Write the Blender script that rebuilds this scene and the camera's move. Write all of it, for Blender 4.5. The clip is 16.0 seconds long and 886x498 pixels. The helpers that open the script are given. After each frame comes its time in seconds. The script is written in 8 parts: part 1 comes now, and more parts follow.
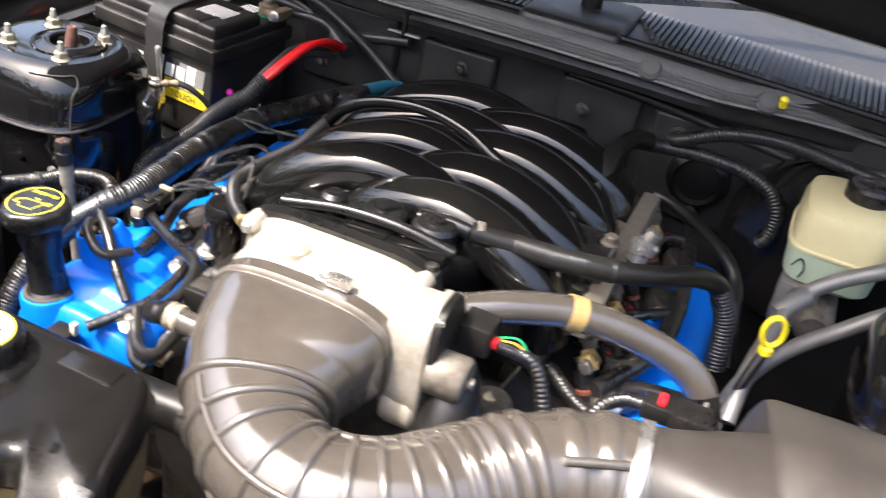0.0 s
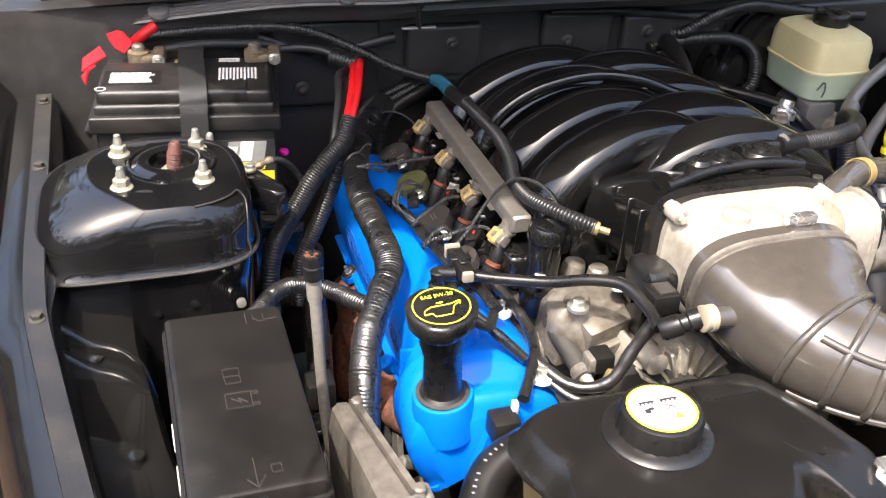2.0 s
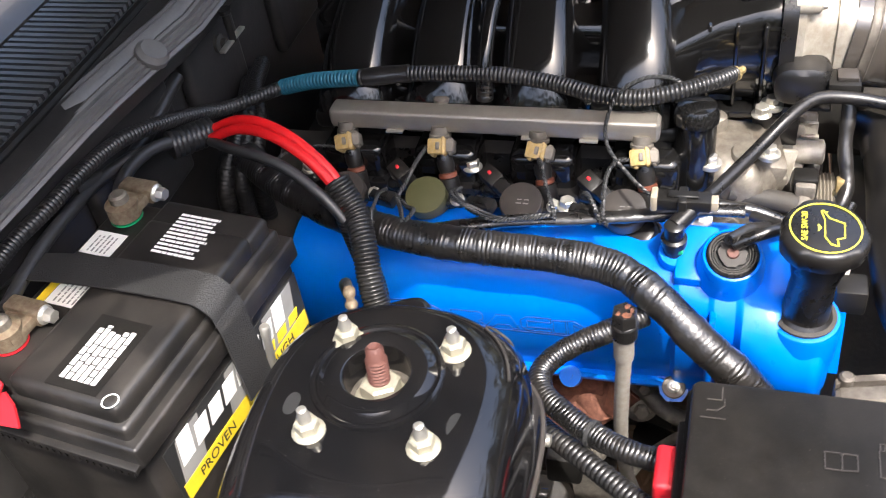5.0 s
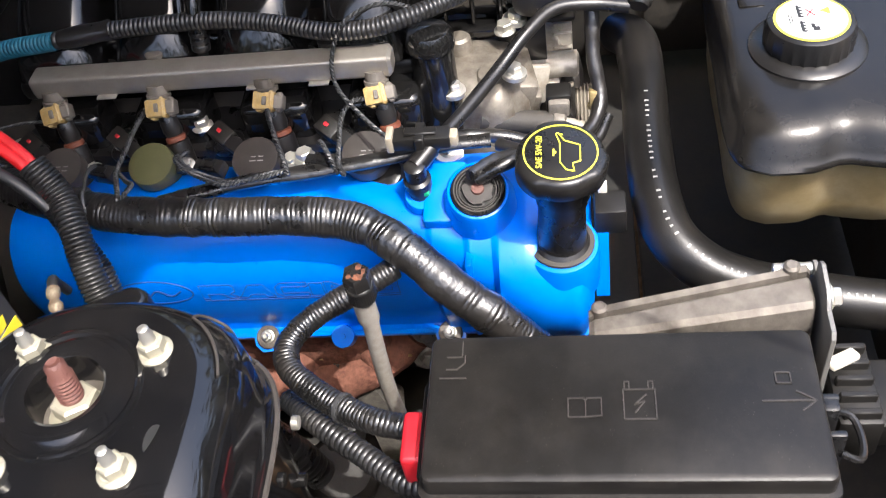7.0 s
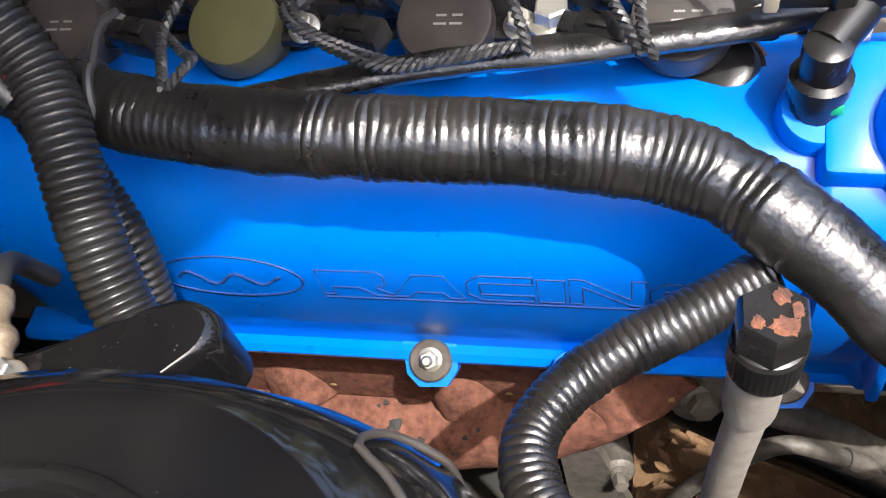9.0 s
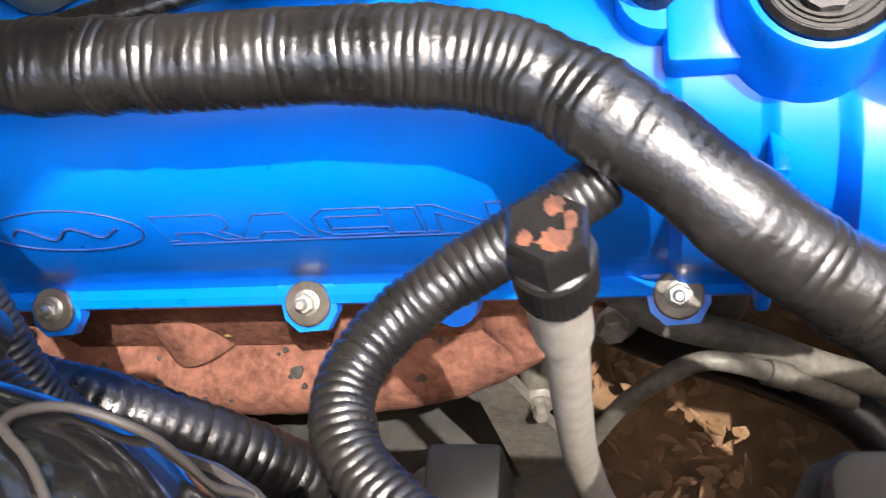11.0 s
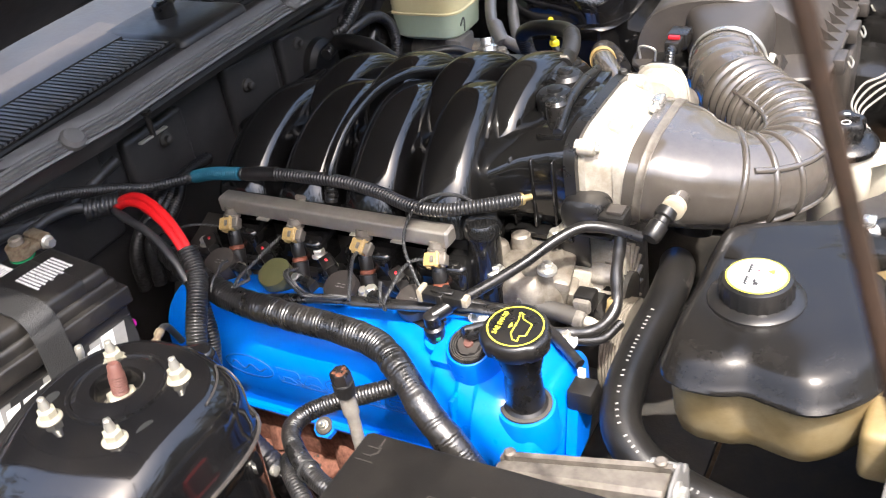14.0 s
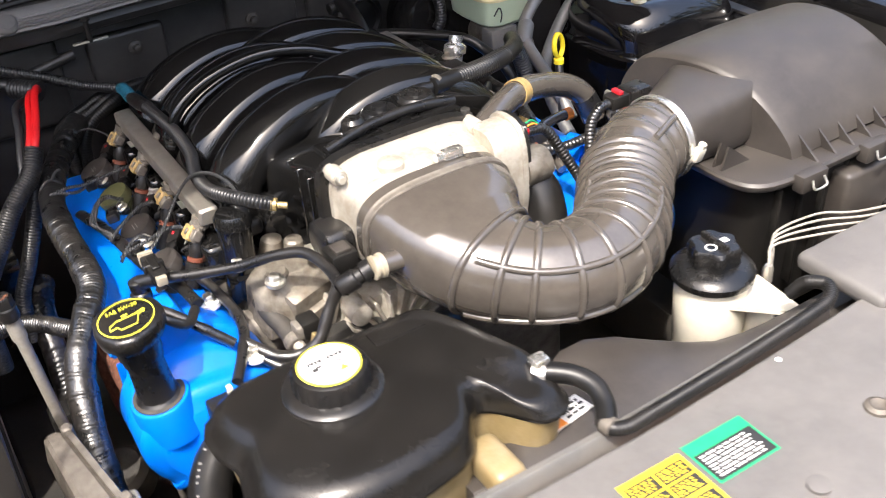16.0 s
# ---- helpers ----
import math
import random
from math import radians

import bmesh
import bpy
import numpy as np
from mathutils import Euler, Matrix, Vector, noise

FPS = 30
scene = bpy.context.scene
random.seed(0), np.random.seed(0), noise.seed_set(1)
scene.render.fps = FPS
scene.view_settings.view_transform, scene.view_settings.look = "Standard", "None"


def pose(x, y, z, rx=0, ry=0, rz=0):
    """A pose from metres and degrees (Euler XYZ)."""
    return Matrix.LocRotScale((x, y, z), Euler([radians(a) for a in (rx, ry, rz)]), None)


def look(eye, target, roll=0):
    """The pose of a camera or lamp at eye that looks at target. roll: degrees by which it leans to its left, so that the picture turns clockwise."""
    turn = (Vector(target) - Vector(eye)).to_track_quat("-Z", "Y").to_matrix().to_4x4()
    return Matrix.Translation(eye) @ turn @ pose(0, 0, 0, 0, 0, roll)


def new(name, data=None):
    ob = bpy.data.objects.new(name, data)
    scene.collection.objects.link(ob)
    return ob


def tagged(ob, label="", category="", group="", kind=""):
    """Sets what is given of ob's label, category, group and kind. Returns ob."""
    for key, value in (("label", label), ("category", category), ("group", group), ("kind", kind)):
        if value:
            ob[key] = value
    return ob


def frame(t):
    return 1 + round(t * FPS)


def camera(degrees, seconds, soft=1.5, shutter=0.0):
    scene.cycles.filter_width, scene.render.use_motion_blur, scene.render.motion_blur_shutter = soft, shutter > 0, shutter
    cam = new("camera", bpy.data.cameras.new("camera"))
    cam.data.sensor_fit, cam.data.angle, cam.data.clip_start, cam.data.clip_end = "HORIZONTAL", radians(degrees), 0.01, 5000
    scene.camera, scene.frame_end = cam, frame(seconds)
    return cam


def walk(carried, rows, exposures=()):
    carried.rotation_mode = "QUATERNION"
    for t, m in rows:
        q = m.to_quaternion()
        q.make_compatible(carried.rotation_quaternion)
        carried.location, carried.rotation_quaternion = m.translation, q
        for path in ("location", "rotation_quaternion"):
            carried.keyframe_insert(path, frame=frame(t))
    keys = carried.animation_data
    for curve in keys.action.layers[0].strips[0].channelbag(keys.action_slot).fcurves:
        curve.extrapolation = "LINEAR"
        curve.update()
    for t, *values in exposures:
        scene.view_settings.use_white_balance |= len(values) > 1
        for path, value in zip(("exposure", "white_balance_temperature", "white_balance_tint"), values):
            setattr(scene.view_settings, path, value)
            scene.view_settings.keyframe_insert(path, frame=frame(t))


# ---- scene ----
cam = camera(48.6, 16.0, soft=1.0, shutter=0.3)
PATH = [
    (0, (0.3134, -0.9913, 1.4534), (0.0519, -0.1783, 0.9332), 10.60),
    (0.5, (0.0715, -1.0275, 1.4238), (-0.1308, -0.1927, 0.9117), 8.32),
    (1, (-0.1654, -1.0633, 1.4189), (-0.2319, -0.2097, 0.9022), 8.36),
    (1.5, (-0.4314, -1.1240, 1.4388), (-0.3070, -0.2725, 0.9295), 7.20),
    (2, (-0.6011, -1.0336, 1.4288), (-0.3160, -0.2271, 0.9108), 3.51),
    (2.5, (-0.7338, -0.9017, 1.4324), (-0.3070, -0.1675, 0.9044), 2.78),
    (3, (-0.8865, -0.8035, 1.4502), (-0.3069, -0.1759, 0.9304), 0.38),
    (5.5, (-0.9791, -0.1910, 1.4535), (-0.2946, 0.0433, 0.7632), -9.84),
    (6, (-0.9760, -0.2426, 1.4385), (-0.3050, -0.0224, 0.7305), -11.31),
    (6.5, (-0.9378, -0.3178, 1.4170), (-0.2722, -0.1500, 0.6898), -12.46),
    (7, (-0.8858, -0.3326, 1.4046), (-0.2250, -0.1877, 0.6682), -11.37),
    (7.5, (-0.8022, -0.2500, 1.3516), (-0.1503, -0.0750, 0.6138), -9.73),
    (8, (-0.7129, -0.1337, 1.2382), (-0.0757, 0.0480, 0.4892), -9.37),
    (10.5, (-0.5411, -0.1493, 1.0726), (-0.0026, 0.0725, 0.2597), -19.76),
    (11, (-0.5661, -0.1920, 1.0686), (-0.0278, 0.0167, 0.2522), -19.59),
    (11.5, (-0.5870, -0.2088, 1.0838), (-0.0262, -0.0126, 0.2795), -17.10),
    (12, (-0.6420, -0.2376, 1.1358), (-0.0347, -0.0231, 0.3708), -15.03),
    (12.5, (-0.7357, -0.2720, 1.2398), (-0.0640, -0.0499, 0.5331), -12.55),
    (13, (-0.8572, -0.3334, 1.3529), (-0.1308, -0.1134, 0.7018), -9.99),
    (13.5, (-0.9752, -0.4403, 1.4576), (-0.2269, -0.1363, 0.8680), -10.27),
    (14, (-1.0008, -0.6750, 1.4873), (-0.2964, -0.2173, 0.9448), -9.80),
    (14.5, (-0.9466, -0.8294, 1.5026), (-0.3063, -0.2766, 0.9692), -7.90),
    (15, (-0.7508, -0.8527, 1.4565), (-0.1632, -0.2515, 0.9149), -4.44),
    (15.5, (-0.5879, -0.9320, 1.4554), (-0.0714, -0.2876, 0.8915), -5.13),
    (16, (-0.4511, -1.1382, 1.4713), (-0.0433, -0.4167, 0.9117), -5.06),
]
walk(cam, [(t, look(eye, target, roll)) for t, eye, target, roll in PATH],
     exposures=[(0, 2.45, 6500, 11), (1, 2.40, 6450, 11), (2, 2.24, 6450, 11), (3, 2.14, 6450, 11), (5.5, 2.24, 6200, 11), (7, 2.10, 6150, 11), (8, 2.06, 6150, 11), (10.5, 2.38, 6400, 11), (11, 2.44, 6400, 11), (12, 2.40, 6250, 11), (13, 2.52, 6250, 11), (14, 2.48, 6350, 11), (15, 2.28, 6400, 11), (16, 2.18, 6400, 11)])

# ---- light: high sun from the front passenger side, blue sky, woods all round ----
SUN_TO = Vector((-0.385, -0.37, 1.0)).normalized()
world = bpy.data.worlds.new("sky")
scene.world = world
world.use_nodes = True
wn = world.node_tree.nodes
sky = wn.new("ShaderNodeTexSky")
sky.sky_type, sky.sun_disc = "NISHITA", False
sky.dust_density, sky.ozone_density = 5.0, 0.4
sky.sun_elevation = math.asin(SUN_TO.z)
sky.sun_rotation = math.atan2(SUN_TO.x, SUN_TO.y)
world.node_tree.links.new(sky.outputs[0], wn["Background"].inputs[0])
wn["Background"].inputs[1].default_value = 0.15
sun = new("sun", bpy.data.lights.new("sun", "SUN"))
sun.data.energy, sun.data.angle, sun.data.color = 1.7, radians(0.6), (1.0, 0.95, 0.87)
sun.matrix_world = look(SUN_TO * 20, (0, 0, 0))

# ---- materials ----
def material(name, color, rough=0.5, metal=0.0, second=None, amount=0.5, scale=60.0, coarse=9.0, bump=0.1, grain=400.0,
             coat=0.0, dust=None, dust_amount=0.0, rough_var=0.12, spec=0.5, specks=0.0):
    """Base colour mottled with a second one at a coarse and a fine scale, with grain relief, and dust on upward faces of its own shape."""
    m = bpy.data.materials.new(name)
    m.use_nodes = True
    nt = m.node_tree
    n, li = nt.nodes, nt.links.new
    bsdf = n["Principled BSDF"]
    bsdf.inputs["Metallic"].default_value = metal
    bsdf.inputs["Coat Weight"].default_value = coat
    bsdf.inputs["Coat Roughness"].default_value = 0.08
    bsdf.inputs["Specular IOR Level"].default_value = spec
    tc = n.new("ShaderNodeTexCoord")
    def noise_node(s, detail=4.0, roughness=0.6):
        t = n.new("ShaderNodeTexNoise")
        t.inputs["Scale"].default_value, t.inputs["Detail"].default_value = s, detail
        t.inputs["Roughness"].default_value = roughness
        li(tc.outputs["Object"], t.inputs["Vector"])
        return t
    def ramp(src, a, b):
        r = n.new("ShaderNodeMapRange")
        r.inputs["From Min"].default_value, r.inputs["From Max"].default_value = a, b
        li(src, r.inputs["Value"])
        return r.outputs[0]
    big, fine = noise_node(coarse), noise_node(scale)
    add = n.new("ShaderNodeMath")
    add.operation = "MULTIPLY_ADD"
    li(fine.outputs[0], add.inputs[0])
    add.inputs[1].default_value = 0.5
    half = n.new("ShaderNodeMath")
    half.operation = "MULTIPLY"
    li(big.outputs[0], half.inputs[0])
    half.inputs[1].default_value = 0.5
    li(half.outputs[0], add.inputs[2])
    mask = ramp(add.outputs[0], 0.5 - 0.16, 0.5 + 0.16)
    mix = n.new("ShaderNodeMixRGB")
    c2 = second or tuple(min(1, c * 1.7 + 0.004) for c in color)
    mix.inputs[1].default_value, mix.inputs[2].default_value = (*color, 1), (*c2, 1)
    sc = n.new("ShaderNodeMath")
    sc.operation = "MULTIPLY"
    li(mask, sc.inputs[0])
    sc.inputs[1].default_value = amount
    li(sc.outputs[0], mix.inputs[0])
    out = mix.outputs[0]
    rv = n.new("ShaderNodeMath")
    rv.operation = "MULTIPLY_ADD"
    li(mask, rv.inputs[0])
    rv.inputs[1].default_value, rv.inputs[2].default_value = rough_var, rough
    rough_out = rv.outputs[0]
    if dust:
        spots = noise_node(coarse * 2.3, 6.0, 0.7)
        dm = n.new("ShaderNodeMath")
        dm.operation = "MULTIPLY"
        li(ramp(spots.outputs[0], 0.42, 0.72), dm.inputs[0])
        dm.inputs[1].default_value = dust_amount
        dmix = n.new("ShaderNodeMixRGB")
        li(dm.outputs[0], dmix.inputs[0])
        li(out, dmix.inputs[1])
        dmix.inputs[2].default_value = (*dust, 1)
        out = dmix.outputs[0]
        ra = n.new("ShaderNodeMath")
        ra.operation = "MULTIPLY_ADD"
        li(dm.outputs[0], ra.inputs[0])
        ra.inputs[1].default_value = 0.5
        li(rough_out, ra.inputs[2])
        rough_out = ra.outputs[0]
    if specks:
        dots = n.new("ShaderNodeTexVoronoi")
        dots.inputs["Scale"].default_value = 610.0
        li(tc.outputs["Object"], dots.inputs["Vector"])
        small = n.new("ShaderNodeMath")
        small.operation = "MULTIPLY"
        keep = n.new("ShaderNodeSeparateColor")
        li(dots.outputs["Color"], keep.inputs[0])
        few = n.new("ShaderNodeMath")
        few.operation = "MULTIPLY"
        li(ramp(dots.outputs["Distance"], 0.20, 0.08), few.inputs[0])
        li(ramp(keep.outputs[0], 0.62, 1.0), few.inputs[1])
        li(few.outputs[0], small.inputs[0])
        li(ramp(noise_node(37.0).outputs[0], 0.46, 0.66), small.inputs[1])
        less = n.new("ShaderNodeMath")
        less.operation = "MULTIPLY"
        li(small.outputs[0], less.inputs[0])
        less.inputs[1].default_value = specks
        smix = n.new("ShaderNodeMixRGB")
        li(less.outputs[0], smix.inputs[0])
        li(out, smix.inputs[1])
        smix.inputs[2].default_value = (0.30, 0.27, 0.22, 1)
        out = smix.outputs[0]
    li(out, bsdf.inputs["Base Color"])
    li(rough_out, bsdf.inputs["Roughness"])
    if bump:
        g = noise_node(grain, 3.0)
        b = n.new("ShaderNodeBump")
        b.inputs["Strength"].default_value, b.inputs["Distance"].default_value = bump, 0.001
        li(g.outputs[0], b.inputs["Height"])
        li(b.outputs[0], bsdf.inputs["Normal"])
    return m


DUST = (0.16, 0.13, 0.10)
M_tubegrey = material("dusty_tube_metal", (0.36, 0.335, 0.295), 0.45, metal=0.25, second=(0.22, 0.19, 0.15), amount=0.8, scale=150, coarse=30, bump=0.3)
M_beige = material("stained_beige_plastic", (0.33, 0.29, 0.22), 0.4, second=(0.22, 0.18, 0.12), amount=0.7, bump=0.1)
M_brass = material("dull_brass", (0.36, 0.27, 0.12), 0.38, metal=0.6, bump=0.1)
M_batt = material("dusty_battery_plastic", (0.010, 0.0092, 0.0085), 0.33, bump=0.15, grain=900, dust=(0.09, 0.075, 0.06), dust_amount=0.26, rough_var=0.15, specks=0.25)
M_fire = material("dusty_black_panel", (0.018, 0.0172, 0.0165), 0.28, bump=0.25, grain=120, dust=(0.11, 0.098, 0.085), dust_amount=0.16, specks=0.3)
M_pipe = material("grimy_pipe_metal", (0.21, 0.19, 0.16), 0.5, metal=0.2, second=(0.05, 0.043, 0.035), amount=0.8, scale=150, coarse=30, bump=0.3)
M_shell = material("sheeny_black_tank_plastic", (0.0065, 0.0060, 0.0055), 0.15, bump=0.06, grain=700, dust=(0.10, 0.085, 0.07), dust_amount=0.05, spec=0.32, specks=0.25)
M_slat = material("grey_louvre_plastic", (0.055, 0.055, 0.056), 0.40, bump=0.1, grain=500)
M_fuse = material("scuffed_black_box_plastic", (0.008, 0.0073, 0.0066), 0.30, spec=0.25, bump=0.10, grain=900, dust=(0.11, 0.094, 0.077), dust_amount=0.09, specks=0.35)
M_dusty = material("dusty_black_paint", (0.012, 0.0115, 0.011), 0.30, bump=0.2, grain=300, dust=(0.10, 0.085, 0.07), dust_amount=0.22)
M_sealring = material("orange_rubber", (0.11, 0.03, 0.014), 0.5)
M_paint = material("black_gloss_paint", (0.004, 0.004, 0.0045), 0.06, coat=0.2, bump=0.015, grain=90, dust=DUST, dust_amount=0.035, rough_var=0.04, specks=0.5)
M_wall = material("black_body_panel", (0.006, 0.0058, 0.0055), 0.09, bump=0.10, grain=70, dust=(0.10, 0.085, 0.07), dust_amount=0.06, rough_var=0.08, specks=0.4)
M_runner = material("glossy_black_plastic", (0.0042, 0.0041, 0.004), 0.075, bump=0.03, grain=120, dust=(0.08, 0.065, 0.05), dust_amount=0.03, rough_var=0.06, spec=0.6, specks=0.35)
M_plastic = material("black_satin_plastic", (0.006, 0.006, 0.0062), 0.22, bump=0.08, grain=900, dust=DUST, dust_amount=0.07, specks=0.3)
M_matt = material("black_matt_plastic", (0.007, 0.0066, 0.006), 0.36, bump=0.15, grain=1200, dust=DUST, dust_amount=0.05, spec=0.3)
M_grey = material("dusty_grey_black_plastic", (0.030, 0.026, 0.023), 0.33, bump=0.12, grain=900, dust=(0.14, 0.12, 0.10), dust_amount=0.16)
M_hose = material("grey_black_intake_rubber", (0.056, 0.0485, 0.041), 0.11, bump=0.03, grain=500, dust=(0.19, 0.165, 0.135), dust_amount=0.07, spec=0.9, coat=0.35, rough_var=0.06, specks=0.2)
M_cover = material("grey_panel_plastic", (0.085, 0.080, 0.076), 0.5, bump=0.25, grain=1500, dust=(0.2, 0.185, 0.165), dust_amount=0.18, specks=0.25)
M_rubber = material("black_rubber_hose", (0.006, 0.0058, 0.0056), 0.30, spec=0.35, bump=0.12, grain=800, dust=DUST, dust_amount=0.05)
M_conduit = material("black_corrugated_conduit", (0.011, 0.011, 0.0112), 0.26, bump=0.1, grain=600, dust=DUST, dust_amount=0.08)
M_tape = material("black_wrapping_tape", (0.0065, 0.0062, 0.006), 0.20, bump=0.9, grain=95, dust=(0.13, 0.105, 0.08), dust_amount=0.10, spec=0.9, rough_var=0.20)
# weathered grey, lightened further to hold the sky's reflection in the base colour
M_seal = material("weathered_seal_sky_lightened", (0.095, 0.093, 0.09), 0.38, bump=0.3, grain=300, dust=(0.22, 0.20, 0.18), dust_amount=0.3)
M_blue = material("blue_painted_cover", (0.0005, 0.150, 0.74), 0.26, second=(0.001, 0.175, 0.80), amount=0.5, bump=0.05, grain=400, coat=0.06, spec=0.35, dust=(0.006, 0.13, 0.42), dust_amount=0.25, rough_var=0.08)
# darker copy of the cover blue, for the shade in engraved lines
M_blueline = material("groove_shade_blue", (0.01, 0.035, 0.16), 0.55)
M_cast = material("cast_aluminium", (0.27, 0.245, 0.205), 0.42, metal=0.5, second=(0.085, 0.070, 0.052), amount=1.0, scale=80, coarse=30, bump=0.45, grain=350, dust=(0.20, 0.16, 0.11), dust_amount=0.35)
M_corroded = material("corroded_brass", (0.25, 0.205, 0.135), 0.5, metal=0.4, second=(0.11, 0.065, 0.04), amount=0.9, scale=260, coarse=110, bump=0.5)
M_throttle = material("pale_cast_aluminium", (0.50, 0.465, 0.40), 0.40, metal=0.4, second=(0.34, 0.30, 0.235), amount=0.8, coarse=26, bump=0.5, grain=260, dust=(0.22, 0.17, 0.11), dust_amount=0.35)
M_dirtycast = material("dirty_cast_aluminium", (0.21, 0.187, 0.157), 0.5, metal=0.4, second=(0.06, 0.05, 0.04), amount=0.95, bump=0.5, grain=200)
M_rail = material("brushed_steel_rail", (0.42, 0.385, 0.33), 0.34, metal=0.75, second=(0.29, 0.26, 0.215), amount=0.6, coarse=20, bump=0.15, grain=400)
M_steel = material("zinc_plated_steel", (0.62, 0.60, 0.54), 0.33, metal=0.8, second=(0.45, 0.42, 0.34), amount=0.6, bump=0.2)
M_nut = material("pale_plated_nut", (0.43, 0.405, 0.32), 0.38, metal=0.4, second=(0.30, 0.265, 0.175), amount=0.7, bump=0.2)
M_chrome = material("bright_clamp_steel", (0.75, 0.72, 0.66), 0.22, metal=0.9, bump=0.1)
M_rust = material("rusty_cast_iron", (0.24, 0.105, 0.070), 0.8, second=(0.055, 0.022, 0.015), amount=0.9, scale=160, coarse=40, bump=1.0, grain=200, dust=(0.19, 0.085, 0.06), dust_amount=0.4, spec=0.2)
M_rustbolt = material("rusty_bolt", (0.085, 0.032, 0.026), 0.55, second=(0.16, 0.065, 0.04), amount=0.7, bump=0.6, grain=500)
M_orange = material("orange_surface_rust", (0.035, 0.014, 0.009), 0.6, second=(0.22, 0.075, 0.033), amount=0.9, scale=330, coarse=120, bump=0.6, grain=500)
M_rod = material("rusty_painted_rod", (0.012, 0.0107, 0.0095), 0.28, second=(0.045, 0.026, 0.018), amount=0.5, scale=120, coarse=14, bump=0.4)
M_dark = material("grimy_black_metal", (0.016, 0.015, 0.013), 0.55, bump=0.5, grain=120, dust=(0.10, 0.08, 0.06), dust_amount=0.4)
M_tank = material("yellowed_translucent_plastic", (0.22, 0.165, 0.075), 0.32, second=(0.14, 0.095, 0.04), amount=0.7, coarse=12, bump=0.15, dust=(0.36, 0.31, 0.21), dust_amount=0.4)
M_reservoir = material("cream_translucent_plastic", (0.60, 0.54, 0.31), 0.34, second=(0.52, 0.45, 0.23), amount=0.6, bump=0.08)
M_fluid = material("pale_green_translucent_plastic", (0.42, 0.50, 0.36), 0.34, second=(0.36, 0.43, 0.30), amount=0.5, bump=0.08)
M_white = material("off_white_plastic", (0.48, 0.45, 0.37), 0.42, bump=0.1)
M_label = material("white_paper_label", (0.80, 0.79, 0.75), 0.45, bump=0.05, second=(0.68, 0.66, 0.6), amount=0.3)
M_yellow = material("yellow_print", (0.68, 0.47, 0.02), 0.4, bump=0.03)
M_capyellow = material("yellow_cap_print", (0.75, 0.66, 0.05), 0.4, bump=0.03)
M_yellowpl = material("yellow_plastic", (0.82, 0.60, 0.02), 0.35, bump=0.05)
M_green = material("green_print", (0.008, 0.26, 0.10), 0.45, bump=0.03)
M_orangepr = material("orange_print", (0.78, 0.22, 0.03), 0.45, bump=0.03)
M_ink = material("black_print_and_slot_shade", (0.015, 0.015, 0.015), 0.45, bump=0.0)
M_greyink = material("grey_print", (0.20, 0.195, 0.185), 0.45, bump=0.0)
M_red = material("red_sleeve", (0.50, 0.006, 0.008), 0.35, bump=0.1)
M_redpl = material("red_plastic", (0.40, 0.011, 0.018), 0.4, bump=0.1)
M_teal = material("teal_corrugated_sleeve", (0.010, 0.085, 0.13), 0.42, bump=0.1)
M_tan = material("amber_connector_plastic", (0.40, 0.26, 0.075), 0.42, second=(0.22, 0.15, 0.05), amount=0.9, scale=300, coarse=120, bump=0.3, dust=(0.5, 0.45, 0.35), dust_amount=0.3)
M_olive = material("olive_coil_cap", (0.055, 0.055, 0.022), 0.4, bump=0.2)
M_line = material("grey_refrigerant_line", (0.20, 0.197, 0.19), 0.42, metal=0.5, second=(0.15, 0.14, 0.125), amount=0.7, bump=0.15)
M_silver = material("dull_grey_paint", (0.13, 0.127, 0.12), 0.42, metal=0.3, bump=0.2, dust=(0.26, 0.235, 0.20), dust_amount=0.35)
M_strap = material("woven_black_strap", (0.016, 0.0155, 0.015), 0.5, bump=0.9, grain=700)
M_greywire = material("dark_grey_wire", (0.028, 0.028, 0.028), 0.4, bump=0.1)
M_wire = material("black_wire", (0.02, 0.02, 0.02), 0.35, bump=0.1)
M_pink = material("magenta_plastic", (0.55, 0.01, 0.28), 0.4)
M_leaf = material("leaf_litter_ground", (0.11, 0.058, 0.028), 0.9, second=(0.24, 0.14, 0.07), amount=0.9, scale=45, coarse=6, bump=1.0, grain=60, dust=(0.10, 0.06, 0.03), dust_amount=0.7)
M_dryleaf = material("dry_leaf", (0.13, 0.064, 0.028), 0.7, second=(0.27, 0.155, 0.075), amount=0.9, scale=30, coarse=14, bump=0.3)
M_hoodin = material("dark_hood_underside", (0.016, 0.0152, 0.0145), 0.5, bump=0.3, grain=80)
M_wood = material("distant_woods", (0.035, 0.04, 0.018), 0.9, second=(0.15, 0.15, 0.075), amount=0.9, scale=3.0, coarse=0.5, bump=0.0)
M_belt = material("ribbed_belt", (0.16, 0.14, 0.11), 0.6, bump=0.3)


def glass_material():
    m = bpy.data.materials.new("windscreen_glass")
    m.use_nodes = True
    b = m.node_tree.nodes["Principled BSDF"]
    b.inputs["Base Color"].default_value = (0.6, 0.68, 0.66, 1)
    b.inputs["Transmission Weight"].default_value = 1.0
    b.inputs["Roughness"].default_value = 0.03
    return m


M_glass = glass_material()

# ---- shape helpers ----
V = Vector


def thing(name, loc, label, category, group="", kind=""):
    ob = new(name)
    ob.empty_display_size = 0.02
    ob.location = loc
    return tagged(ob, label, category, group, kind)


def base_of(ob):
    p = V((0, 0, 0))
    while ob:
        p += ob.location
        ob = ob.parent
    return p


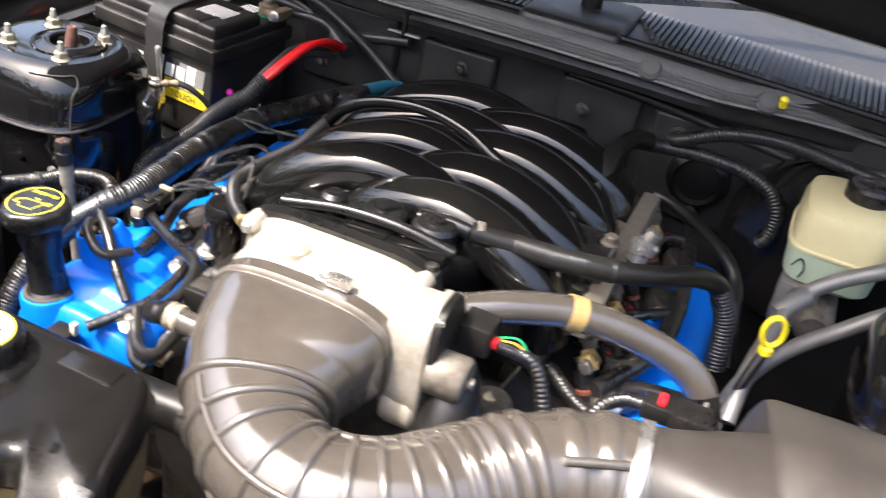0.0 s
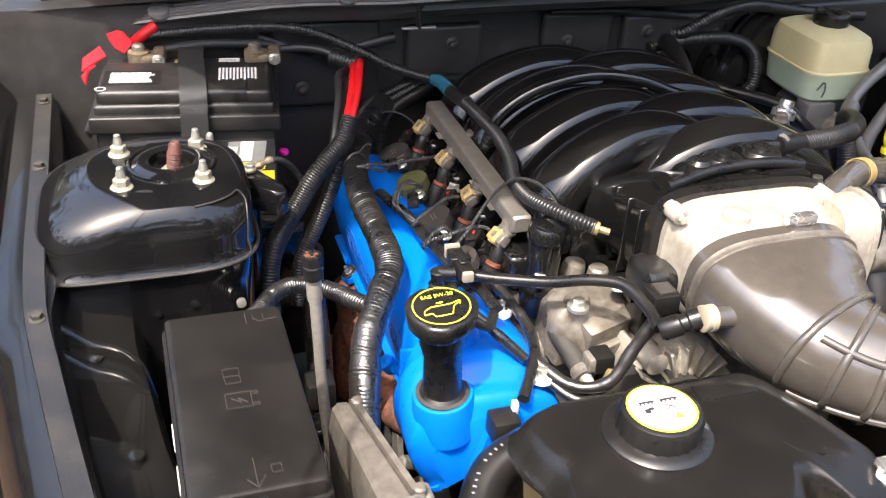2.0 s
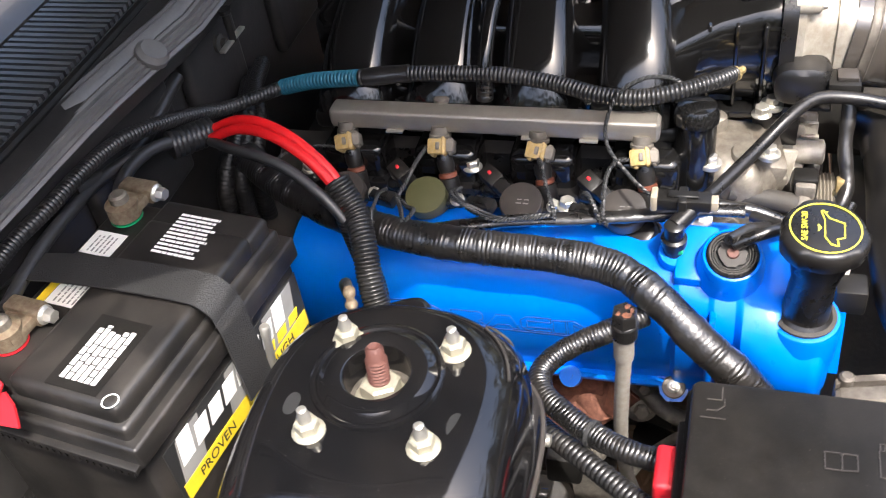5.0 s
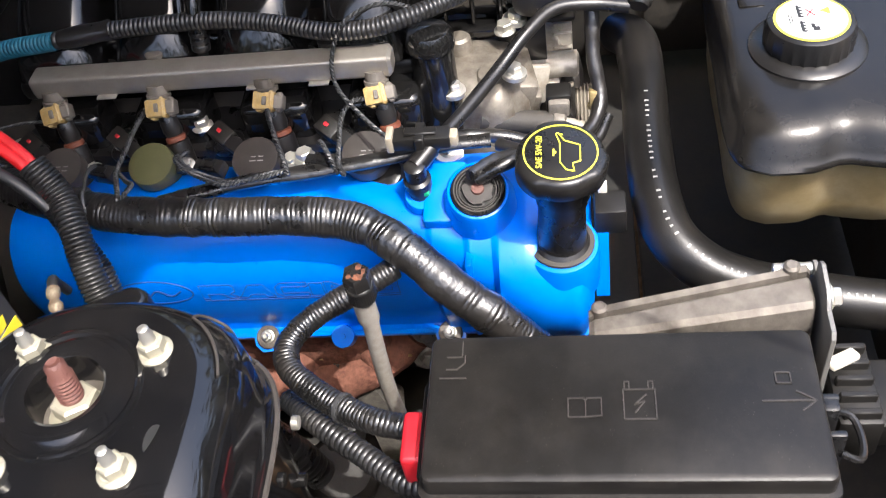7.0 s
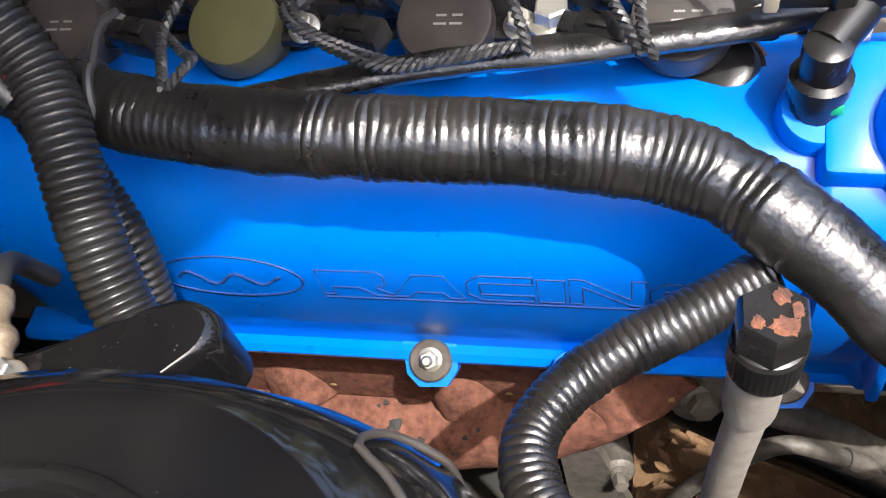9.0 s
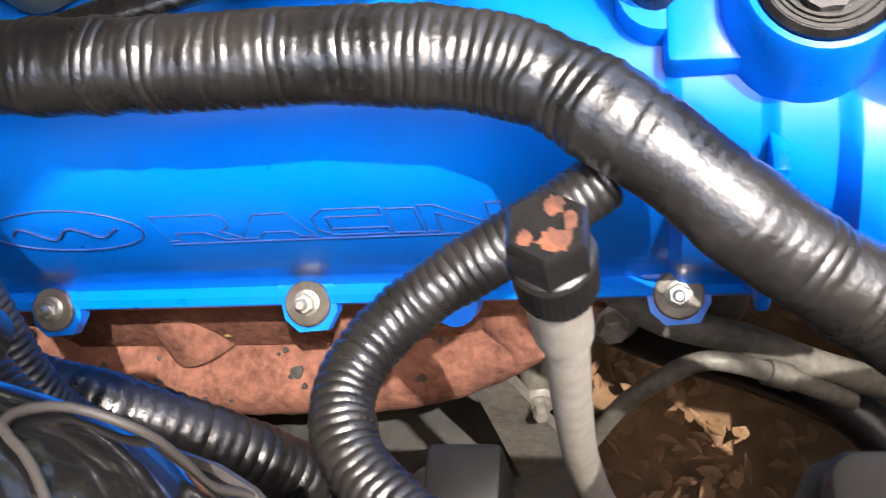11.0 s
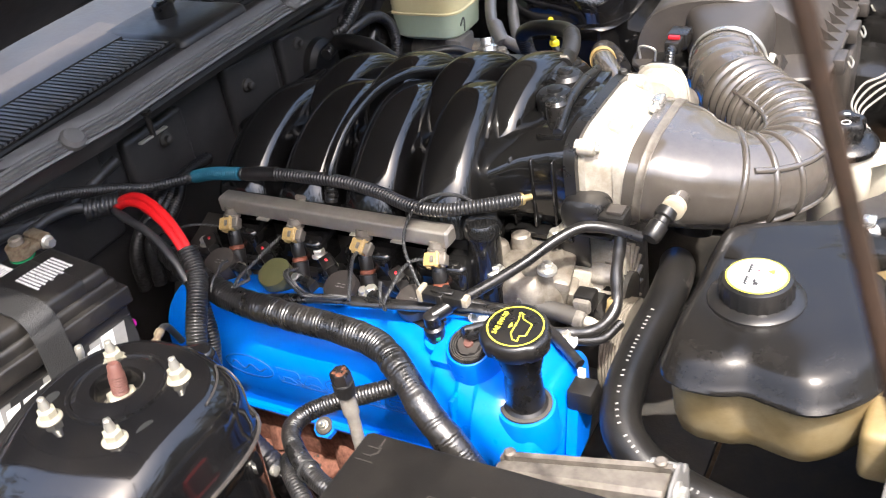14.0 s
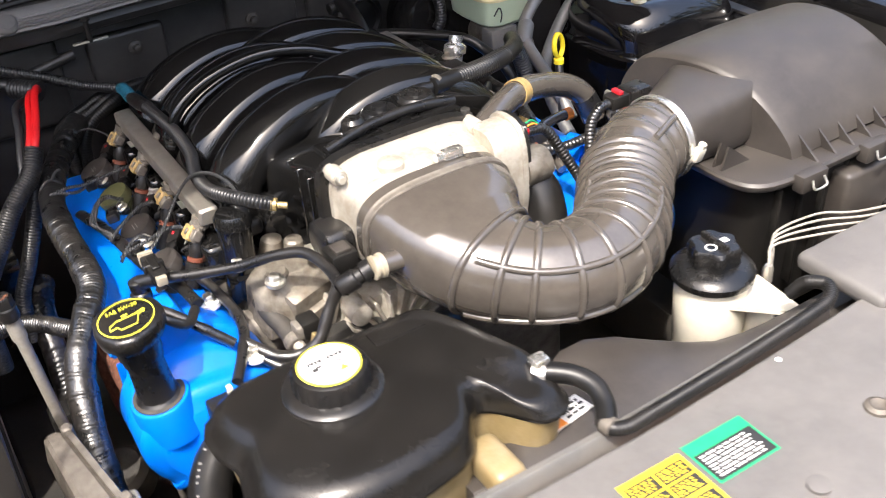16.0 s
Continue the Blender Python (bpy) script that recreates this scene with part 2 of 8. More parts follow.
def mesh_of(name, bm, mat, origin, sharp=38):
    bmesh.ops.recalc_face_normals(bm, faces=bm.faces)
    me = bpy.data.meshes.new(name)
    bm.to_mesh(me)
    bm.free()
    me.transform(Matrix.Translation(-V(origin)))
    me.materials.append(mat)
    me.shade_smooth()
    me.set_sharp_from_angle(angle=radians(sharp))
    return me


def part(name, bm, mat, parent, label="", sharp=38):
    """One mesh under a thing or a part; bm is in world metres."""
    ob = new(name, mesh_of(name, bm, mat, base_of(parent), sharp))
    ob.parent = parent
    return tagged(ob, label)


def solo(name, bm, mat, loc, label, category, group="", kind="", sharp=38):
    """A thing of one mesh."""
    ob = new(name, mesh_of(name, bm, mat, loc, sharp))
    ob.location = loc
    return tagged(ob, label, category, group, kind)


def xf(bm, m):
    bmesh.ops.transform(bm, matrix=m, verts=bm.verts)
    return bm


def join(*bms):
    out = bms[0]
    for b in bms[1:]:
        me = bpy.data.meshes.new("tmp")
        b.to_mesh(me)
        b.free()
        out.from_mesh(me)
        bpy.data.meshes.remove(me)
    return out


def box(x0, x1, y0, y1, z0, z1, bevel=0.003, seg=2, m=None):
    bm = bmesh.new()
    bmesh.ops.create_cube(bm, size=1.0)
    xf(bm, Matrix.LocRotScale(((x0 + x1) / 2, (y0 + y1) / 2, (z0 + z1) / 2), None, (abs(x1 - x0), abs(y1 - y0), abs(z1 - z0))))
    if bevel:
        bmesh.ops.bevel(bm, geom=bm.edges[:], offset=bevel, segments=seg, affect="EDGES", profile=0.5, clamp_overlap=True)
    return xf(bm, m) if m else bm


def loft(rings, cap0=True, cap1=True, closed=True):
    bm = bmesh.new()
    rows = [[bm.verts.new(p) for p in ring] for ring in rings]
    k = len(rows[0])
    for a, b in zip(rows, rows[1:]):
        for i in range(k if closed else k - 1):
            j = (i + 1) % k
            bm.faces.new((a[i], a[j], b[j], b[i]))
    if cap0:
        bm.faces.new(rows[0][::-1])
    if cap1:
        bm.faces.new(rows[-1])
    return bm


def lathe(profile, seg=24, m=None, cap0=True, cap1=True, wob=None):
    """Turned about z; profile of (radius, height); wob(angle, i) scales the radius."""
    rings = []
    for i, (r, z) in enumerate(profile):
        ring = []
        for k in range(seg):
            a = 2 * math.pi * k / seg
            s = wob(a, i) if wob else 1.0
            ring.append((r * s * math.cos(a), r * s * math.sin(a), z))
        rings.append(ring)
    bm = loft(rings, cap0, cap1)
    return xf(bm, m) if m else bm


def smooth_path(pts, step):
    """Points of a Catmull-Rom line through pts, about step apart."""
    P = [V(p) for p in pts]
    if len(P) == 2:
        n = max(2, int((P[1] - P[0]).length / step))
        return [P[0].lerp(P[1], i / n) for i in range(n + 1)]
    P = [P[0] * 2 - P[1]] + P + [P[-1] * 2 - P[-2]]
    fine = []
    for i in range(1, len(P) - 2):
        a, b, c, d = P[i - 1:i + 3]
        for k in range(24):
            t = k / 24
            fine.append(0.5 * (2 * b + (c - a) * t + (2 * a - 5 * b + 4 * c - d) * t * t + (3 * b - a - 3 * c + d) * t ** 3))
    fine.append(P[-2])
    s = [0.0]
    for a, b in zip(fine, fine[1:]):
        s.append(s[-1] + (b - a).length)
    n = max(2, int(round(s[-1] / step)))
    out, j = [], 0
    for i in range(n + 1):
        w = s[-1] * i / n
        while j < len(s) - 2 and s[j + 1] < w:
            j += 1
        f = (w - s[j]) / max(1e-9, s[j + 1] - s[j])
        out.append(fine[j].lerp(fine[j + 1], f))
    return out


def frames(path, up=None):
    """Position, side and up at each point of a line, with no twist."""
    out, side = [], None
    for i, p in enumerate(path):
        t = (path[min(i + 1, len(path) - 1)] - path[max(i - 1, 0)]).normalized()
        if up is not None:
            side = t.cross(V(up)).normalized()
        elif side is None:
            side = t.cross(V((0, 0, 1)) if abs(t.z) < 0.9 else V((1, 0, 0))).normalized()
        else:
            side = (side - t * side.dot(t)).normalized()
        out.append((p, side, side.cross(t)))
    return out


def tube(pts, r, step=0.006, sides=12, rib=0.0, depth=0.0, taper=None, lump=0.0, flat=1.0, worn=0.0):
    """A hose or cable; rib is the pitch of its corrugation and depth its height."""
    if rib:
        step = rib / 4
    path = smooth_path(pts, step)
    rings = []
    for i, (p, u, v) in enumerate(frames(path)):
        rr = r * (taper(i / (len(path) - 1)) if taper else 1.0)
        if rib:
            k = 1.0 - worn * (0.5 + 0.9 * noise.noise(V((i // 4 * 0.37, 7.0, 0.0))))
            if worn >= 0.8:
                k *= max(0.40, min(1.2, 0.68 + 1.3 * noise.noise(V((i // 4 * 0.045, 3.0, 0.0)))))
            rr += depth * (0, 0.8, 1, 0.8)[i % 4] * k - depth
        if lump:
            rr += lump * (noise.noise(p * 60) + 0.3 * noise.noise(p * 190))
        along = u.cross(v) * (0.0016 * worn if rib else 0.0)
        ring = []
        for a in (2 * math.pi * k / sides for k in range(sides)):
            c, e = math.cos(a), math.sin(a)
            ring.append(p + (u * c + v * e * flat) * rr + along * noise.noise(V((c * 1.3 + i // 4 * 0.21, e * 1.3, i // 4 * 0.13))))
        rings.append(ring)
    return loft(rings)


def twisted(pts, r=0.0011, pitch=0.007):
    """A pair of thin wires wound round each other."""
    path = smooth_path(pts, pitch / 6)
    fr = frames(path)
    pair = []
    for h in (0, 1):
        line = [p + (u * math.cos(i / 6 * 2 * math.pi + h * math.pi) + w * math.sin(i / 6 * 2 * math.pi + h * math.pi)) * r for i, (p, u, w) in enumerate(fr)]
        rings = [[p + (u * math.cos(a) + w * math.sin(a)) * r for a in (0, 1.2566, 2.5133, 3.7699, 5.0265)] for p, u, w in frames(line)]
        pair.append(loft(rings))
    return pair


def squircle(a, b, n=28, power=3.0):
    out = []
    for k in range(n):
        t = 2 * math.pi * k / n
        c, s = math.cos(t), math.sin(t)
        out.append((a * math.copysign(abs(c) ** (2 / power), c), b * math.copysign(abs(s) ** (2 / power), s)))
    return out


def to(p, z=(0, 0, 1), x=None):
    """A pose at p whose z axis points along z."""
    z = V(z).normalized()
    x = V(x) if x else (V((1, 0, 0)) if abs(z.x) < 0.9 else V((0, 1, 0)))
    y = z.cross(x).normalized()
    x = y.cross(z)
    return Matrix.Translation(V(p)) @ Matrix((x, y, z)).transposed().to_4x4()


def hexnut(r, h, m):
    """A flange nut: washer skirt, six sides and a chamfered top."""
    skirt = lathe([(r * 1.35, 0), (r * 1.35, h * 0.12), (r * 1.05, h * 0.3)], 20)
    six = lathe([(r, h * 0.2), (r, h * 0.9), (r * 0.86, h)], 6)
    return xf(join(skirt, six), m)


def flatloop(loop, h, m, inset=0.0):
    """A thin slab over a flat outline."""
    rings = [[(x, y, 0) for x, y in loop], [(x, y, h) for x, y in loop]]
    return xf(loft(rings), m)


def ringloop(r0, r1, h, m, seg=48):
    return xf(lathe([(r0, 0), (r1, 0), (r1, h), (r0, h), (r0, 0)], seg, None, False, False), m)


def lettering(text, size, m, depth=0.0003):
    """Raised letters in the built-in font, centred."""
    cu = bpy.data.curves.new("letters", "FONT")
    cu.body, cu.size, cu.extrude, cu.align_x, cu.align_y = text, size, depth, "CENTER", "CENTER"
    ob = bpy.data.objects.new("letters", cu)
    scene.collection.objects.link(ob)
    bpy.context.view_layer.update()
    me = bpy.data.meshes.new_from_object(ob.evaluated_get(bpy.context.evaluated_depsgraph_get()))
    bpy.data.objects.remove(ob)
    bm = bmesh.new()
    bm.from_mesh(me)
    bpy.data.meshes.remove(me)
    return xf(bm, m)


def bars(w, h, rows, m, rng, depth=0.0003, fill=0.6, gap=0.25):
    """Lines of unreadable print: short plain bars in rows."""
    out = bmesh.new()
    for i in range(rows):
        y = h / 2 - h * (i + 0.5) / rows
        x = -w / 2
        end = w / 2 * rng.uniform(0.7, 1.0)
        while x < end:
            l = min(rng.uniform(0.08, 0.28) * w, end - x)
            if l < 0.02 * w:
                break
            out = join(out, box(x, x + l, y - h / rows * fill / 2, y + h / rows * fill / 2, 0, depth, 0))
            x += l + gap * h / rows
    return xf(out, m)

# ---- the setting ----
def ground():
    bm = bmesh.new()
    bmesh.ops.create_grid(bm, x_segments=60, y_segments=60, size=1.0)
    for v in bm.verts:
        for k in (0, 1):
            v.co[k] = math.copysign(abs(v.co[k]) ** 3 * 900 + abs(v.co[k]) * 4, v.co[k])
        v.co.z = 0.02 * noise.noise(v.co * 0.6)
    solo("ground", bm, M_leaf, (0, 0, 0), "brown leaf litter on bare ground in dappled sun", "ground", kind="structure")
    rng = random.Random(21)
    verts, faces = [], []
    for cx, cy, w, h, count, size in ((-0.15, -0.2, 0.75, 0.8, 6000, 0.38), (-2.6, 1.8, 2.2, 3.0, 1800, 1.0), (2.6, 1.6, 1.8, 2.6, 700, 1.0)):
        for k in range(count):
            x, y, z = cx + rng.uniform(-w, w), cy + rng.uniform(-h, h), rng.uniform(0.022, 0.045)
            a, l, b, lean, curl = rng.uniform(0, 6.3), size * rng.uniform(0.02, 0.045), size * rng.uniform(0.010, 0.022), rng.uniform(-0.4, 0.4), size * rng.uniform(0.0, 0.012)
            c, e, n0 = math.cos(a), math.sin(a), len(verts)
            for u, v in ((-1, 0), (-0.3, -1), (0.5, -0.7), (1, 0), (0.5, 0.7), (-0.3, 1)):
                verts.append((x + c * u * l - e * v * b, y + e * u * l + c * v * b, z + lean * u * l + curl * v * v))
            faces += [(n0, n0 + 1, n0 + 2, n0 + 3), (n0, n0 + 3, n0 + 4, n0 + 5)]
    me = bpy.data.meshes.new("leaf_litter")
    me.from_pydata(verts, [], faces)
    me.materials.append(M_dryleaf)
    tagged(new("leaf_litter", me), "scattered dry brown leaves on the ground", "leaves", kind="stuff")
    # woods all round: a leafy wall with gaps to the sky
    bm = bmesh.new()
    n, rows = 420, 82
    vs = [[bm.verts.new(((16 + 1.5 * math.sin(k * 0.31)) * math.cos(2 * math.pi * k / n), (16 + 1.5 * math.sin(k * 0.31)) * math.sin(2 * math.pi * k / n), -0.3 + 0.17 * r)) for k in range(n)] for r in range(rows + 1)]
    for r in range(rows):
        for k in range(n):
            q = V((k * 0.11, r * 0.13, 0))
            leafy = noise.noise(q) * 0.6 + noise.noise(q * 3.1) * 0.45 + noise.noise(q * 9.0) * 0.3
            if leafy > -0.55 + 1.15 * max(0.0, (r - 8) / rows):
                bm.faces.new((vs[r][k], vs[r][(k + 1) % n], vs[r + 1][(k + 1) % n], vs[r + 1][k]))
    solo("backdrop", bm, M_wood, (0, 0, 0), "leafy green woods in the distance all round", "woods", kind="structure")


def fender(s, side):
    ys = [-1.0 + 0.1 * k for k in range(19)]
    prof = [(0.772, 0.900), (0.772, 0.918), (0.776, 0.927), (0.79, 0.932), (0.82, 0.928), (0.86, 0.905), (0.89, 0.85), (0.90, 0.75), (0.89, 0.55)]
    rings = [[(s * (x - 0.05 * max(0, -y - 0.45) ** 1.5), y, z - 0.05 * max(0, -y - 0.3)) for x, z in prof] for y in ys]
    solo("fender_" + side, loft(rings, False, False, False), M_paint, (s * 0.8, 0, 0.9), "glossy black painted front fender of a car", "fender", kind="structure")
    # upper ledge, gutter and inner wall
    prof = [(0.770, 0.905), (0.755, 0.885), (0.75, 0.872), (0.728, 0.872), (0.722, 0.876), (0.705, 0.876), (0.698, 0.868), (0.694, 0.80), (0.685, 0.62), (0.68, 0.45)]
    rings = []
    for y in ys:
        inn = 0.17 * max(0.0, -y - 0.16) ** 1.15
        rings.append([(s * (x - inn * (0.5 if i < 2 else 1.0)), y, z) for i, (x, z) in enumerate(prof)])
    solo("inner_fender_" + side, loft(rings, False, False, False), M_wall, (s * 0.72, 0, 0.87), "black painted inner fender panel with a folded ledge", "inner fender", kind="structure")
    # dusty rail on the ledge
    rail = [(s * (0.714 - 0.17 * max(0.0, -y - 0.16) ** 1.15), y, 0.879) for y in (-0.62, -0.5, -0.4, -0.3, -0.2, -0.08, 0.05, 0.2, 0.33)]
    path = smooth_path(rail, 0.02)
    rings = [[p + u * a + w * b for a, b in ((-0.011, 0), (-0.010, 0.004), (0.010, 0.004), (0.011, 0))] for p, u, w in frames(path, (0, 0, 1))]
    t = thing("ledge_rail_" + side, rail[4], "dusty grey metal flange along the fender ledge", "flange", kind="structure")
    part("flange", loft(rings), M_dusty, t)
    for y in (-0.5, -0.22, 0.1, 0.3):
        x = s * (0.714 - 0.17 * max(0.0, -y - 0.16) ** 1.15)
        part("bolt", hexnut(0.006, 0.007, to((x, y, 0.883))), M_dark, t)


def firewall():
    t = thing("firewall", (0, 0.33, 0.8), "black painted firewall with pressed ribs and a ledge", "firewall", kind="structure")
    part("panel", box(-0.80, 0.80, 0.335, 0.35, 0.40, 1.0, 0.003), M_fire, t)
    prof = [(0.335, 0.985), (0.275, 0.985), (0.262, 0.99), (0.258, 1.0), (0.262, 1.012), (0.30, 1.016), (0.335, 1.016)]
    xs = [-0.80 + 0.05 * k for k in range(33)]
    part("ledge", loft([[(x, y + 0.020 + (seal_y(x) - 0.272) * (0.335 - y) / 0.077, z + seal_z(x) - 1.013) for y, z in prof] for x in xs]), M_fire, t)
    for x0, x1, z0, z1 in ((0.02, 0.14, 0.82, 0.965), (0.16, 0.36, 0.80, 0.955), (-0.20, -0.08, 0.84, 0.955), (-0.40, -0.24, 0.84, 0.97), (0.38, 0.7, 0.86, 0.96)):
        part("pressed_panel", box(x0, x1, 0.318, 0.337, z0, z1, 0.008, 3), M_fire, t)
    for x in (-0.36, -0.13, 0.06, 0.20, 0.33):
        part("stud", lathe([(0.011, 0), (0.011, 0.004), (0.006, 0.006), (0.006, 0.012), (0.003, 0.014)], 14, to((x, 0.318, 0.90 + 0.03 * math.sin(x * 40)), (0, -1, 0))), M_dark, t)
    part("grommet", lathe([(0.045, 0), (0.043, 0.012), (0.034, 0.02), (0.030, 0.013), (0.018, 0.016)], 24, to((0.245, 0.318, 0.875), (0, -1, 0))), M_rubber, t)
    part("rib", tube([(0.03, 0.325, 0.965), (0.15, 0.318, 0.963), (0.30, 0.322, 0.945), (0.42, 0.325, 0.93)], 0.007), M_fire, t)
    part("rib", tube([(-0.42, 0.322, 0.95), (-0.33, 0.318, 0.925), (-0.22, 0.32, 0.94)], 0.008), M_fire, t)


def seal_y(x):
    return 0.268 + 0.03 * x * x + 0.30 * max(0.0, x - 0.24) + 0.20 * max(0.0, -x - 0.24)


def seal_z(x):
    return 1.008 - 0.07 * x * x - 0.08 * max(0.0, abs(x) - 0.38)


def cowl():
    # ribbed rubber seal along the cowl's front edge
    prof = [(0.0, 0.0), (-0.009, 0.002), (-0.013, 0.006), (-0.011, 0.009), (-0.012, 0.0115), (-0.0085, 0.0125), (-0.009, 0.0155), (-0.005, 0.0165), (-0.005, 0.0195), (0.000, 0.0195), (0.001, 0.0225), (0.005, 0.0215), (0.008, 0.026), (0.014, 0.0285), (0.017, 0.027), (0.021, 0.0285), (0.027, 0.025), (0.03, 0.008), (0.028, 0.0)]
    xs = [-0.76 + 0.04 * k for k in range(39)]
    rings = [[(x, seal_y(x) + y + 0.0012 * noise.noise(V((x * 30, 0, 0))), seal_z(x) + z) for y, z in prof] for x in xs]
    t = thing("trim_cowl_seal", (0, 0.26, 1.02), "weathered black rubber seal along the cowl edge", "rubber seal", kind="structure")
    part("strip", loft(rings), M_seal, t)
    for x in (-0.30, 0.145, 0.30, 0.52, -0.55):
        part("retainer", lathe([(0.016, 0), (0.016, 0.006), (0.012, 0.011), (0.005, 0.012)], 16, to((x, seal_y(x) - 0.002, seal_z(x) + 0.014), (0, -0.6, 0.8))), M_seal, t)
    part("clip", lathe([(0.006, 0), (0.006, 0.012), (0.002, 0.016)], 10, to((0.318, 0.284, 1.02), (0, -0.4, 1))), M_yellowpl, t, "yellow push clip")
    # cowl panel with two louvred areas
    t = thing("cowl_panel", (0, 0.42, 1.04), "grey black plastic cowl panel with louvred vents", "cowl panel", kind="structure")
    ys = [0.298, 0.312, 0.345, 0.47, 0.52, 0.60]
    zs = [1.026, 1.033, 1.030, 1.034, 1.046, 1.05]
    rings = [[(x, y + 0.035 * x * x + 0.07 * max(0, abs(x) - 0.45), z - 0.055 * x * x) for y, z in zip(ys, zs)] for x in xs]
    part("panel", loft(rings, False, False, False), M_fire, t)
    for s, x0, n in ((-1, 0.026, 68), (1, 0.085, 62)):
        for k in range(n):
            x = s * (x0 + 0.0088 * k)
            wide = min(1.0, 0.25 + 0.12 * k) if s > 0 else min(1.0, 0.45 + 0.12 * k)
            y0, y1 = (0.465 - 0.125 * wide, 0.468) if s > 0 else (0.328, 0.328 + 0.090 * wide)
            o = 0.035 * x * x + 0.07 * max(0, abs(x) - 0.45)
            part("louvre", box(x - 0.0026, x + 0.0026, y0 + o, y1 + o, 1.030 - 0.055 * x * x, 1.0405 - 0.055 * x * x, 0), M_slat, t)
    part("border", tube([(x, 0.320 + 0.035 * x * x + 0.07 * max(0, abs(x) - 0.45), 1.036 - 0.055 * x * x) for x in (-0.7, -0.4, -0.06, 0.08, 0.4, 0.7)], 0.005, 0.03, 8), M_matt, t)
    part("rear_panel", loft([[(x, y + 0.035 * x * x, z - 0.055 * x * x) for y, z in ((0.418, 1.030), (0.420, 1.042), (0.50, 1.046), (0.50, 1.03))] for x in [-0.62 + 0.04 * k for k in range(16)]]), M_grey, t, "smooth grey plastic rear strip")
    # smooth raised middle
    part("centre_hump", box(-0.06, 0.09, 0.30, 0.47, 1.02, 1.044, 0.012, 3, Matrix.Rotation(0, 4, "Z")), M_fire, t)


def windscreen():
    rings = []
    for k in range(21):
        x = -0.70 + 0.07 * k
        c = 0.10 * (x / 0.7) ** 2
        rings.append([(x, 0.60 + c, 1.06 - 0.03 * c), (x, 1.30 + c * 0.6, 1.48)])
    ob = solo("windscreen", loft(rings, False, False, False), M_glass, (0, 0.8, 1.1), "curved windscreen glass reflecting trees", "windscreen", kind="structure")
    ob.visible_shadow = False
    solo("dashboard", box(-0.72, 0.72, 0.66, 1.4, 0.95, 1.03, 0.03, 3), M_matt, (0, 1.0, 1.0), "dark dashboard top behind the windscreen", "dashboard", kind="structure")
    for s, a, b in ((1, (0.02, 0.40, 1.055), (0.60, 0.60, 1.075)), (-1, (-0.66, 0.47, 1.05), (-0.12, 0.60, 1.085))):
        t = thing("wiper", a, "black wiper arm lying below the windscreen", "wiper", "windscreen wipers")
        path = smooth_path([a, V(a).lerp(V(b), 0.5) + V((0, 0, 0.02)), b], 0.03)
        part("arm", loft([[p + u * i + w * j for i, j in ((-0.009, 0), (-0.006, 0.008), (0.006, 0.008), (0.009, 0))] for p, u, w in frames(path, (0, 0, 1))]), M_plastic, t)
        part("pivot", lathe([(0.016, -0.02), (0.016, 0.008), (0.010, 0.014)], 16, to(a)), M_plastic, t)


def hood():
    # opened hood, hinged at the cowl and held over the bay by the rod
    t = thing("hood", (0, 0.42, 1.06), "opened black hood held up by a rod", "hood")
    n = 16

    def section(f, lift, grow=0.0):
        y, z = 0.43 - 0.917 * f, 1.07 + 0.815 * f
        w = 0.735 - 0.045 * f - 0.06 * max(0, f - 0.9) / 0.1 + grow
        return [(x * w, y - 0.55 * lift, z + 0.035 * (1 - x * x) + 0.8 * lift) for x in (-1, -0.96, -0.6, -0.3, 0, 0.3, 0.6, 0.96, 1)]
    part("skin", loft([section(k / n, 0.012) + section(k / n, 0.016)[::-1] for k in range(n + 1)]), M_paint, t)
    part("inner_panel", loft([section(k / n, -0.004, -0.02) + section(k / n, 0.010, -0.02)[::-1] for k in range(n + 1)]), M_hoodin, t, "dark pressed inner panel")
    for x in (-0.56, 0.56):
        part("rib", tube([(x, 0.36, 1.125), (x * 0.98, -0.03, 1.475), (x * 0.95, -0.42, 1.82)], 0.022, 0.04, 12, flat=0.5), M_hoodin, t)


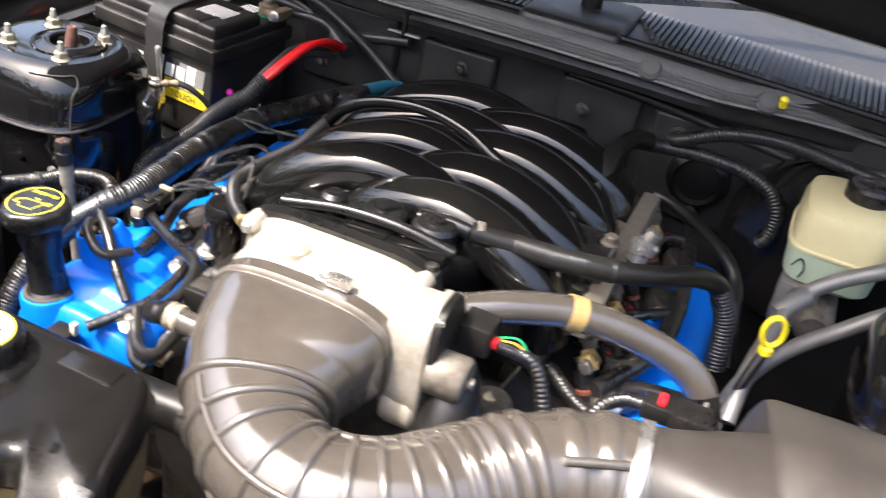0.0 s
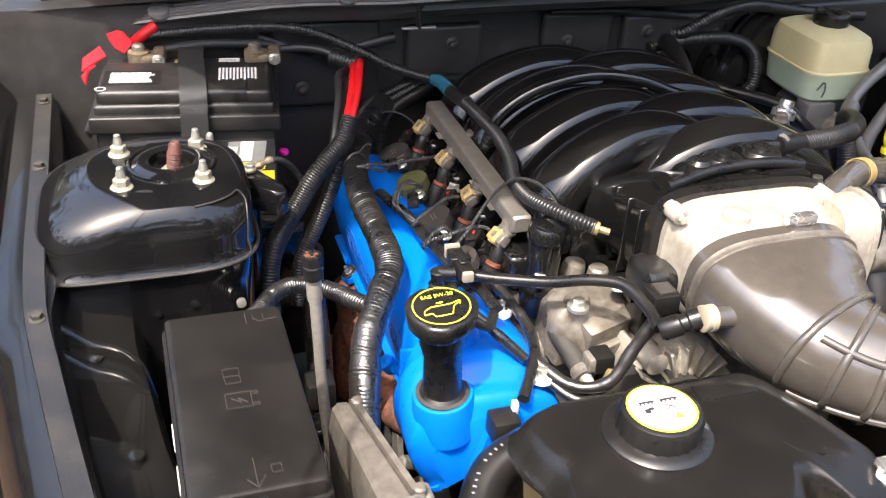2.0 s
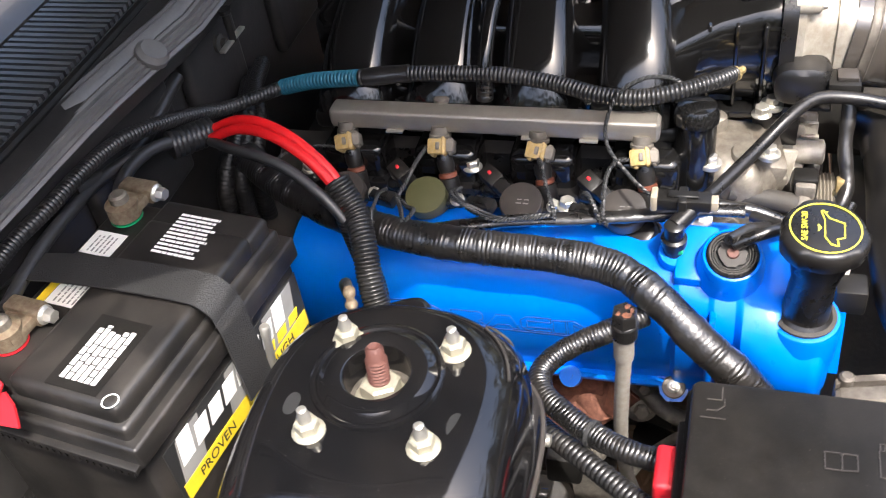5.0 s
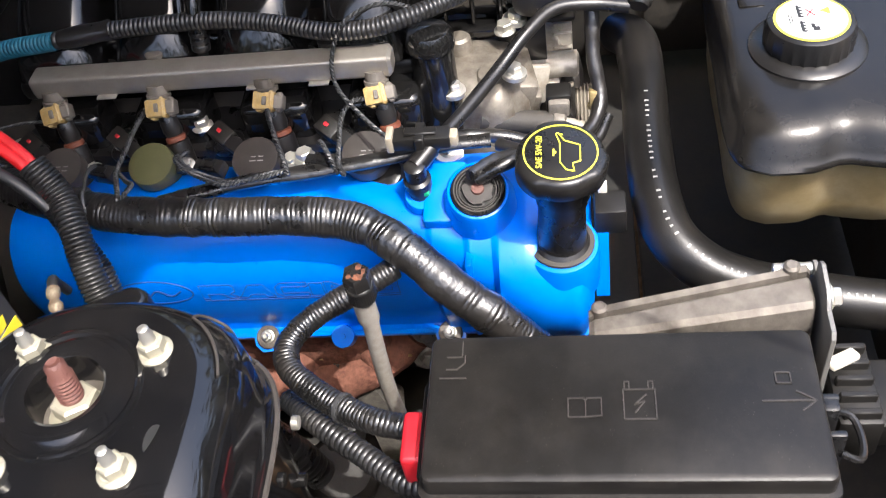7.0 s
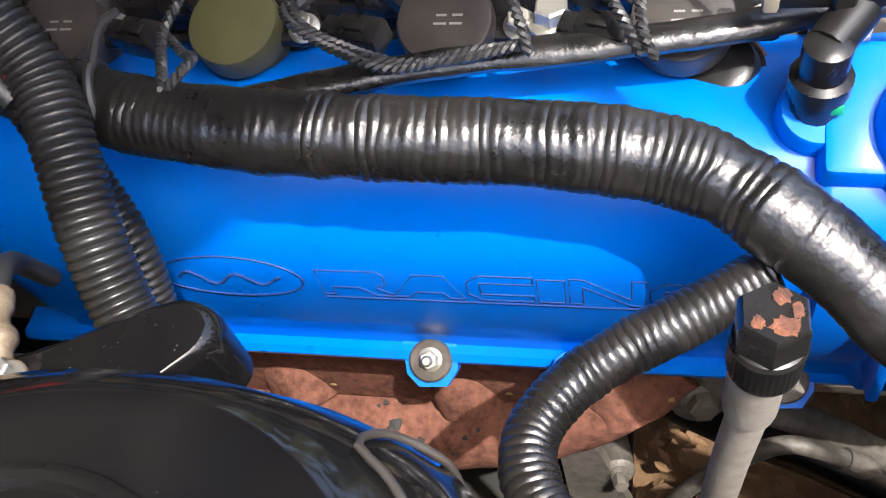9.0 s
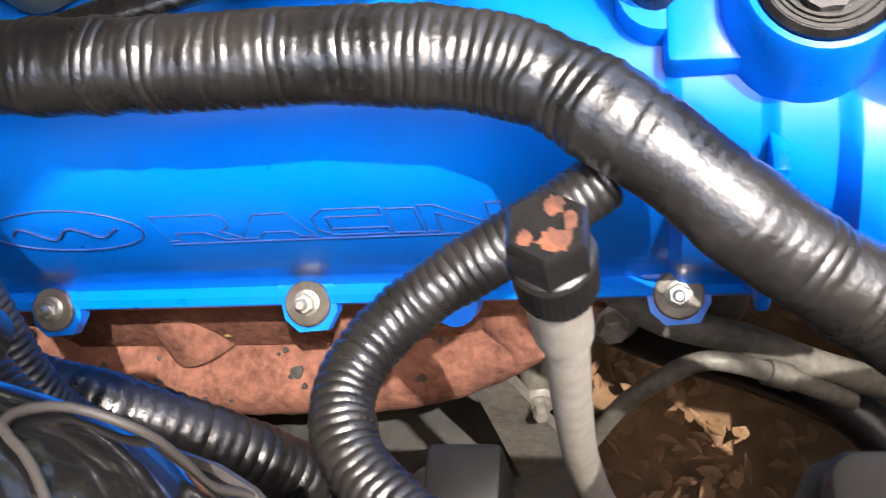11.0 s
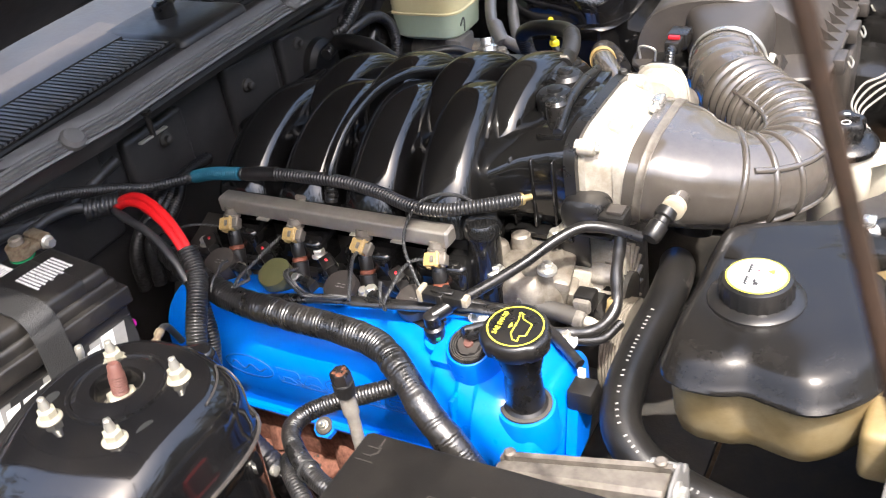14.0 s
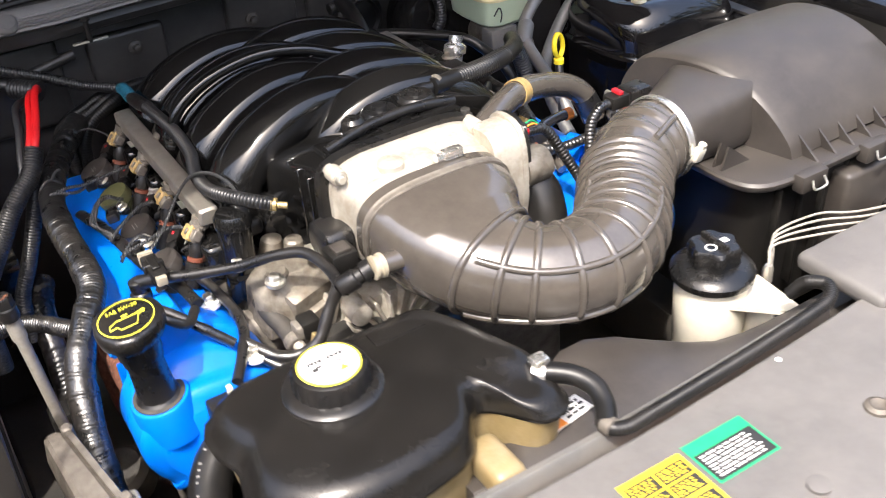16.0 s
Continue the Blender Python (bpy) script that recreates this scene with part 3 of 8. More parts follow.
def radiator_cover():
    t = thing("radiator_cover", (0, -0.8, 0.85), "dusty grey black plastic panel over the radiator", "radiator cover", kind="structure")
    xs = [-0.62 + 0.04 * k for k in range(32)]
    prof = [(-0.684, 0.835), (-0.684, 0.846), (-0.688, 0.850), (-0.75, 0.852), (-0.85, 0.850), (-0.95, 0.842), (-1.0, 0.82), (-1.02, 0.76)]
    part("panel", loft([[(x, y + 0.05 * x * x + 0.03 * max(0, x), z) for y, z in prof] for x in xs], False, False, False), M_cover, t)
    part("fastener", lathe([(0.012, 0), (0.012, 0.003), (0.008, 0.005), (0.004, 0.002)], 18, to((0.168, -0.785, 0.851))), M_dirtycast, t)
    part("fastener", lathe([(0.010, 0), (0.010, 0.003), (0.006, 0.004)], 18, to((0.058, -0.815, 0.851))), M_cover, t)
    part("paint_fleck", lathe([(0.003, 0), (0.003, 0.0008), (0.001, 0.001)], 9, to((0.150, -0.690, 0.8505))), M_label, t)
    # raised pad by the driver's side
    part("pad", box(0.285, 0.50, -0.70, -0.590, 0.84, 0.862, 0.008, 3), M_cover, t)
    c = thing("crossmember", (0, -0.672, 0.85), "bare light metal edge of the radiator support", "crossmember", kind="structure")
    part("edge", loft([[(x, -0.666 + 0.05 * x * x + 0.03 * max(0, x) + a, 0.843 + b) for a, b in ((0.005, -0.03), (0.005, 0.006), (-0.003, 0.009), (-0.005, 0.006), (-0.005, -0.03))] for x in xs if x < 0.30]), M_silver, c)
    # shroud behind it
    s = thing("fan_shroud", (0.1, -0.6, 0.8), "dusty black plastic fan shroud behind the radiator support", "fan shroud", kind="structure")
    rings = []
    for k in range(24):
        x = -0.16 + 0.03 * k
        bulge = 0.080 * math.exp(-((x - 0.035) / 0.095) ** 2) - 0.028
        drop = 0.018 * min(1.0, max(0.0, (x - 0.07) / 0.10))
        rings.append([(x, -0.655 + 0.05 * x * x, 0.815 - drop), (x, -0.638, 0.826 - drop), (x, -0.590 + bulge, 0.824 - drop), (x, -0.577 + bulge, 0.818 - drop), (x, -0.573 + bulge, 0.808 - drop), (x, -0.572 + bulge, 0.70), (x, -0.66, 0.68)])
    part("shell", loft(rings), M_grey, s)
    # printed labels
    rng = random.Random(4)
    m = to((0.031, -0.745, 0.8524), (0, 0, 1), (1, -0.01, 0))
    lab = thing("green_label", (0.031, -0.745, 0.852), "green and white printed notice label on the radiator cover", "label")
    part("sheet", xf(box(-0.034, 0.034, -0.024, 0.024, 0, 0.0003, 0), m), M_green, lab)
    part("field", xf(box(-0.032, 0.032, -0.022, 0.010, 0.0003, 0.0006, 0), m), M_ink, lab, "black printed field")
    part("print", bars(0.058, 0.028, 7, m @ pose(0, -0.006, 0.0006), rng, fill=0.32, gap=0.5), M_label, lab, "white bars of print")
    m = to((-0.042, -0.755, 0.8524), (0, 0, 1), (1, -0.01, 0))
    lab = thing("yellow_label", (-0.042, -0.755, 0.852), "yellow and black printed notice label on the radiator cover", "label")
    part("sheet", xf(box(-0.034, 0.034, -0.032, 0.032, 0, 0.0003, 0), m), M_yellow, lab)
    for ix in (-0.016, 0.016):
        for iy in (-0.02, 0.0, 0.018):
            part("field", xf(box(ix - 0.0145, ix + 0.0145, iy - 0.008, iy + 0.008, 0.0003, 0.0006, 0), m), M_ink, lab)
            part("print", bars(0.026, 0.013, 4, m @ pose(ix, iy, 0.0006), rng, fill=0.4, gap=0.5), M_yellow, lab)
    m = to((-0.042, -0.610, 0.8275), (0, 0.04, 1), (1, 0.15, 0))
    lab = thing("warning_label", (-0.042, -0.610, 0.828), "white and orange warning label on the fan shroud", "label")
    part("sheet", xf(box(-0.030, 0.030, -0.012, 0.012, 0, 0.0006, 0), m), M_label, lab)
    part("band", xf(box(-0.029, -0.004, -0.011, 0.011, 0.0006, 0.0009, 0), m), M_orangepr, lab)
    part("print", bars(0.026, 0.018, 3, m @ pose(0.014, 0, 0.0006), rng), M_ink, lab)


def strut_tower(s, side):
    cx = s * 0.585
    t = thing("strut_tower", (cx, -0.014, 0.80), "glossy black painted strut tower with a round top plate", "strut tower", "strut towers")
    rings = []
    for z, a, b, o in ((0.929, 0.074, 0.070, 0.007), (0.928, 0.080, 0.075, 0.006), (0.9245, 0.089, 0.083, 0.003), (0.919, 0.0975, 0.090, 0.0), (0.909, 0.106, 0.0965, -0.006), (0.897, 0.1115, 0.100, -0.011), (0.882, 0.1155, 0.102, -0.015),
                       (0.868, 0.119, 0.1035, -0.019), (0.860, 0.1225, 0.105, -0.022), (0.856, 0.127, 0.107, -0.025), (0.853, 0.131, 0.109, -0.026), (0.851, 0.128, 0.106, -0.026), (0.83, 0.125, 0.103, -0.026), (0.70, 0.123, 0.101, -0.026), (0.50, 0.123, 0.101, -0.026)):
        rings.append([(cx - s * o + x, -0.014 + y, z) for x, y in squircle(a, b, 72, 2.3 + min(1.6, 60 * max(0.0, 0.922 - z)))])
    inner = [[(s * 0.566 + r * math.cos(2 * math.pi * k / 72), -0.010 + r * math.sin(2 * math.pi * k / 72), z) for k in range(72)] for r, z in ((0.024, 0.905), (0.025, 0.932), (0.030, 0.935), (0.038, 0.933), (0.044, 0.9285), (0.05, 0.928))]
    part("shell", loft(inner + rings, False, False), M_paint, t, sharp=50)
    part("plate_rim", tube([(cx - s * 0.003 + x, -0.014 + y, 0.9215) for x, y in squircle(0.0865, 0.0815, 48, 2.3)] + [(cx - s * 0.003 + 0.0865, -0.014, 0.9215)], 0.0016, 0.010, 8), M_dusty, t, "worn folded edge")
    part("hole_rim", tube([(s * 0.566 + 0.0465 * math.cos(2 * math.pi * k / 32), -0.010 + 0.0465 * math.sin(2 * math.pi * k / 32), 0.9285) for k in range(33)], 0.0028, 0.008, 8), M_paint, t)
    part("mount", lathe([(0.028, 0), (0.028, 0.006), (0.010, 0.008)], 24, to((s * 0.566, -0.010, 0.900))), M_dirtycast, t, "dusty rubber strut mount")
    if s < 0:
        part("lip", tube([(cx + s * 0.026 + x, -0.014 + y, 0.8525) for x, y in squircle(0.131, 0.109, 40, 3.9)] + [(cx + s * 0.026 + 0.131, -0.014, 0.8525)], 0.0022, 0.012, 6), M_grey, t, "sealed panel seam")
        # free edge of the folded panel on the engine side
        def on_ring(f, z, a, b, o, p):
            return (cx + o + f * a + 0.0006, -0.014 - b * (1 - f ** p) ** (1 / p) - 0.0006, z + 0.0008)
        edge = [on_ring(f, 0.919, 0.0975, 0.090, 0.0, 2.5) for f in (0.35, 0.50, 0.64, 0.76, 0.84)]
        edge += [on_ring(0.90, *q) for q in ((0.909, 0.106, 0.0965, -0.006, 3.08), (0.897, 0.1115, 0.100, -0.011, 3.8), (0.882, 0.1155, 0.102, -0.015, 3.9), (0.868, 0.119, 0.1035, -0.019, 3.9), (0.853, 0.130, 0.108, -0.026, 3.9), (0.838, 0.128, 0.106, -0.026, 3.9))]
        part("fold_edge", tube(edge, 0.0011, 0.004, 10), M_grey, t, "worn free edge of the folded panel")
    st = part("stud", join(lathe([(0.0083 - 0.0008 * (k % 2), 0.0015 * k) for k in range(23)] + [(0.0068, 0.036), (0.0066, 0.043), (0.0045, 0.0455), (0.0015, 0.044)], 18, to((s * 0.566, -0.010, 0.908), (s * -0.12, 0, 1)))), M_rustbolt, t, "rusty strut rod end")
    part("stud_nut", hexnut(0.015, 0.016, to((s * 0.566, -0.010, 0.905), (s * -0.12, 0, 1))), M_nut, t)
    for dx, dy in ((-0.043, -0.044), (-0.043, 0.038), (0.042, -0.044), (0.042, 0.038)):
        p = (s * 0.578 + dx, -0.016 + dy, 0.928)
        nut = part("flange_nut", hexnut(0.0088, 0.012, to(p)), M_nut, t)
        part("stud_end", lathe([(0.0048, 0.010), (0.0048, 0.018), (0.0036, 0.020), (0.0036, 0.024), (0.002, 0.025)], 12, to(p)), M_steel, nut)
    for dx, dy in ((0.0, 0.055), (0.0, -0.064)):
        # uncut plate: the slot's inner shade is a flat black oval
        part("slot", flatloop(squircle(0.010, 0.0055, 16, 2.2), 0.0010, to((s * 0.600 + dx, -0.012 + dy, 0.9278))), M_ink, t, "flat black oval as the shade inside a plate slot")
    if s < 0:
        part("stamped_number", lettering("152 164", 0.0058, to((-0.5218, -0.003, 0.9281), (0, 0, 1), (0.06, -1, 0))), M_greyink, t, "small pale stamped numbers")
    for k, (x, z) in enumerate(((0.51, 0.80), (0.56, 0.806), (0.60, 0.80), (0.64, 0.79), (0.535, 0.76), (0.62, 0.755))):
        yy = -0.1155
        part("weld_bolt", lathe([(0.0055, -0.003), (0.0055, 0.002), (0.0025, 0.003)], 10, to((s * x, yy, z), (0, -1, 0))), M_steel if k % 3 == 0 else M_wall, t)


def apron(s):
    """Sheet metal between the fender and the fuse box, stepped and lightly dented."""
    rings = []
    for k in range(30):
        y = -0.112 - 0.024 * k
        step = 0.018 * min(1.0, max(0.0, (-y - 0.27) / 0.012)) + 0.02 * min(1.0, max(0.0, (-y - 0.46) / 0.015))
        inn = 0.17 * max(0.0, -y - 0.16) ** 1.15
        dent = 0.004 * noise.noise(V((0, y * 9, s)))
        rings.append([(s * (x - inn), y, z - step + dent) for x, z in ((0.700, 0.840), (0.690, 0.822), (0.668, 0.812), (0.640, 0.806), (0.626, 0.798), (0.618, 0.776), (0.612, 0.72), (0.60, 0.55))])
    t = thing("apron_" + ("driver" if s > 0 else "passenger"), (s * 0.65, -0.4, 0.78), "dusty black pressed metal apron inside the fender", "apron", kind="structure")
    part("sheet", loft(rings, False, False, False), M_wall, t, sharp=30)
    for dy in (0.0, -0.043):
        part("pressed_ridge", tube([(s * 0.697, -0.166 + dy, 0.833), (s * 0.668, -0.171 + dy, 0.810), (s * 0.645, -0.178 + dy, 0.803), (s * 0.626, -0.196 + dy, 0.794), (s * 0.616, -0.222 + dy, 0.768)], 0.0075, 0.006, 12), M_wall, t)
    for y, x in ((-0.20, 0.668), (-0.33, 0.655), (-0.42, 0.65), (-0.55, 0.62)):
        part("weld_mark", lathe([(0.007, -0.004), (0.007, 0.001), (0.004, 0.0015)], 14, to((s * (x - 0.17 * max(0.0, -y - 0.16) ** 1.15), y, 0.814 - (0.018 if y < -0.28 else 0) - (0.02 if y < -0.47 else 0)))), M_wall, t)


def prop_rod():
    a, b = V((-0.664, -0.755, 0.85)), V((-0.673, -0.635, 1.30))
    top = a + (b - a) * ((1.865 - 0.85) / 0.45)
    t = thing("hood_prop_rod", a, "thin black steel hood prop rod with surface rust", "prop rod")
    part("rod", tube([a - (b - a) * 0.03, b, top], 0.0042, 0.03, 14, lump=0.0002), M_rod, t)
    part("pivot", lathe([(0.012, -0.02), (0.012, 0.0), (0.008, 0.004)], 14, to(a)), M_plastic, t)
    solo("radiator_support_end", box(-0.72, -0.60, -0.80, -0.70, 0.70, 0.832, 0.006), M_wall, (-0.66, -0.75, 0.75), "black painted end of the radiator support", "support", kind="structure")


def engine_core():
    t = thing("engine_block", (0, 0, 0.5), "grimy dark engine block below the intake", "engine block")
    part("block", box(-0.15, 0.19, -0.20, 0.25, 0.40, 0.80, 0.01), M_dark, t)
    for s in (-1, 1):
        rings = [[(s * x, y, z) for x, z in ((0.12, 0.74), (0.16, 0.835), (0.245, 0.80), (0.318, 0.668), (0.272, 0.60), (0.2, 0.48))] for y in (-0.205, 0.245)]
        part("cylinder_head", loft(rings), M_dark, t)
    # front cover with bosses
    part("front_cover", box(-0.24, 0.24, -0.255, -0.195, 0.45, 0.79, 0.02, 3), M_dirtycast, t, "stained cast aluminium front cover")
    for x, y, z, r in ((-0.155, -0.235, 0.80, 0.024), (-0.10, -0.235, 0.815, 0.020), (-0.125, -0.262, 0.80, 0.013), (-0.18, -0.225, 0.79, 0.014), (0.15, -0.235, 0.80, 0.022)):
        part("boss", lathe([(r * 1.2, -0.05), (r, 0.0), (r, 0.018), (r * 0.86, 0.023)], 18, to((x, y, z))), M_cast, t)
    part("water_neck", tube([(-0.16, -0.215, 0.80), (-0.135, -0.225, 0.822), (-0.10, -0.215, 0.826), (-0.06, -0.21, 0.81)], 0.022, 0.008, 16), M_cast, t)
    for p in ((-0.187, -0.212, 0.838), (-0.128, -0.265, 0.86), (-0.221, 0.012, 0.845), (-0.269, -0.093, 0.842)):
        part("bolt", hexnut(0.0075, 0.010, to(p)), M_steel, t)
    part("bracket", box(-0.118, -0.08, -0.285, -0.245, 0.846, 0.855, 0.003), M_plastic, t)
    part("bracket", box(-0.205, -0.165, -0.225, -0.195, 0.83, 0.838, 0.003), M_plastic, t)
    # lower intake flange under the injectors
    part("intake_flange", box(-0.236, -0.165, -0.19, 0.20, 0.812, 0.829, 0.004), M_plastic, t)
    for y in (-0.16, -0.06, 0.04, 0.14):
        part("port_tower", box(-0.226, -0.180, y - 0.034, y + 0.034, 0.82, 0.866, 0.010, 3), M_runner, t)
        part("flange_ear", box(-0.244, -0.215, y + 0.036, y + 0.062, 0.822, 0.838, 0.008, 3), M_plastic, t)
        part("bolt", hexnut(0.0065, 0.010, to((-0.231, y + 0.049, 0.838), (-0.2, 0, 1))), M_steel, t)
    part("intake_flange", box(0.165, 0.245, -0.19, 0.20, 0.815, 0.832, 0.004), M_plastic, t)
    part("crossover_pipe", lathe([(0.0195, -0.12), (0.0195, -0.012), (0.0215, -0.010), (0.0215, 0.0), (0.018, 0.006), (0.006, 0.0085)], 24, to((-0.19, -0.205, 0.905), (0.05, 0, 1))), M_runner, t, "black upright coolant pipe")
    # pulley and belt below the tank's edge
    part("pulley", lathe([(0.02, -0.012), (0.062, -0.012)] + [(0.062 - 0.0025 * (k % 2), -0.010 + 0.0018 * k) for k in range(12)] + [(0.062, 0.012), (0.02, 0.012)], 36, to((-0.11, -0.335, 0.70), (0, -1, 0))), M_belt, t, "worn ribbed pulley with belt")
    part("exhaust_flange", box(-0.312, -0.27, -0.13, 0.2, 0.585, 0.650, 0.004), M_rust, t)


def rails():
    for s in (-1, 1):
        solo("frame_rail", box(s * 0.42, s * 0.54, -0.9, 0.4, 0.40, 0.52, 0.01), M_dark, (s * 0.48, -0.2, 0.46), "grimy black frame rail deep in the bay", "frame rail", "frame rails", kind="structure")
    solo("splash_shield", join(box(-0.78, -0.40, -0.40, 0.40, 0.36, 0.372, 0.003), box(-0.16, 0.78, -0.40, 0.40, 0.36, 0.372, 0.003), box(-0.398, -0.162, -0.13, 0.40, 0.36, 0.372, 0.003)), M_dark, (0, 0, 0.36), "grimy dark splash shield below the engine", "splash shield", kind="structure")
    solo("lower_tray", box(-0.78, 0.78, -1.0, -0.405, 0.35, 0.362, 0.004), M_dark, (0, -0.7, 0.36), "dark plastic tray below the radiator", "undertray", kind="structure")
    solo("radiator", box(-0.40, 0.40, -0.70, -0.672, 0.38, 0.81, 0.004), M_dark, (0, -0.69, 0.6), "black radiator core behind its support", "radiator")


ground()
fender(-1, "passenger")
fender(1, "driver")
firewall()
cowl()
windscreen()
hood()
radiator_cover()
strut_tower(-1, "passenger")
strut_tower(1, "driver")
apron(-1)
apron(1)
prop_rod()
engine_core()
rails()

# ---- intake ----
def intake_manifold():
    t = thing("intake_manifold", (0, 0, 0.85), "glossy black plastic intake manifold with eight arched runners", "intake manifold")
    part("lower_body", box(-0.155, 0.155, -0.19, 0.19, 0.80, 0.90, 0.015, 3), M_runner, t)
    part("valley_ridge", box(-0.10, 0.10, -0.20, 0.17, 0.88, 0.945, 0.02, 3), M_runner, t)

    def runner(s, y0, y1):
        # from the head up over the crest and down into the middle
        pts = [(-0.174, y0, 0.878), (-0.166, y0, 0.904), (-0.146, y0 * 0.97 + y1 * 0.03, 0.934), (-0.110, y0 * 0.8 + y1 * 0.2, 0.961), (-0.062, (y0 + y1) / 2, 0.977), (-0.012, y0 * 0.2 + y1 * 0.8, 0.972), (0.035, y1, 0.946), (0.062, y1, 0.900)]
        low = max(0.006, min(0.034, 0.009 + 0.075 * (y0 + 0.15)))
        path = smooth_path([(-s * x, y, 0.878 + (z - 0.878) * (1 - low / 0.1)) for x, y, z in pts], 0.008)
        rings = []
        n = len(path) - 1
        for i, (p, u, w) in enumerate(frames(path, (0, 1, 0))):
            f = i / n
            wide = 0.039 - 0.007 * min(1, f * 2) + (0.003 if f < 0.06 else 0)
            high = 0.028
            side = V((0, 1, 0))
            out = u if (u.z > 0 or f < 0.2 and u.x * s > 0) else -u
            rings.append([p + side * a + out * b for a, b in squircle(wide, high, 40, 2.45)])
        return loft(rings)

    for k in range(4):
        part("runner", runner(-1, -0.145 + 0.0975 * k, -0.120 + 0.092 * k), M_runner, t, sharp=60)
    for k in range(4):
        part("runner", runner(1, -0.175 + 0.0975 * k, -0.165 + 0.0925 * k), M_runner, t, sharp=60)
    for s, off in ((-1, 0.0), (1, -0.03)):
        for k in range(4):
            y = -0.145 + 0.0975 * k + off
            part("foot", box(s * 0.150, s * 0.188, y - 0.046, y + 0.046, 0.858, 0.880, 0.008, 3), M_matt, t)
    # plenum behind the throttle body, with raised mouldings and a cap
    rings = []
    for y, a, b, z in ((-0.283, 0.098, 0.066, 0.910), (-0.276, 0.100, 0.067, 0.910), (-0.255, 0.100, 0.064, 0.912), (-0.22, 0.105, 0.055, 0.912), (-0.18, 0.12, 0.045, 0.905), (-0.12, 0.12, 0.03, 0.90)):
        rings.append([(-0.012 + x, y, z + w) for x, w in squircle(a, b, 32, 4.5)])
    part("plenum_neck", loft(rings), M_runner, t)
    part("neck_flange", loft([[(-0.012 + x, y, 0.912 + w) for x, w in squircle(0.104, 0.070, 32, 5)] for y in (-0.290, -0.276)]), M_plastic, t)
    part("bar", tube([(-0.09, -0.262, 0.976), (-0.03, -0.252, 0.984), (0.03, -0.248, 0.984), (0.085, -0.245, 0.975)], 0.006, 0.01, 10), M_plastic, t)
    for x, y, z in ((0.0, -0.222, 0.962), (0.052, -0.215, 0.962)):
        part("moulded_cap", lathe([(0.023, 0), (0.023, 0.016), (0.019, 0.021), (0.010, 0.022), (0.009, 0.026), (0.004, 0.027)], 22, to((x, y, z))), M_plastic, t)
    part("moulded_cap", lathe([(0.013, 0), (0.013, 0.022), (0.009, 0.026)], 18, to((-0.045, -0.243, 0.968))), M_plastic, t)
    for x0, x1, y0, y1, z0, z1 in ((-0.094, -0.062, -0.268, -0.236, 0.966, 0.9745), (-0.020, 0.022, -0.268, -0.246, 0.970, 0.978), (0.034, 0.082, -0.266, -0.240, 0.968, 0.976)):
        part("moulded_pad", box(x0, x1, y0, y1, z0, z1, 0.002, 2), M_runner, t)
    for y in (-0.262, -0.236, -0.210):
        part("side_rib", box(-0.117, -0.104, y - 0.002, y + 0.002, 0.862, 0.952, 0.001, 1), M_runner, t)
    part("bottom_rail", box(-0.122, -0.100, -0.284, -0.195, 0.850, 0.858, 0.002, 2), M_runner, t)
    part("spout", tube([(0.03, -0.205, 0.975), (0.06, -0.20, 0.977), (0.082, -0.198, 0.975)], 0.009, 0.006, 14), M_plastic, t)
    part("tab", box(-0.014, 0.012, 0.184, 0.192, 0.930, 0.9415, 0.002), M_steel, t, "small bright metal clip")
    part("rear_neck", box(-0.10, 0.10, 0.17, 0.215, 0.88, 0.945, 0.015, 3), M_runner, t)


def vacuum_tube():
    t = thing("vacuum_tube", (-0.18, 0.0, 0.88), "dark grey vacuum tube curving over the intake runners", "vacuum tube")
    part("tube", tube([(-0.185, 0.001, 0.882), (-0.185, 0.0, 0.92), (-0.168, -0.001, 0.954), (-0.125, -0.002, 0.981), (-0.06, -0.006, 0.995), (0.0, -0.018, 0.991), (0.05, -0.03, 0.973), (0.11, -0.035, 0.955)], 0.0075, 0.006, 14), M_runner, t)
    part("sleeve", tube([(-0.187, 0.001, 0.905), (-0.183, 0.0, 0.924)], 0.0088, rib=0.006, depth=0.001, sides=14), M_plastic, t)


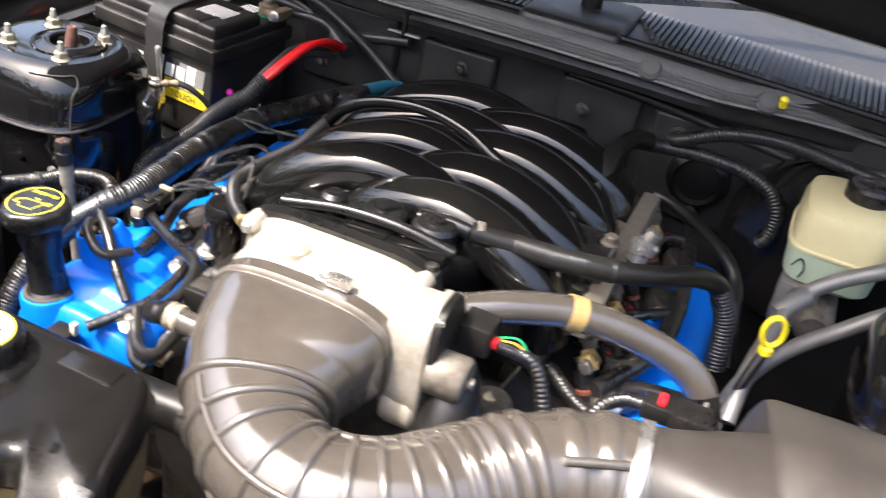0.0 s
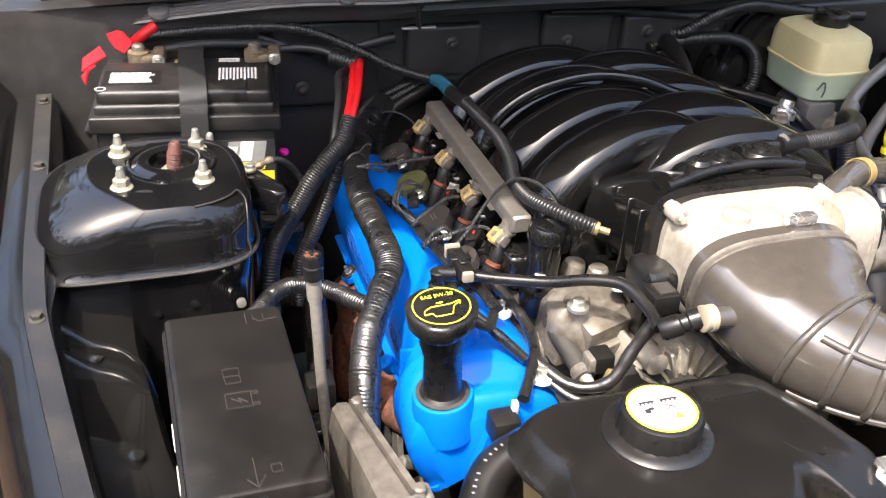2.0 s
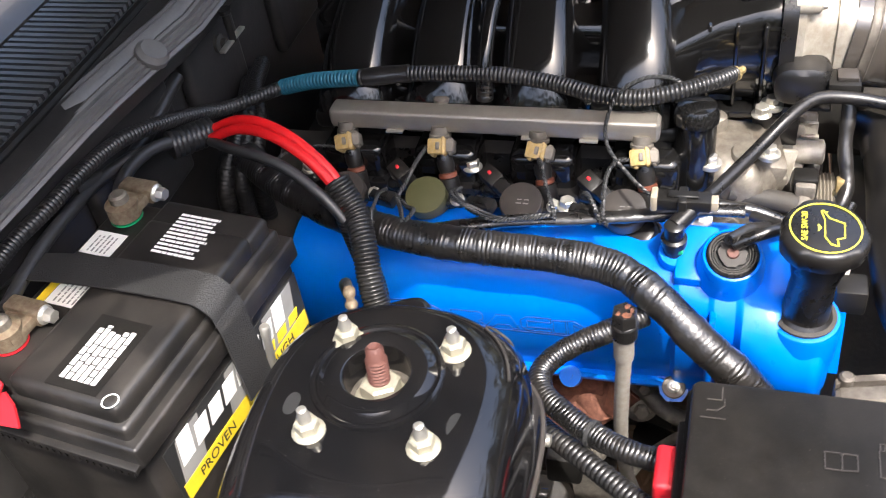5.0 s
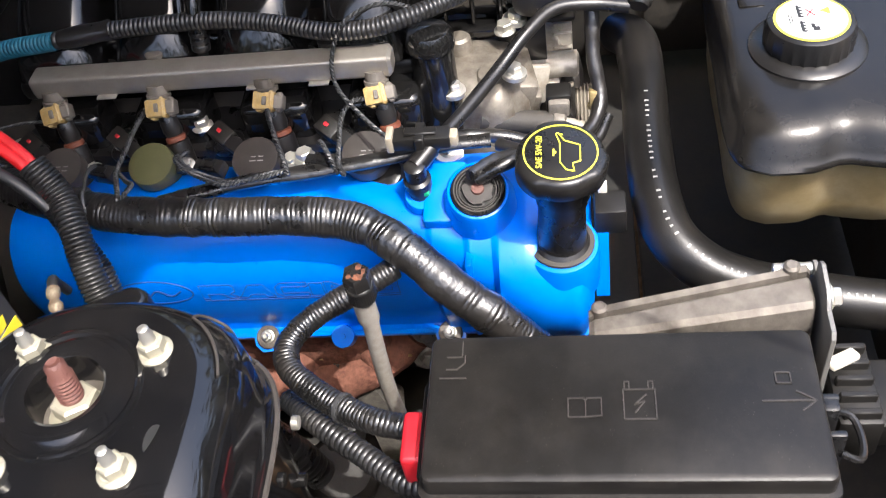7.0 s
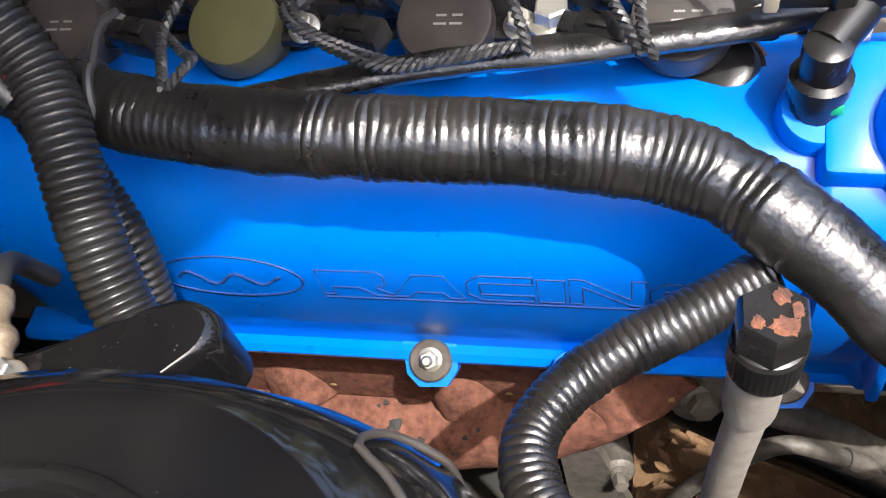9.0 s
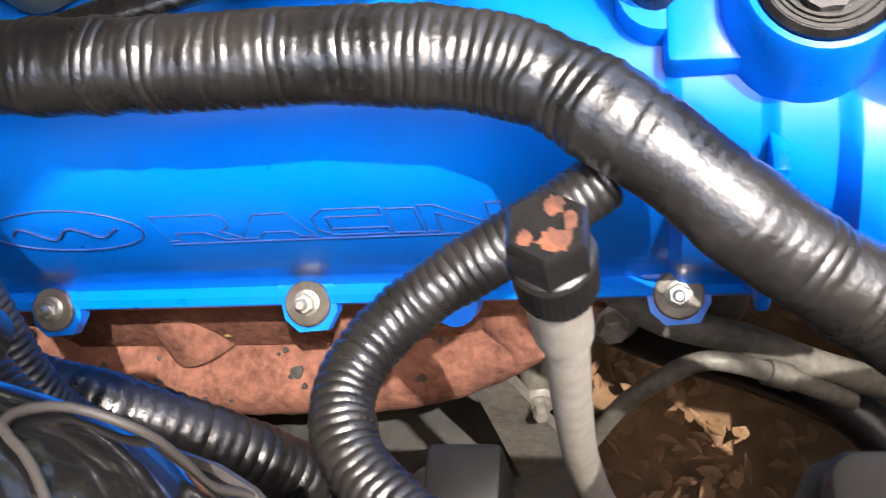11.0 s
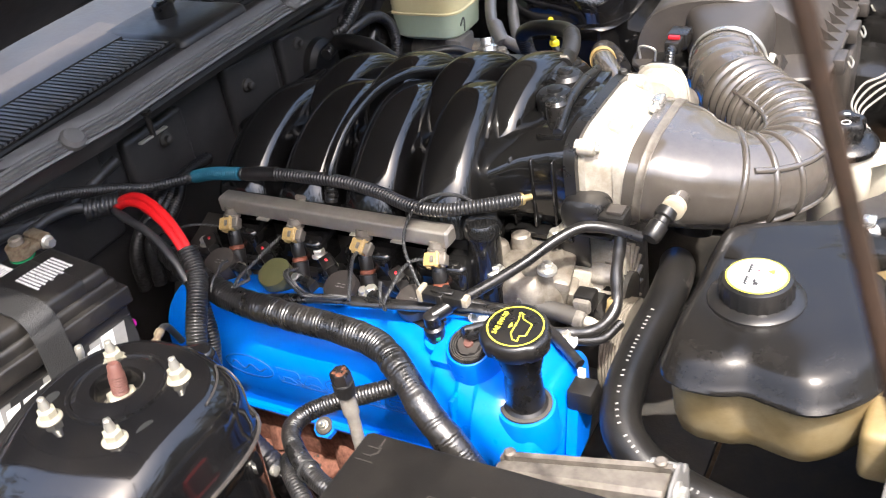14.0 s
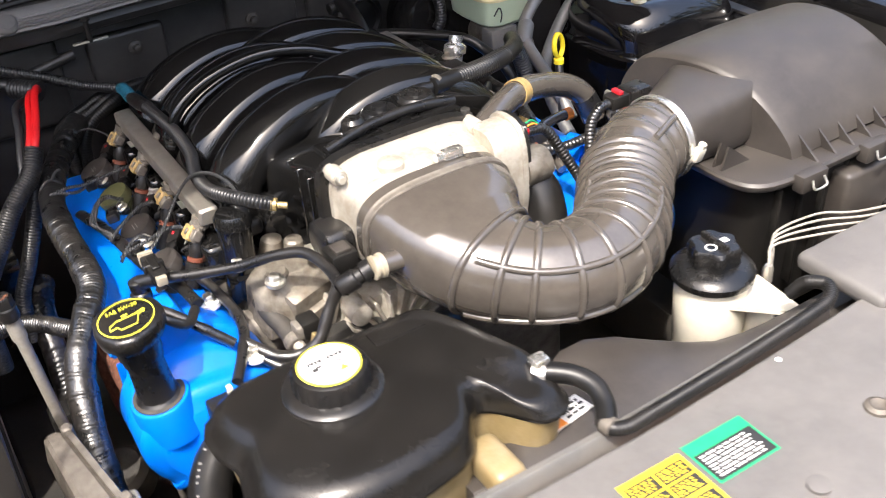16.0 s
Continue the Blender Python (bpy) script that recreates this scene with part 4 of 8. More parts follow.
def throttle_body():
    t = thing("throttle_body", (0, -0.31, 0.91), "pale cast aluminium throttle body with a side motor", "throttle body")
    rings = []
    for y, a, b, z in ((-0.287, 0.094, 0.063, 0.912), (-0.289, 0.096, 0.065, 0.912), (-0.2975, 0.096, 0.065, 0.912), (-0.2995, 0.094, 0.063, 0.912), (-0.302, 0.092, 0.060, 0.911), (-0.316, 0.089, 0.057, 0.910), (-0.326, 0.086, 0.0535, 0.909), (-0.327, 0.0885, 0.0555, 0.909), (-0.334, 0.0885, 0.0555, 0.909), (-0.345, 0.087, 0.052, 0.908)):
        rings.append([(-0.010 + x, y, z + w) for x, w in squircle(a, b, 44, 4.6)])
    part("body", loft(rings), M_throttle, t)
    part("dome", lathe([(0.030, -0.016), (0.027, -0.002), (0.020, 0.004), (0.008, 0.006)], 26, to((-0.012, -0.314, 0.964))), M_throttle, t)
    part("boss", lathe([(0.017, -0.01), (0.015, 0.004), (0.010, 0.007)], 18, to((-0.042, -0.318, 0.966))), M_throttle, t)
    for y, z in ((-0.340, 0.965), (-0.296, 0.966), (-0.288, 0.886), (-0.345, 0.866), (-0.32, 0.856)):
        part("cover_screw", hexnut(0.0042, 0.006, to((0.112, y, z), (1, 0, 0))), M_steel, t)
    part("housing_lip", loft([[(x, -0.320 + u, 0.912 + w) for u, w in squircle(0.0365, 0.0655, 28, 3.0)] for x in (0.103, 0.110)]), M_throttle, t)
    part("lower_lobe", lathe([(0.020, 0), (0.022, 0.006), (0.022, 0.03), (0.018, 0.034)], 22, to((0.076, -0.335, 0.862), (1, 0, 0))), M_throttle, t)
    for x, z in ((-0.098, 0.966), (0.076, 0.966), (-0.098, 0.858), (0.076, 0.858)):
        lug = part("lug", lathe([(0.0095, 0), (0.0095, 0.020), (0.008, 0.022)], 16, to((x, -0.287, z), (0, -1, 0))), M_throttle, t)
        part("bolt", hexnut(0.005, 0.006, to((x, -0.309, z), (0, -1, 0))), M_steel, lug)
    # gear housing and motor on the driver's side
    rings = [[(x, -0.322 + u, 0.912 + w) for u, w in squircle(a, b, 28, 3.2)] for x, a, b in ((0.070, 0.030, 0.058), (0.088, 0.033, 0.062), (0.108, 0.033, 0.062), (0.113, 0.029, 0.058))]
    part("gear_housing", loft(rings), M_throttle, t)
    part("gear_cover", loft([[(x, -0.318 + u, 0.912 + w) for u, w in squircle(a, b, 28, 3.2)] for x, a, b in ((0.111, 0.034, 0.064), (0.117, 0.034, 0.064), (0.120, 0.030, 0.060))]), M_matt, t, "dark gasket plate")
    part("motor", lathe([(0.022, 0), (0.022, 0.030), (0.019, 0.035), (0.006, 0.036), (0.006, 0.041)], 24, to((0.112, -0.336, 0.912), (1, 0, 0))), M_cast, t, "dull metal motor can")
    part("bolt", hexnut(0.006, 0.008, to((0.078, -0.281, 0.972))), M_dark, t)
    # side sensor with plug
    sn = part("side_sensor", loft([[(x, -0.300 + u, 0.893 + w) for u, w in squircle(a, b, 24, 3.0)] for x, a, b in ((-0.098, 0.026, 0.020), (-0.112, 0.028, 0.022), (-0.128, 0.026, 0.020), (-0.132, 0.02, 0.015))]), M_plastic, t, "black position sensor")
    part("plug", box(-0.138, -0.108, -0.352, -0.322, 0.882, 0.904, 0.003), M_matt, sn, "grey black wiring plug")
    part("plug_lock", box(-0.132, -0.114, -0.349, -0.33, 0.9035, 0.908, 0.001), M_grey, sn)
    pl = part("motor_plug", box(0.118, 0.150, -0.302, -0.268, 0.915, 0.945, 0.003), M_matt, t, "grey wiring plug with red tab")
    part("red_tab", box(0.149, 0.156, -0.296, -0.286, 0.926, 0.934, 0.001), M_redpl, pl)


HOSE = [(0.316, -0.352, 0.893), (0.282, -0.358, 0.892), (0.235, -0.382, 0.889), (0.190, -0.425, 0.884), (0.145, -0.470, 0.880), (0.092, -0.492, 0.878), (0.040, -0.482, 0.880), (0.006, -0.448, 0.886), (-0.008, -0.405, 0.897), (-0.010, -0.365, 0.908), (-0.010, -0.338, 0.912)]


def intake_hose():
    t = thing("intake_hose", (0.05, -0.45, 0.85), "grey black plastic intake hose with ribbed bellows bent in a U", "intake hose")
    path = smooth_path(HOSE, 0.0022)
    fr = frames(path, (0, 0, 1))
    n = len(path) - 1
    lengths = [0.0]
    for a, b in zip(path, path[1:]):
        lengths.append(lengths[-1] + (b - a).length)
    total = lengths[-1]
    ridges = [0.295, 0.335, 0.375, 0.415, 0.46, 0.51, 0.57, 0.63, 0.69, 0.742, 0.795]
    rings = []
    for i, (p, u, w) in enumerate(fr):
        f = lengths[i] / total
        g = max(0.0, min(1.0, (f - 0.66) / 0.34))
        g = g * g * (3 - 2 * g)
        a, b, pw = 0.051 + 0.040 * g, 0.051 + 0.004 * g, 2.0 + 1.2 * g
        add = 0.0
        for at, tall, half in ((0.036, 0.0030, 0.0085), (0.066, 0.0030, 0.0085), (0.103, 0.0052, 0.0060), (0.118, 0.0052, 0.0060), (0.133, 0.0052, 0.0060), (0.157, 0.0036, 0.0070)):
            off = abs(lengths[i] - at) / half
            if off < 1.0:
                add = tall * math.sqrt(1.0 - off * off)
        ring = []
        for k, (x, z) in enumerate(squircle(a + add, b + add, 56, pw)):
            ring.append(p + u * x + w * z)
        rings.append(ring)
    part("hose", loft(rings, False, False), M_hose, t, sharp=70)

    def shape(f):
        g = max(0.0, min(1.0, (f - 0.66) / 0.34))
        g = g * g * (3 - 2 * g)
        return 0.051 + 0.040 * g, 0.051 + 0.004 * g, 2.0 + 1.2 * g

    for r in ridges:
        i = min(range(n + 1), key=lambda q: abs(lengths[q] / total - r))
        p, u, w = fr[i]
        a, b, pw = shape(r)
        part("rib", tube([p + u * x + w * z for x, z in squircle(a - 0.0006, b - 0.0006, 40, pw)] + [p + u * (a - 0.0006)], 0.0044, 0.005, 10), M_hose, t)
    for ang, f0, f1 in ((2.48, 0.335, 0.798), (3.70, 0.46, 0.798), (0.75, 0.295, 0.60)):
        line = []
        for i in range(0, n + 1, 6):
            f = lengths[i] / total
            if f0 - 0.002 <= f <= f1:
                p, u, w = fr[i]
                a, b, pw = shape(f)
                c, e = math.cos(ang), math.sin(ang)
                q = (abs(c / a) ** pw + abs(e / b) ** pw) ** (-1 / pw)
                line.append(p + u * q * c + w * q * e)
        part("rib", tube(line, 0.0040, 0.008, 10), M_hose, t)

    def clamp_at(f0, a, b, pw, name="clamp"):
        i = int(f0 * n)
        p, u, w = fr[i]
        d = (path[min(n, i + 1)] - path[i - 1]).normalized()
        rs = []
        for o, k in ((-0.0050, 0.0), (-0.0050, 0.0018), (-0.0040, 0.0022), (-0.0030, 0.0016), (0.0030, 0.0016), (0.0040, 0.0022), (0.0050, 0.0018), (0.0050, 0.0)):
            rs.append([p + d * o + u * x + w * z for x, z in squircle(a + k, b + k, 48, pw)])
        c = part(name, loft(rs, False, False), M_dirtycast if f0 > 0.5 else M_chrome, t, "steel worm clamp")
        return c, p, u, w, d
    c, p, u, w, d = clamp_at(0.022, 0.0525, 0.0525, 2.0)
    q = V((0.322, -0.407, 0.888))
    part("clamp_screw", xf(join(box(-0.006, 0.006, -0.005, 0.005, -0.010, 0.010, 0.002), lathe([(0.005, 0.010), (0.005, 0.016)], 6)), to(q, (0.1, -0.3, 1))), M_white, c)
    c, p, u, w, d = clamp_at(0.965, 0.0895, 0.0545, 3.1)
    part("clamp_screw", xf(join(box(-0.012, 0.012, -0.006, 0.006, -0.005, 0.006, 0.002), lathe([(0.005, -0.020), (0.005, -0.010)], 8, Matrix.Rotation(radians(90), 4, "Y"))), to((0.018, -0.345, 0.971), (0, 0, 1))), M_chrome, c)
    # side nipple with white ring
    nip = part("nipple", join(lathe([(0.017, -0.03), (0.012, 0.0), (0.011, 0.03), (0.011, 0.042)], 20, to((-0.072, -0.400, 0.908), (-1, 0, 0.05)))), M_hose, t)
    part("collar", lathe([(0.0112, 0), (0.0132, 0.001), (0.0132, 0.005), (0.0116, 0.006), (0.0116, 0.009), (0.0130, 0.010), (0.0130, 0.0125), (0.0112, 0.0135)], 22, to((-0.104, -0.400, 0.9098), (-1, 0, 0.05))), M_beige, nip, "beige two-ring locking collar")
    i = min(range(n + 1), key=lambda q: abs(lengths[q] - 0.051))
    p, u, w = fr[i]
    d = (path[i + 1] - path[i - 1]).normalized()
    side = (w * 0.80 - u * 0.60).normalized()
    side = side if side.y < 0 else (w * 0.80 + u * 0.60).normalized()
    part("moulded_lug", tube([p + side * 0.0535 - d * 0.026, p + side * 0.0545, p + side * 0.0535 + d * 0.026], 0.0042, 0.006, 10), M_hose, t)


def airbox():
    t = thing("airbox", (0.5, -0.33, 0.78), "grey black plastic air filter box with a domed lid", "air filter box")

    def rr(x0, x1, y0, y1, z, tilt=0.0, n=40, pw=7.0):
        cx, cy, a, b = (x0 + x1) / 2, (y0 + y1) / 2, (x1 - x0) / 2, (y1 - y0) / 2
        return [(cx + x, cy + y, z + tilt * (cx + x - 0.5)) for x, y in squircle(a, b, n, pw)]
    part("lower_case", loft([rr(0.385, 0.665, -0.450, -0.215, 0.62), rr(0.375, 0.675, -0.458, -0.205, 0.70), rr(0.365, 0.682, -0.466, -0.20, 0.840)]), M_matt, t)
    for k in range(7):
        part("case_rib", box(0.40 + 0.04 * k, 0.406 + 0.04 * k, -0.470, -0.455, 0.68, 0.835, 0.002), M_matt, t)
    part("case_pocket", box(0.50, 0.62, -0.492, -0.455, 0.70, 0.828, 0.008, 3), M_grey, t)
    lid = part("lid", loft([rr(0.345, 0.700, -0.480, -0.185, 0.846), rr(0.342, 0.703, -0.483, -0.182, 0.851), rr(0.342, 0.703, -0.483, -0.182, 0.855), rr(0.345, 0.700, -0.480, -0.185, 0.858)]), M_grey, t, "flat lid flange")
    # domed top: arched from back to front, with a crisp edge above the neck
    arch = smooth_path([(0, -0.192, 0.856), (0, -0.200, 0.900), (0, -0.222, 0.932), (0, -0.265, 0.950), (0, -0.320, 0.954), (0, -0.370, 0.942), (0, -0.410, 0.916), (0, -0.442, 0.880), (0, -0.452, 0.857)], 0.008)
    rings = []
    for u in (0.0, 0.004, 0.012, 0.03, 0.2, 0.45, 0.7, 0.9, 0.97, 0.99, 1.0):
        ring = []
        for p in arch:
            left = 0.378 + 0.058 * max(0.0, min(1.0, (-p.y - 0.26) / 0.19)) ** 1.6
            lean = 0.16 * (p.z - 0.856)
            x = left + lean + (0.690 - lean * 0.7 - left - lean) * u
            e = 0.0055 * (1 - min(1.0, u / 0.03)) ** 2 + 0.03 * max(0.0, (u - 0.9) / 0.1) ** 2
            crown = 0.006 * math.sin(math.pi * u)
            ring.append((x, p.y, 0.856 + (p.z - 0.856 + crown) * (1 - e / 0.1)))
        rings.append(ring)
    dome = part("dome", loft(rings, True, True, False), M_grey, lid, "arched lid top", 28)
    # neck from the round outlet into the lid
    rings = []
    for f in [k / 10 for k in range(11)]:
        g = f * f * (3 - 2 * f)
        c = V((0.308, -0.351, 0.893)).lerp(V((0.440, -0.322, 0.897)), f)
        a, b = 0.0495 + 0.020 * g, 0.0495 - 0.002 * g
        rings.append([c + V((0.03 * 0, y, z)) + V((-0.15 * y * (1 - f) * 0, 0, 0)) for y, z in squircle(a, b, 40, 2.0 + 2.2 * g)])
    part("neck", loft(rings), M_grey, lid, sharp=60)
    for y in (-0.405, -0.418):
        part("gusset", loft([[(x, y + o, z) for x, z in ((0.352, 0.858), (0.40, 0.858), (0.362, 0.888))] for o in (0, 0.003)]), M_grey, lid)
    for k in range(7):
        x = 0.455 + 0.033 * k
        part("gusset", loft([[(x + o, y, z) for y, z in ((-0.474, 0.858), (-0.440, 0.858), (-0.442, 0.882))] for o in (0, 0.003)]), M_grey, lid)
    for x in (0.430, 0.545, 0.655):
        cl = part("clip", box(x - 0.022, x + 0.022, -0.495, -0.478, 0.838, 0.862, 0.003), M_grey, t)
        part("hook", tube([(x - 0.010, -0.498, 0.856), (x - 0.010, -0.503, 0.846), (x + 0.010, -0.503, 0.846), (x + 0.010, -0.498, 0.856)], 0.0016, 0.003, 6), M_steel, cl, "bright wire hook")
    # flow sensor with red lock by the neck
    sn = part("flow_sensor", box(0.318, 0.352, -0.292, -0.262, 0.905, 0.928, 0.003), M_plastic, t)
    part("plug", box(0.292, 0.320, -0.287, -0.266, 0.908, 0.925, 0.002), M_matt, sn)
    part("red_lock", box(0.304, 0.311, -0.2845, -0.268, 0.925, 0.930, 0.001), M_redpl, sn)
    part("flat_tab", box(0.340, 0.40, -0.300, -0.225, 0.86, 0.868, 0.003), M_matt, t)
    part("wire_clip", tube([(0.345, -0.235, 0.872), (0.345, -0.235, 0.890), (0.345, -0.212, 0.894), (0.345, -0.212, 0.875)], 0.002, 0.003, 6), M_steel, t)


# ---- fuel side ----
def fuel_rail(s, label):
    t = thing("fuel_rail", (s * 0.206, 0, 0.895), label, "fuel rail", "fuel rails")
    ya, yb = -0.173, 0.160
    body = loft([[(s * 0.206 + x, y, 0.8945 + z) for x, z in squircle(a, b, 28, 6.0)] for y, a, b in ((ya, 0.009, 0.008), (ya + 0.003, 0.0118, 0.0108), (yb - 0.003, 0.0118, 0.0108), (yb, 0.009, 0.008))])
    part("rail", body, M_rail, t, sharp=30)
    for k in range(4):
        y = -0.161 + 0.1 * k
        part("cup", lathe([(0.0095, 0), (0.0095, 0.008), (0.011, 0.0085), (0.011, 0.012), (0.008, 0.013), (0.008, 0.022)], 20, to((s * 0.213, y + 0.004, 0.890), (s * 0.35, 0, -1))), M_dirtycast, t)
    for y in (-0.107, -0.05, 0.09):
        part("tab", box(s * 0.211, s * 0.222, y - 0.009, y + 0.009, 0.8835, 0.8855, 0.0005), M_steel, t)
    for y in (-0.115, 0.045):
        part("cap_nut", lathe([(0.011, 0), (0.011, 0.006), (0.0095, 0.008), (0.0095, 0.018), (0.006, 0.020)], 18, to((s * 0.188, y, 0.890))), M_matt if y < 0 else M_dirtycast, t)


def injector(y, s, turn):
    t = thing("fuel_injector", (s * 0.225, y, 0.86), "black fuel injector with a cracked amber plug and orange seal", "fuel injector", "injectors along the fuel rails")
    ax = V((s * 0.45, -0.22, -1.0)).normalized()
    c = V((s * 0.219, y + 0.003, 0.872))
    part("body", lathe([(0.0075, -0.004), (0.0075, 0.006), (0.009, 0.010), (0.009, 0.024), (0.0075, 0.030)], 18, to(c, ax)), M_plastic, t)
    part("seal", lathe([(0.0075, 0), (0.0095, 0.001), (0.0095, 0.005), (0.0075, 0.006)], 18, to(c + ax * 0.030, ax)), M_sealring, t, "orange rubber seal")
    part("nozzle", lathe([(0.0105, 0), (0.0105, 0.03)], 18, to(c + ax * 0.036, ax)), M_plastic, t)
    m = to(c + V((s * 0.006, 0, 0)), (s * 0.7, 0, 0.7), (0, -1, 0)) @ pose(0.002, 0, 0.002, 0, 0, turn) @ Matrix.Scale(1.3, 4)
    pl = part("plug", join(box(-0.010, 0.005, -0.0062, 0.0062, -0.005, 0.006, 0.0015, 2, m), box(-0.008, -0.004, -0.0078, 0.0078, -0.004, 0.004, 0.001, 1, m), box(0.001, 0.004, -0.0072, 0.0072, -0.004, 0.0065, 0.001, 1, m)), M_tan, t, "amber plastic plug")
    part("terminal", join(box(0.004, 0.011, -0.005, 0.005, -0.004, 0.005, 0.001, 1, m), box(-0.003, 0.0, -0.003, 0.003, 0.005, 0.0075, 0.0005, 1, m), box(0.0055, 0.0095, -0.0068, 0.0068, -0.002, 0.003, 0.001, 1, m)), M_dirtycast, pl)


# ---- cam covers ----
def sstep(a, b, x):
    t = max(0.0, min(1.0, (x - a) / (b - a)))
    return t * t * (3 - 2 * t)


MAINP = [(0.222, 0.775), (0.228, 0.798), (0.244, 0.812), (0.268, 0.819), (0.290, 0.822), (0.310, 0.819), (0.327, 0.808), (0.3385, 0.790), (0.344, 0.767), (0.342, 0.740), (0.335, 0.708), (0.327, 0.688), (0.325, 0.672)]
FRONTP = [(0.205, 0.760), (0.212, 0.785), (0.232, 0.803), (0.262, 0.812), (0.296, 0.816), (0.327, 0.812), (0.350, 0.801), (0.365, 0.784), (0.373, 0.760), (0.372, 0.733), (0.363, 0.704), (0.353, 0.688), (0.351, 0.674)]


def cover_ring(s, y):
    if y < -0.30:
        y0, y = y, -0.30 + (y + 0.30) * 0.62
    else:
        y0 = y
        if y > 0.15:
            y = 0.15 + (y - 0.15) * 0.80
    w = 0.22 * sstep(-0.198, -0.204, y) + 0.26 * sstep(-0.230, -0.236, y) + 0.52 * sstep(-0.254, -0.261, y)
    drop = 0.020 * sstep(-0.285, -0.32, y0)
    pts = []
    fine = 6
    for i in range(len(MAINP)):
        a, b = V((*MAINP[i], 0)), V((*FRONTP[i], 0))
        pts.append(a.lerp(b, w) - V((0, drop * max(0, (MAINP[i][1] - 0.70) / 0.12), 0)))
    line = smooth_path(pts, 0.006)
    k = 44
    res = []
    for i in range(k + 1):
        f = i / k * (len(line) - 1)
        j = min(int(f), len(line) - 2)
        res.append(line[j].lerp(line[j + 1], f - j))
    e = max(sstep(0.183, 0.204, y0), sstep(-0.335, -0.362, y0))
    out = []
    for p in res:
        x, z = p.x, p.y
        x, z = x + (0.295 - x) * 0.28 * e * e, z + (0.72 - z) * 0.30 * e * e
        out.append((s * x, y, z))
    return out


def valve_cover(s, label, full):
    t = thing("valve_cover", (s * 0.3, -0.05, 0.76), label, "valve cover", "valve covers")
    ys = [0.204, 0.201, 0.196, 0.190] + [0.18 - 0.02 * k for k in range(19)] + [-0.190, -0.1975, -0.1985, -0.201, -0.2035, -0.2045, -0.215, -0.2295, -0.2305, -0.233, -0.2355, -0.2365, -0.245, -0.2535, -0.2545, -0.2575, -0.2605, -0.2615, -0.270, -0.28, -0.29, -0.30, -0.31, -0.32, -0.33, -0.338, -0.346, -0.353, -0.358, -0.361]
    part("body", loft([cover_ring(s, y) for y in ys], True, True), M_blue, t, sharp=42)
    # flange with lugs and bolts
    for y in (0.115, -0.025, -0.203, -0.320):
        xo = 0.334 if y > -0.25 else 0.343
        zo = 0.672 if y > -0.25 else 0.692
        d = V((s * 0.75, 0, 1)).normalized()
        plate = [(0.0, 0.030), (-0.013, 0.010), (-0.0145, -0.004), (-0.009, -0.0135), (0.006, -0.0145), (0.013, -0.008), (0.016, 0.008), (0.017, 0.030)]
        lug = part("lug", flatloop([(v, -u * s) for u, v in plate], 0.008, to((s * xo, y, zo), d, (s * -1.0, 0, 0.75)) @ pose(0, 0, -0.010)), M_blue, t)
        part("washer", lathe([(0.0115, -0.003), (0.0115, 0.001), (0.0105, 0.0018), (0.004, 0.0018)], 24, to((s * xo, y, zo), d)), M_dirtycast, lug, "dull round washer")
        part("bolt", join(hexnut(0.0052, 0.006, to((s * xo, y, zo + 0.001), d)), lathe([(0.0028, 0), (0.0028, 0.010), (0.002, 0.011)], 10, to((s * xo, y, zo + 0.001), d))), M_steel, lug)
    part("lug", join(lathe([(0.011, -0.014), (0.011, 0.002)], 20, to((s * 0.337, -0.100, 0.674), (s * 0.8, 0, 1))), lathe([(0.003, 0), (0.003, 0.004)], 10, to((s * 0.337, -0.100, 0.674), (s * 0.8, 0, 1)))), M_blue, t)
    part("flange", loft([[(s * x, y, z) for x, z in ((0.28, 0.675), (0.331, 0.675), (0.3335, 0.671), (0.331, 0.665), (0.28, 0.665))] for y in (0.215, -0.25)]), M_blue, t)
    for p in ((0.240, -0.214, 0.8135), (0.229, -0.313, 0.797)):
        part("washer", lathe([(0.013, -0.004), (0.013, 0.002), (0.009, 0.003)], 18, to((s * p[0], p[1], p[2]), (s * 0.1, 0, 1))), M_label, t)
        part("bolt", hexnut(0.0065, 0.009, to((s * p[0], p[1], p[2] + 0.002), (s * 0.1, 0, 1))), M_steel, t)
    # round boss with a sender, port boss, filler boss, raised ridge
    d = V((s * 0.42, -0.05, 1)).normalized()
    boss = part("sender_boss", lathe([(0.0310, -0.040), (0.0295, -0.012), (0.0272, -0.004), (0.0262, 0.003), (0.0250, 0.0055), (0.0232, 0.006), (0.0215, 0.002)], 36, to((s * 0.322, -0.247, 0.843), d)), M_blue, t)
    part("sender_rim", lathe([(0.0222, 0), (0.0222, 0.0065), (0.0205, 0.0085), (0.0185, 0.0085), (0.0165, 0.005), (0.006, 0.005)], 28, to((s * 0.322, -0.247, 0.843), d)), M_plastic, boss, "black round sensor in the boss")
    part("sender_plug", xf(loft([[(x * (1 + 0.3 * noise.noise(V((x * 260, y * 260, 3)))), y * (1 + 0.3 * noise.noise(V((y * 260, x * 260, 5)))), z) for x, y in squircle(0.0125, 0.0115, 26, 2.4)] for z in (0.005, 0.0085)]), to((s * 0.322, -0.247, 0.843), d)), M_grey, boss, "worn grey sensor face")
    part("sensor_pin", lathe([(0.0055, 0.008), (0.005, 0.011), (0.002, 0.0112)], 16, to((s * 0.322, -0.247, 0.843), d)), M_rustbolt, boss, "rusty red centre")
    for k in range(3):
        part("sensor_ring", ringloop(0.0145 + 0.0022 * k, 0.0155 + 0.0022 * k, 0.0012 + 0.0008 * k, to((s * 0.322, -0.247, 0.843), d) @ pose(0, 0, 0.006)), M_dark, boss)
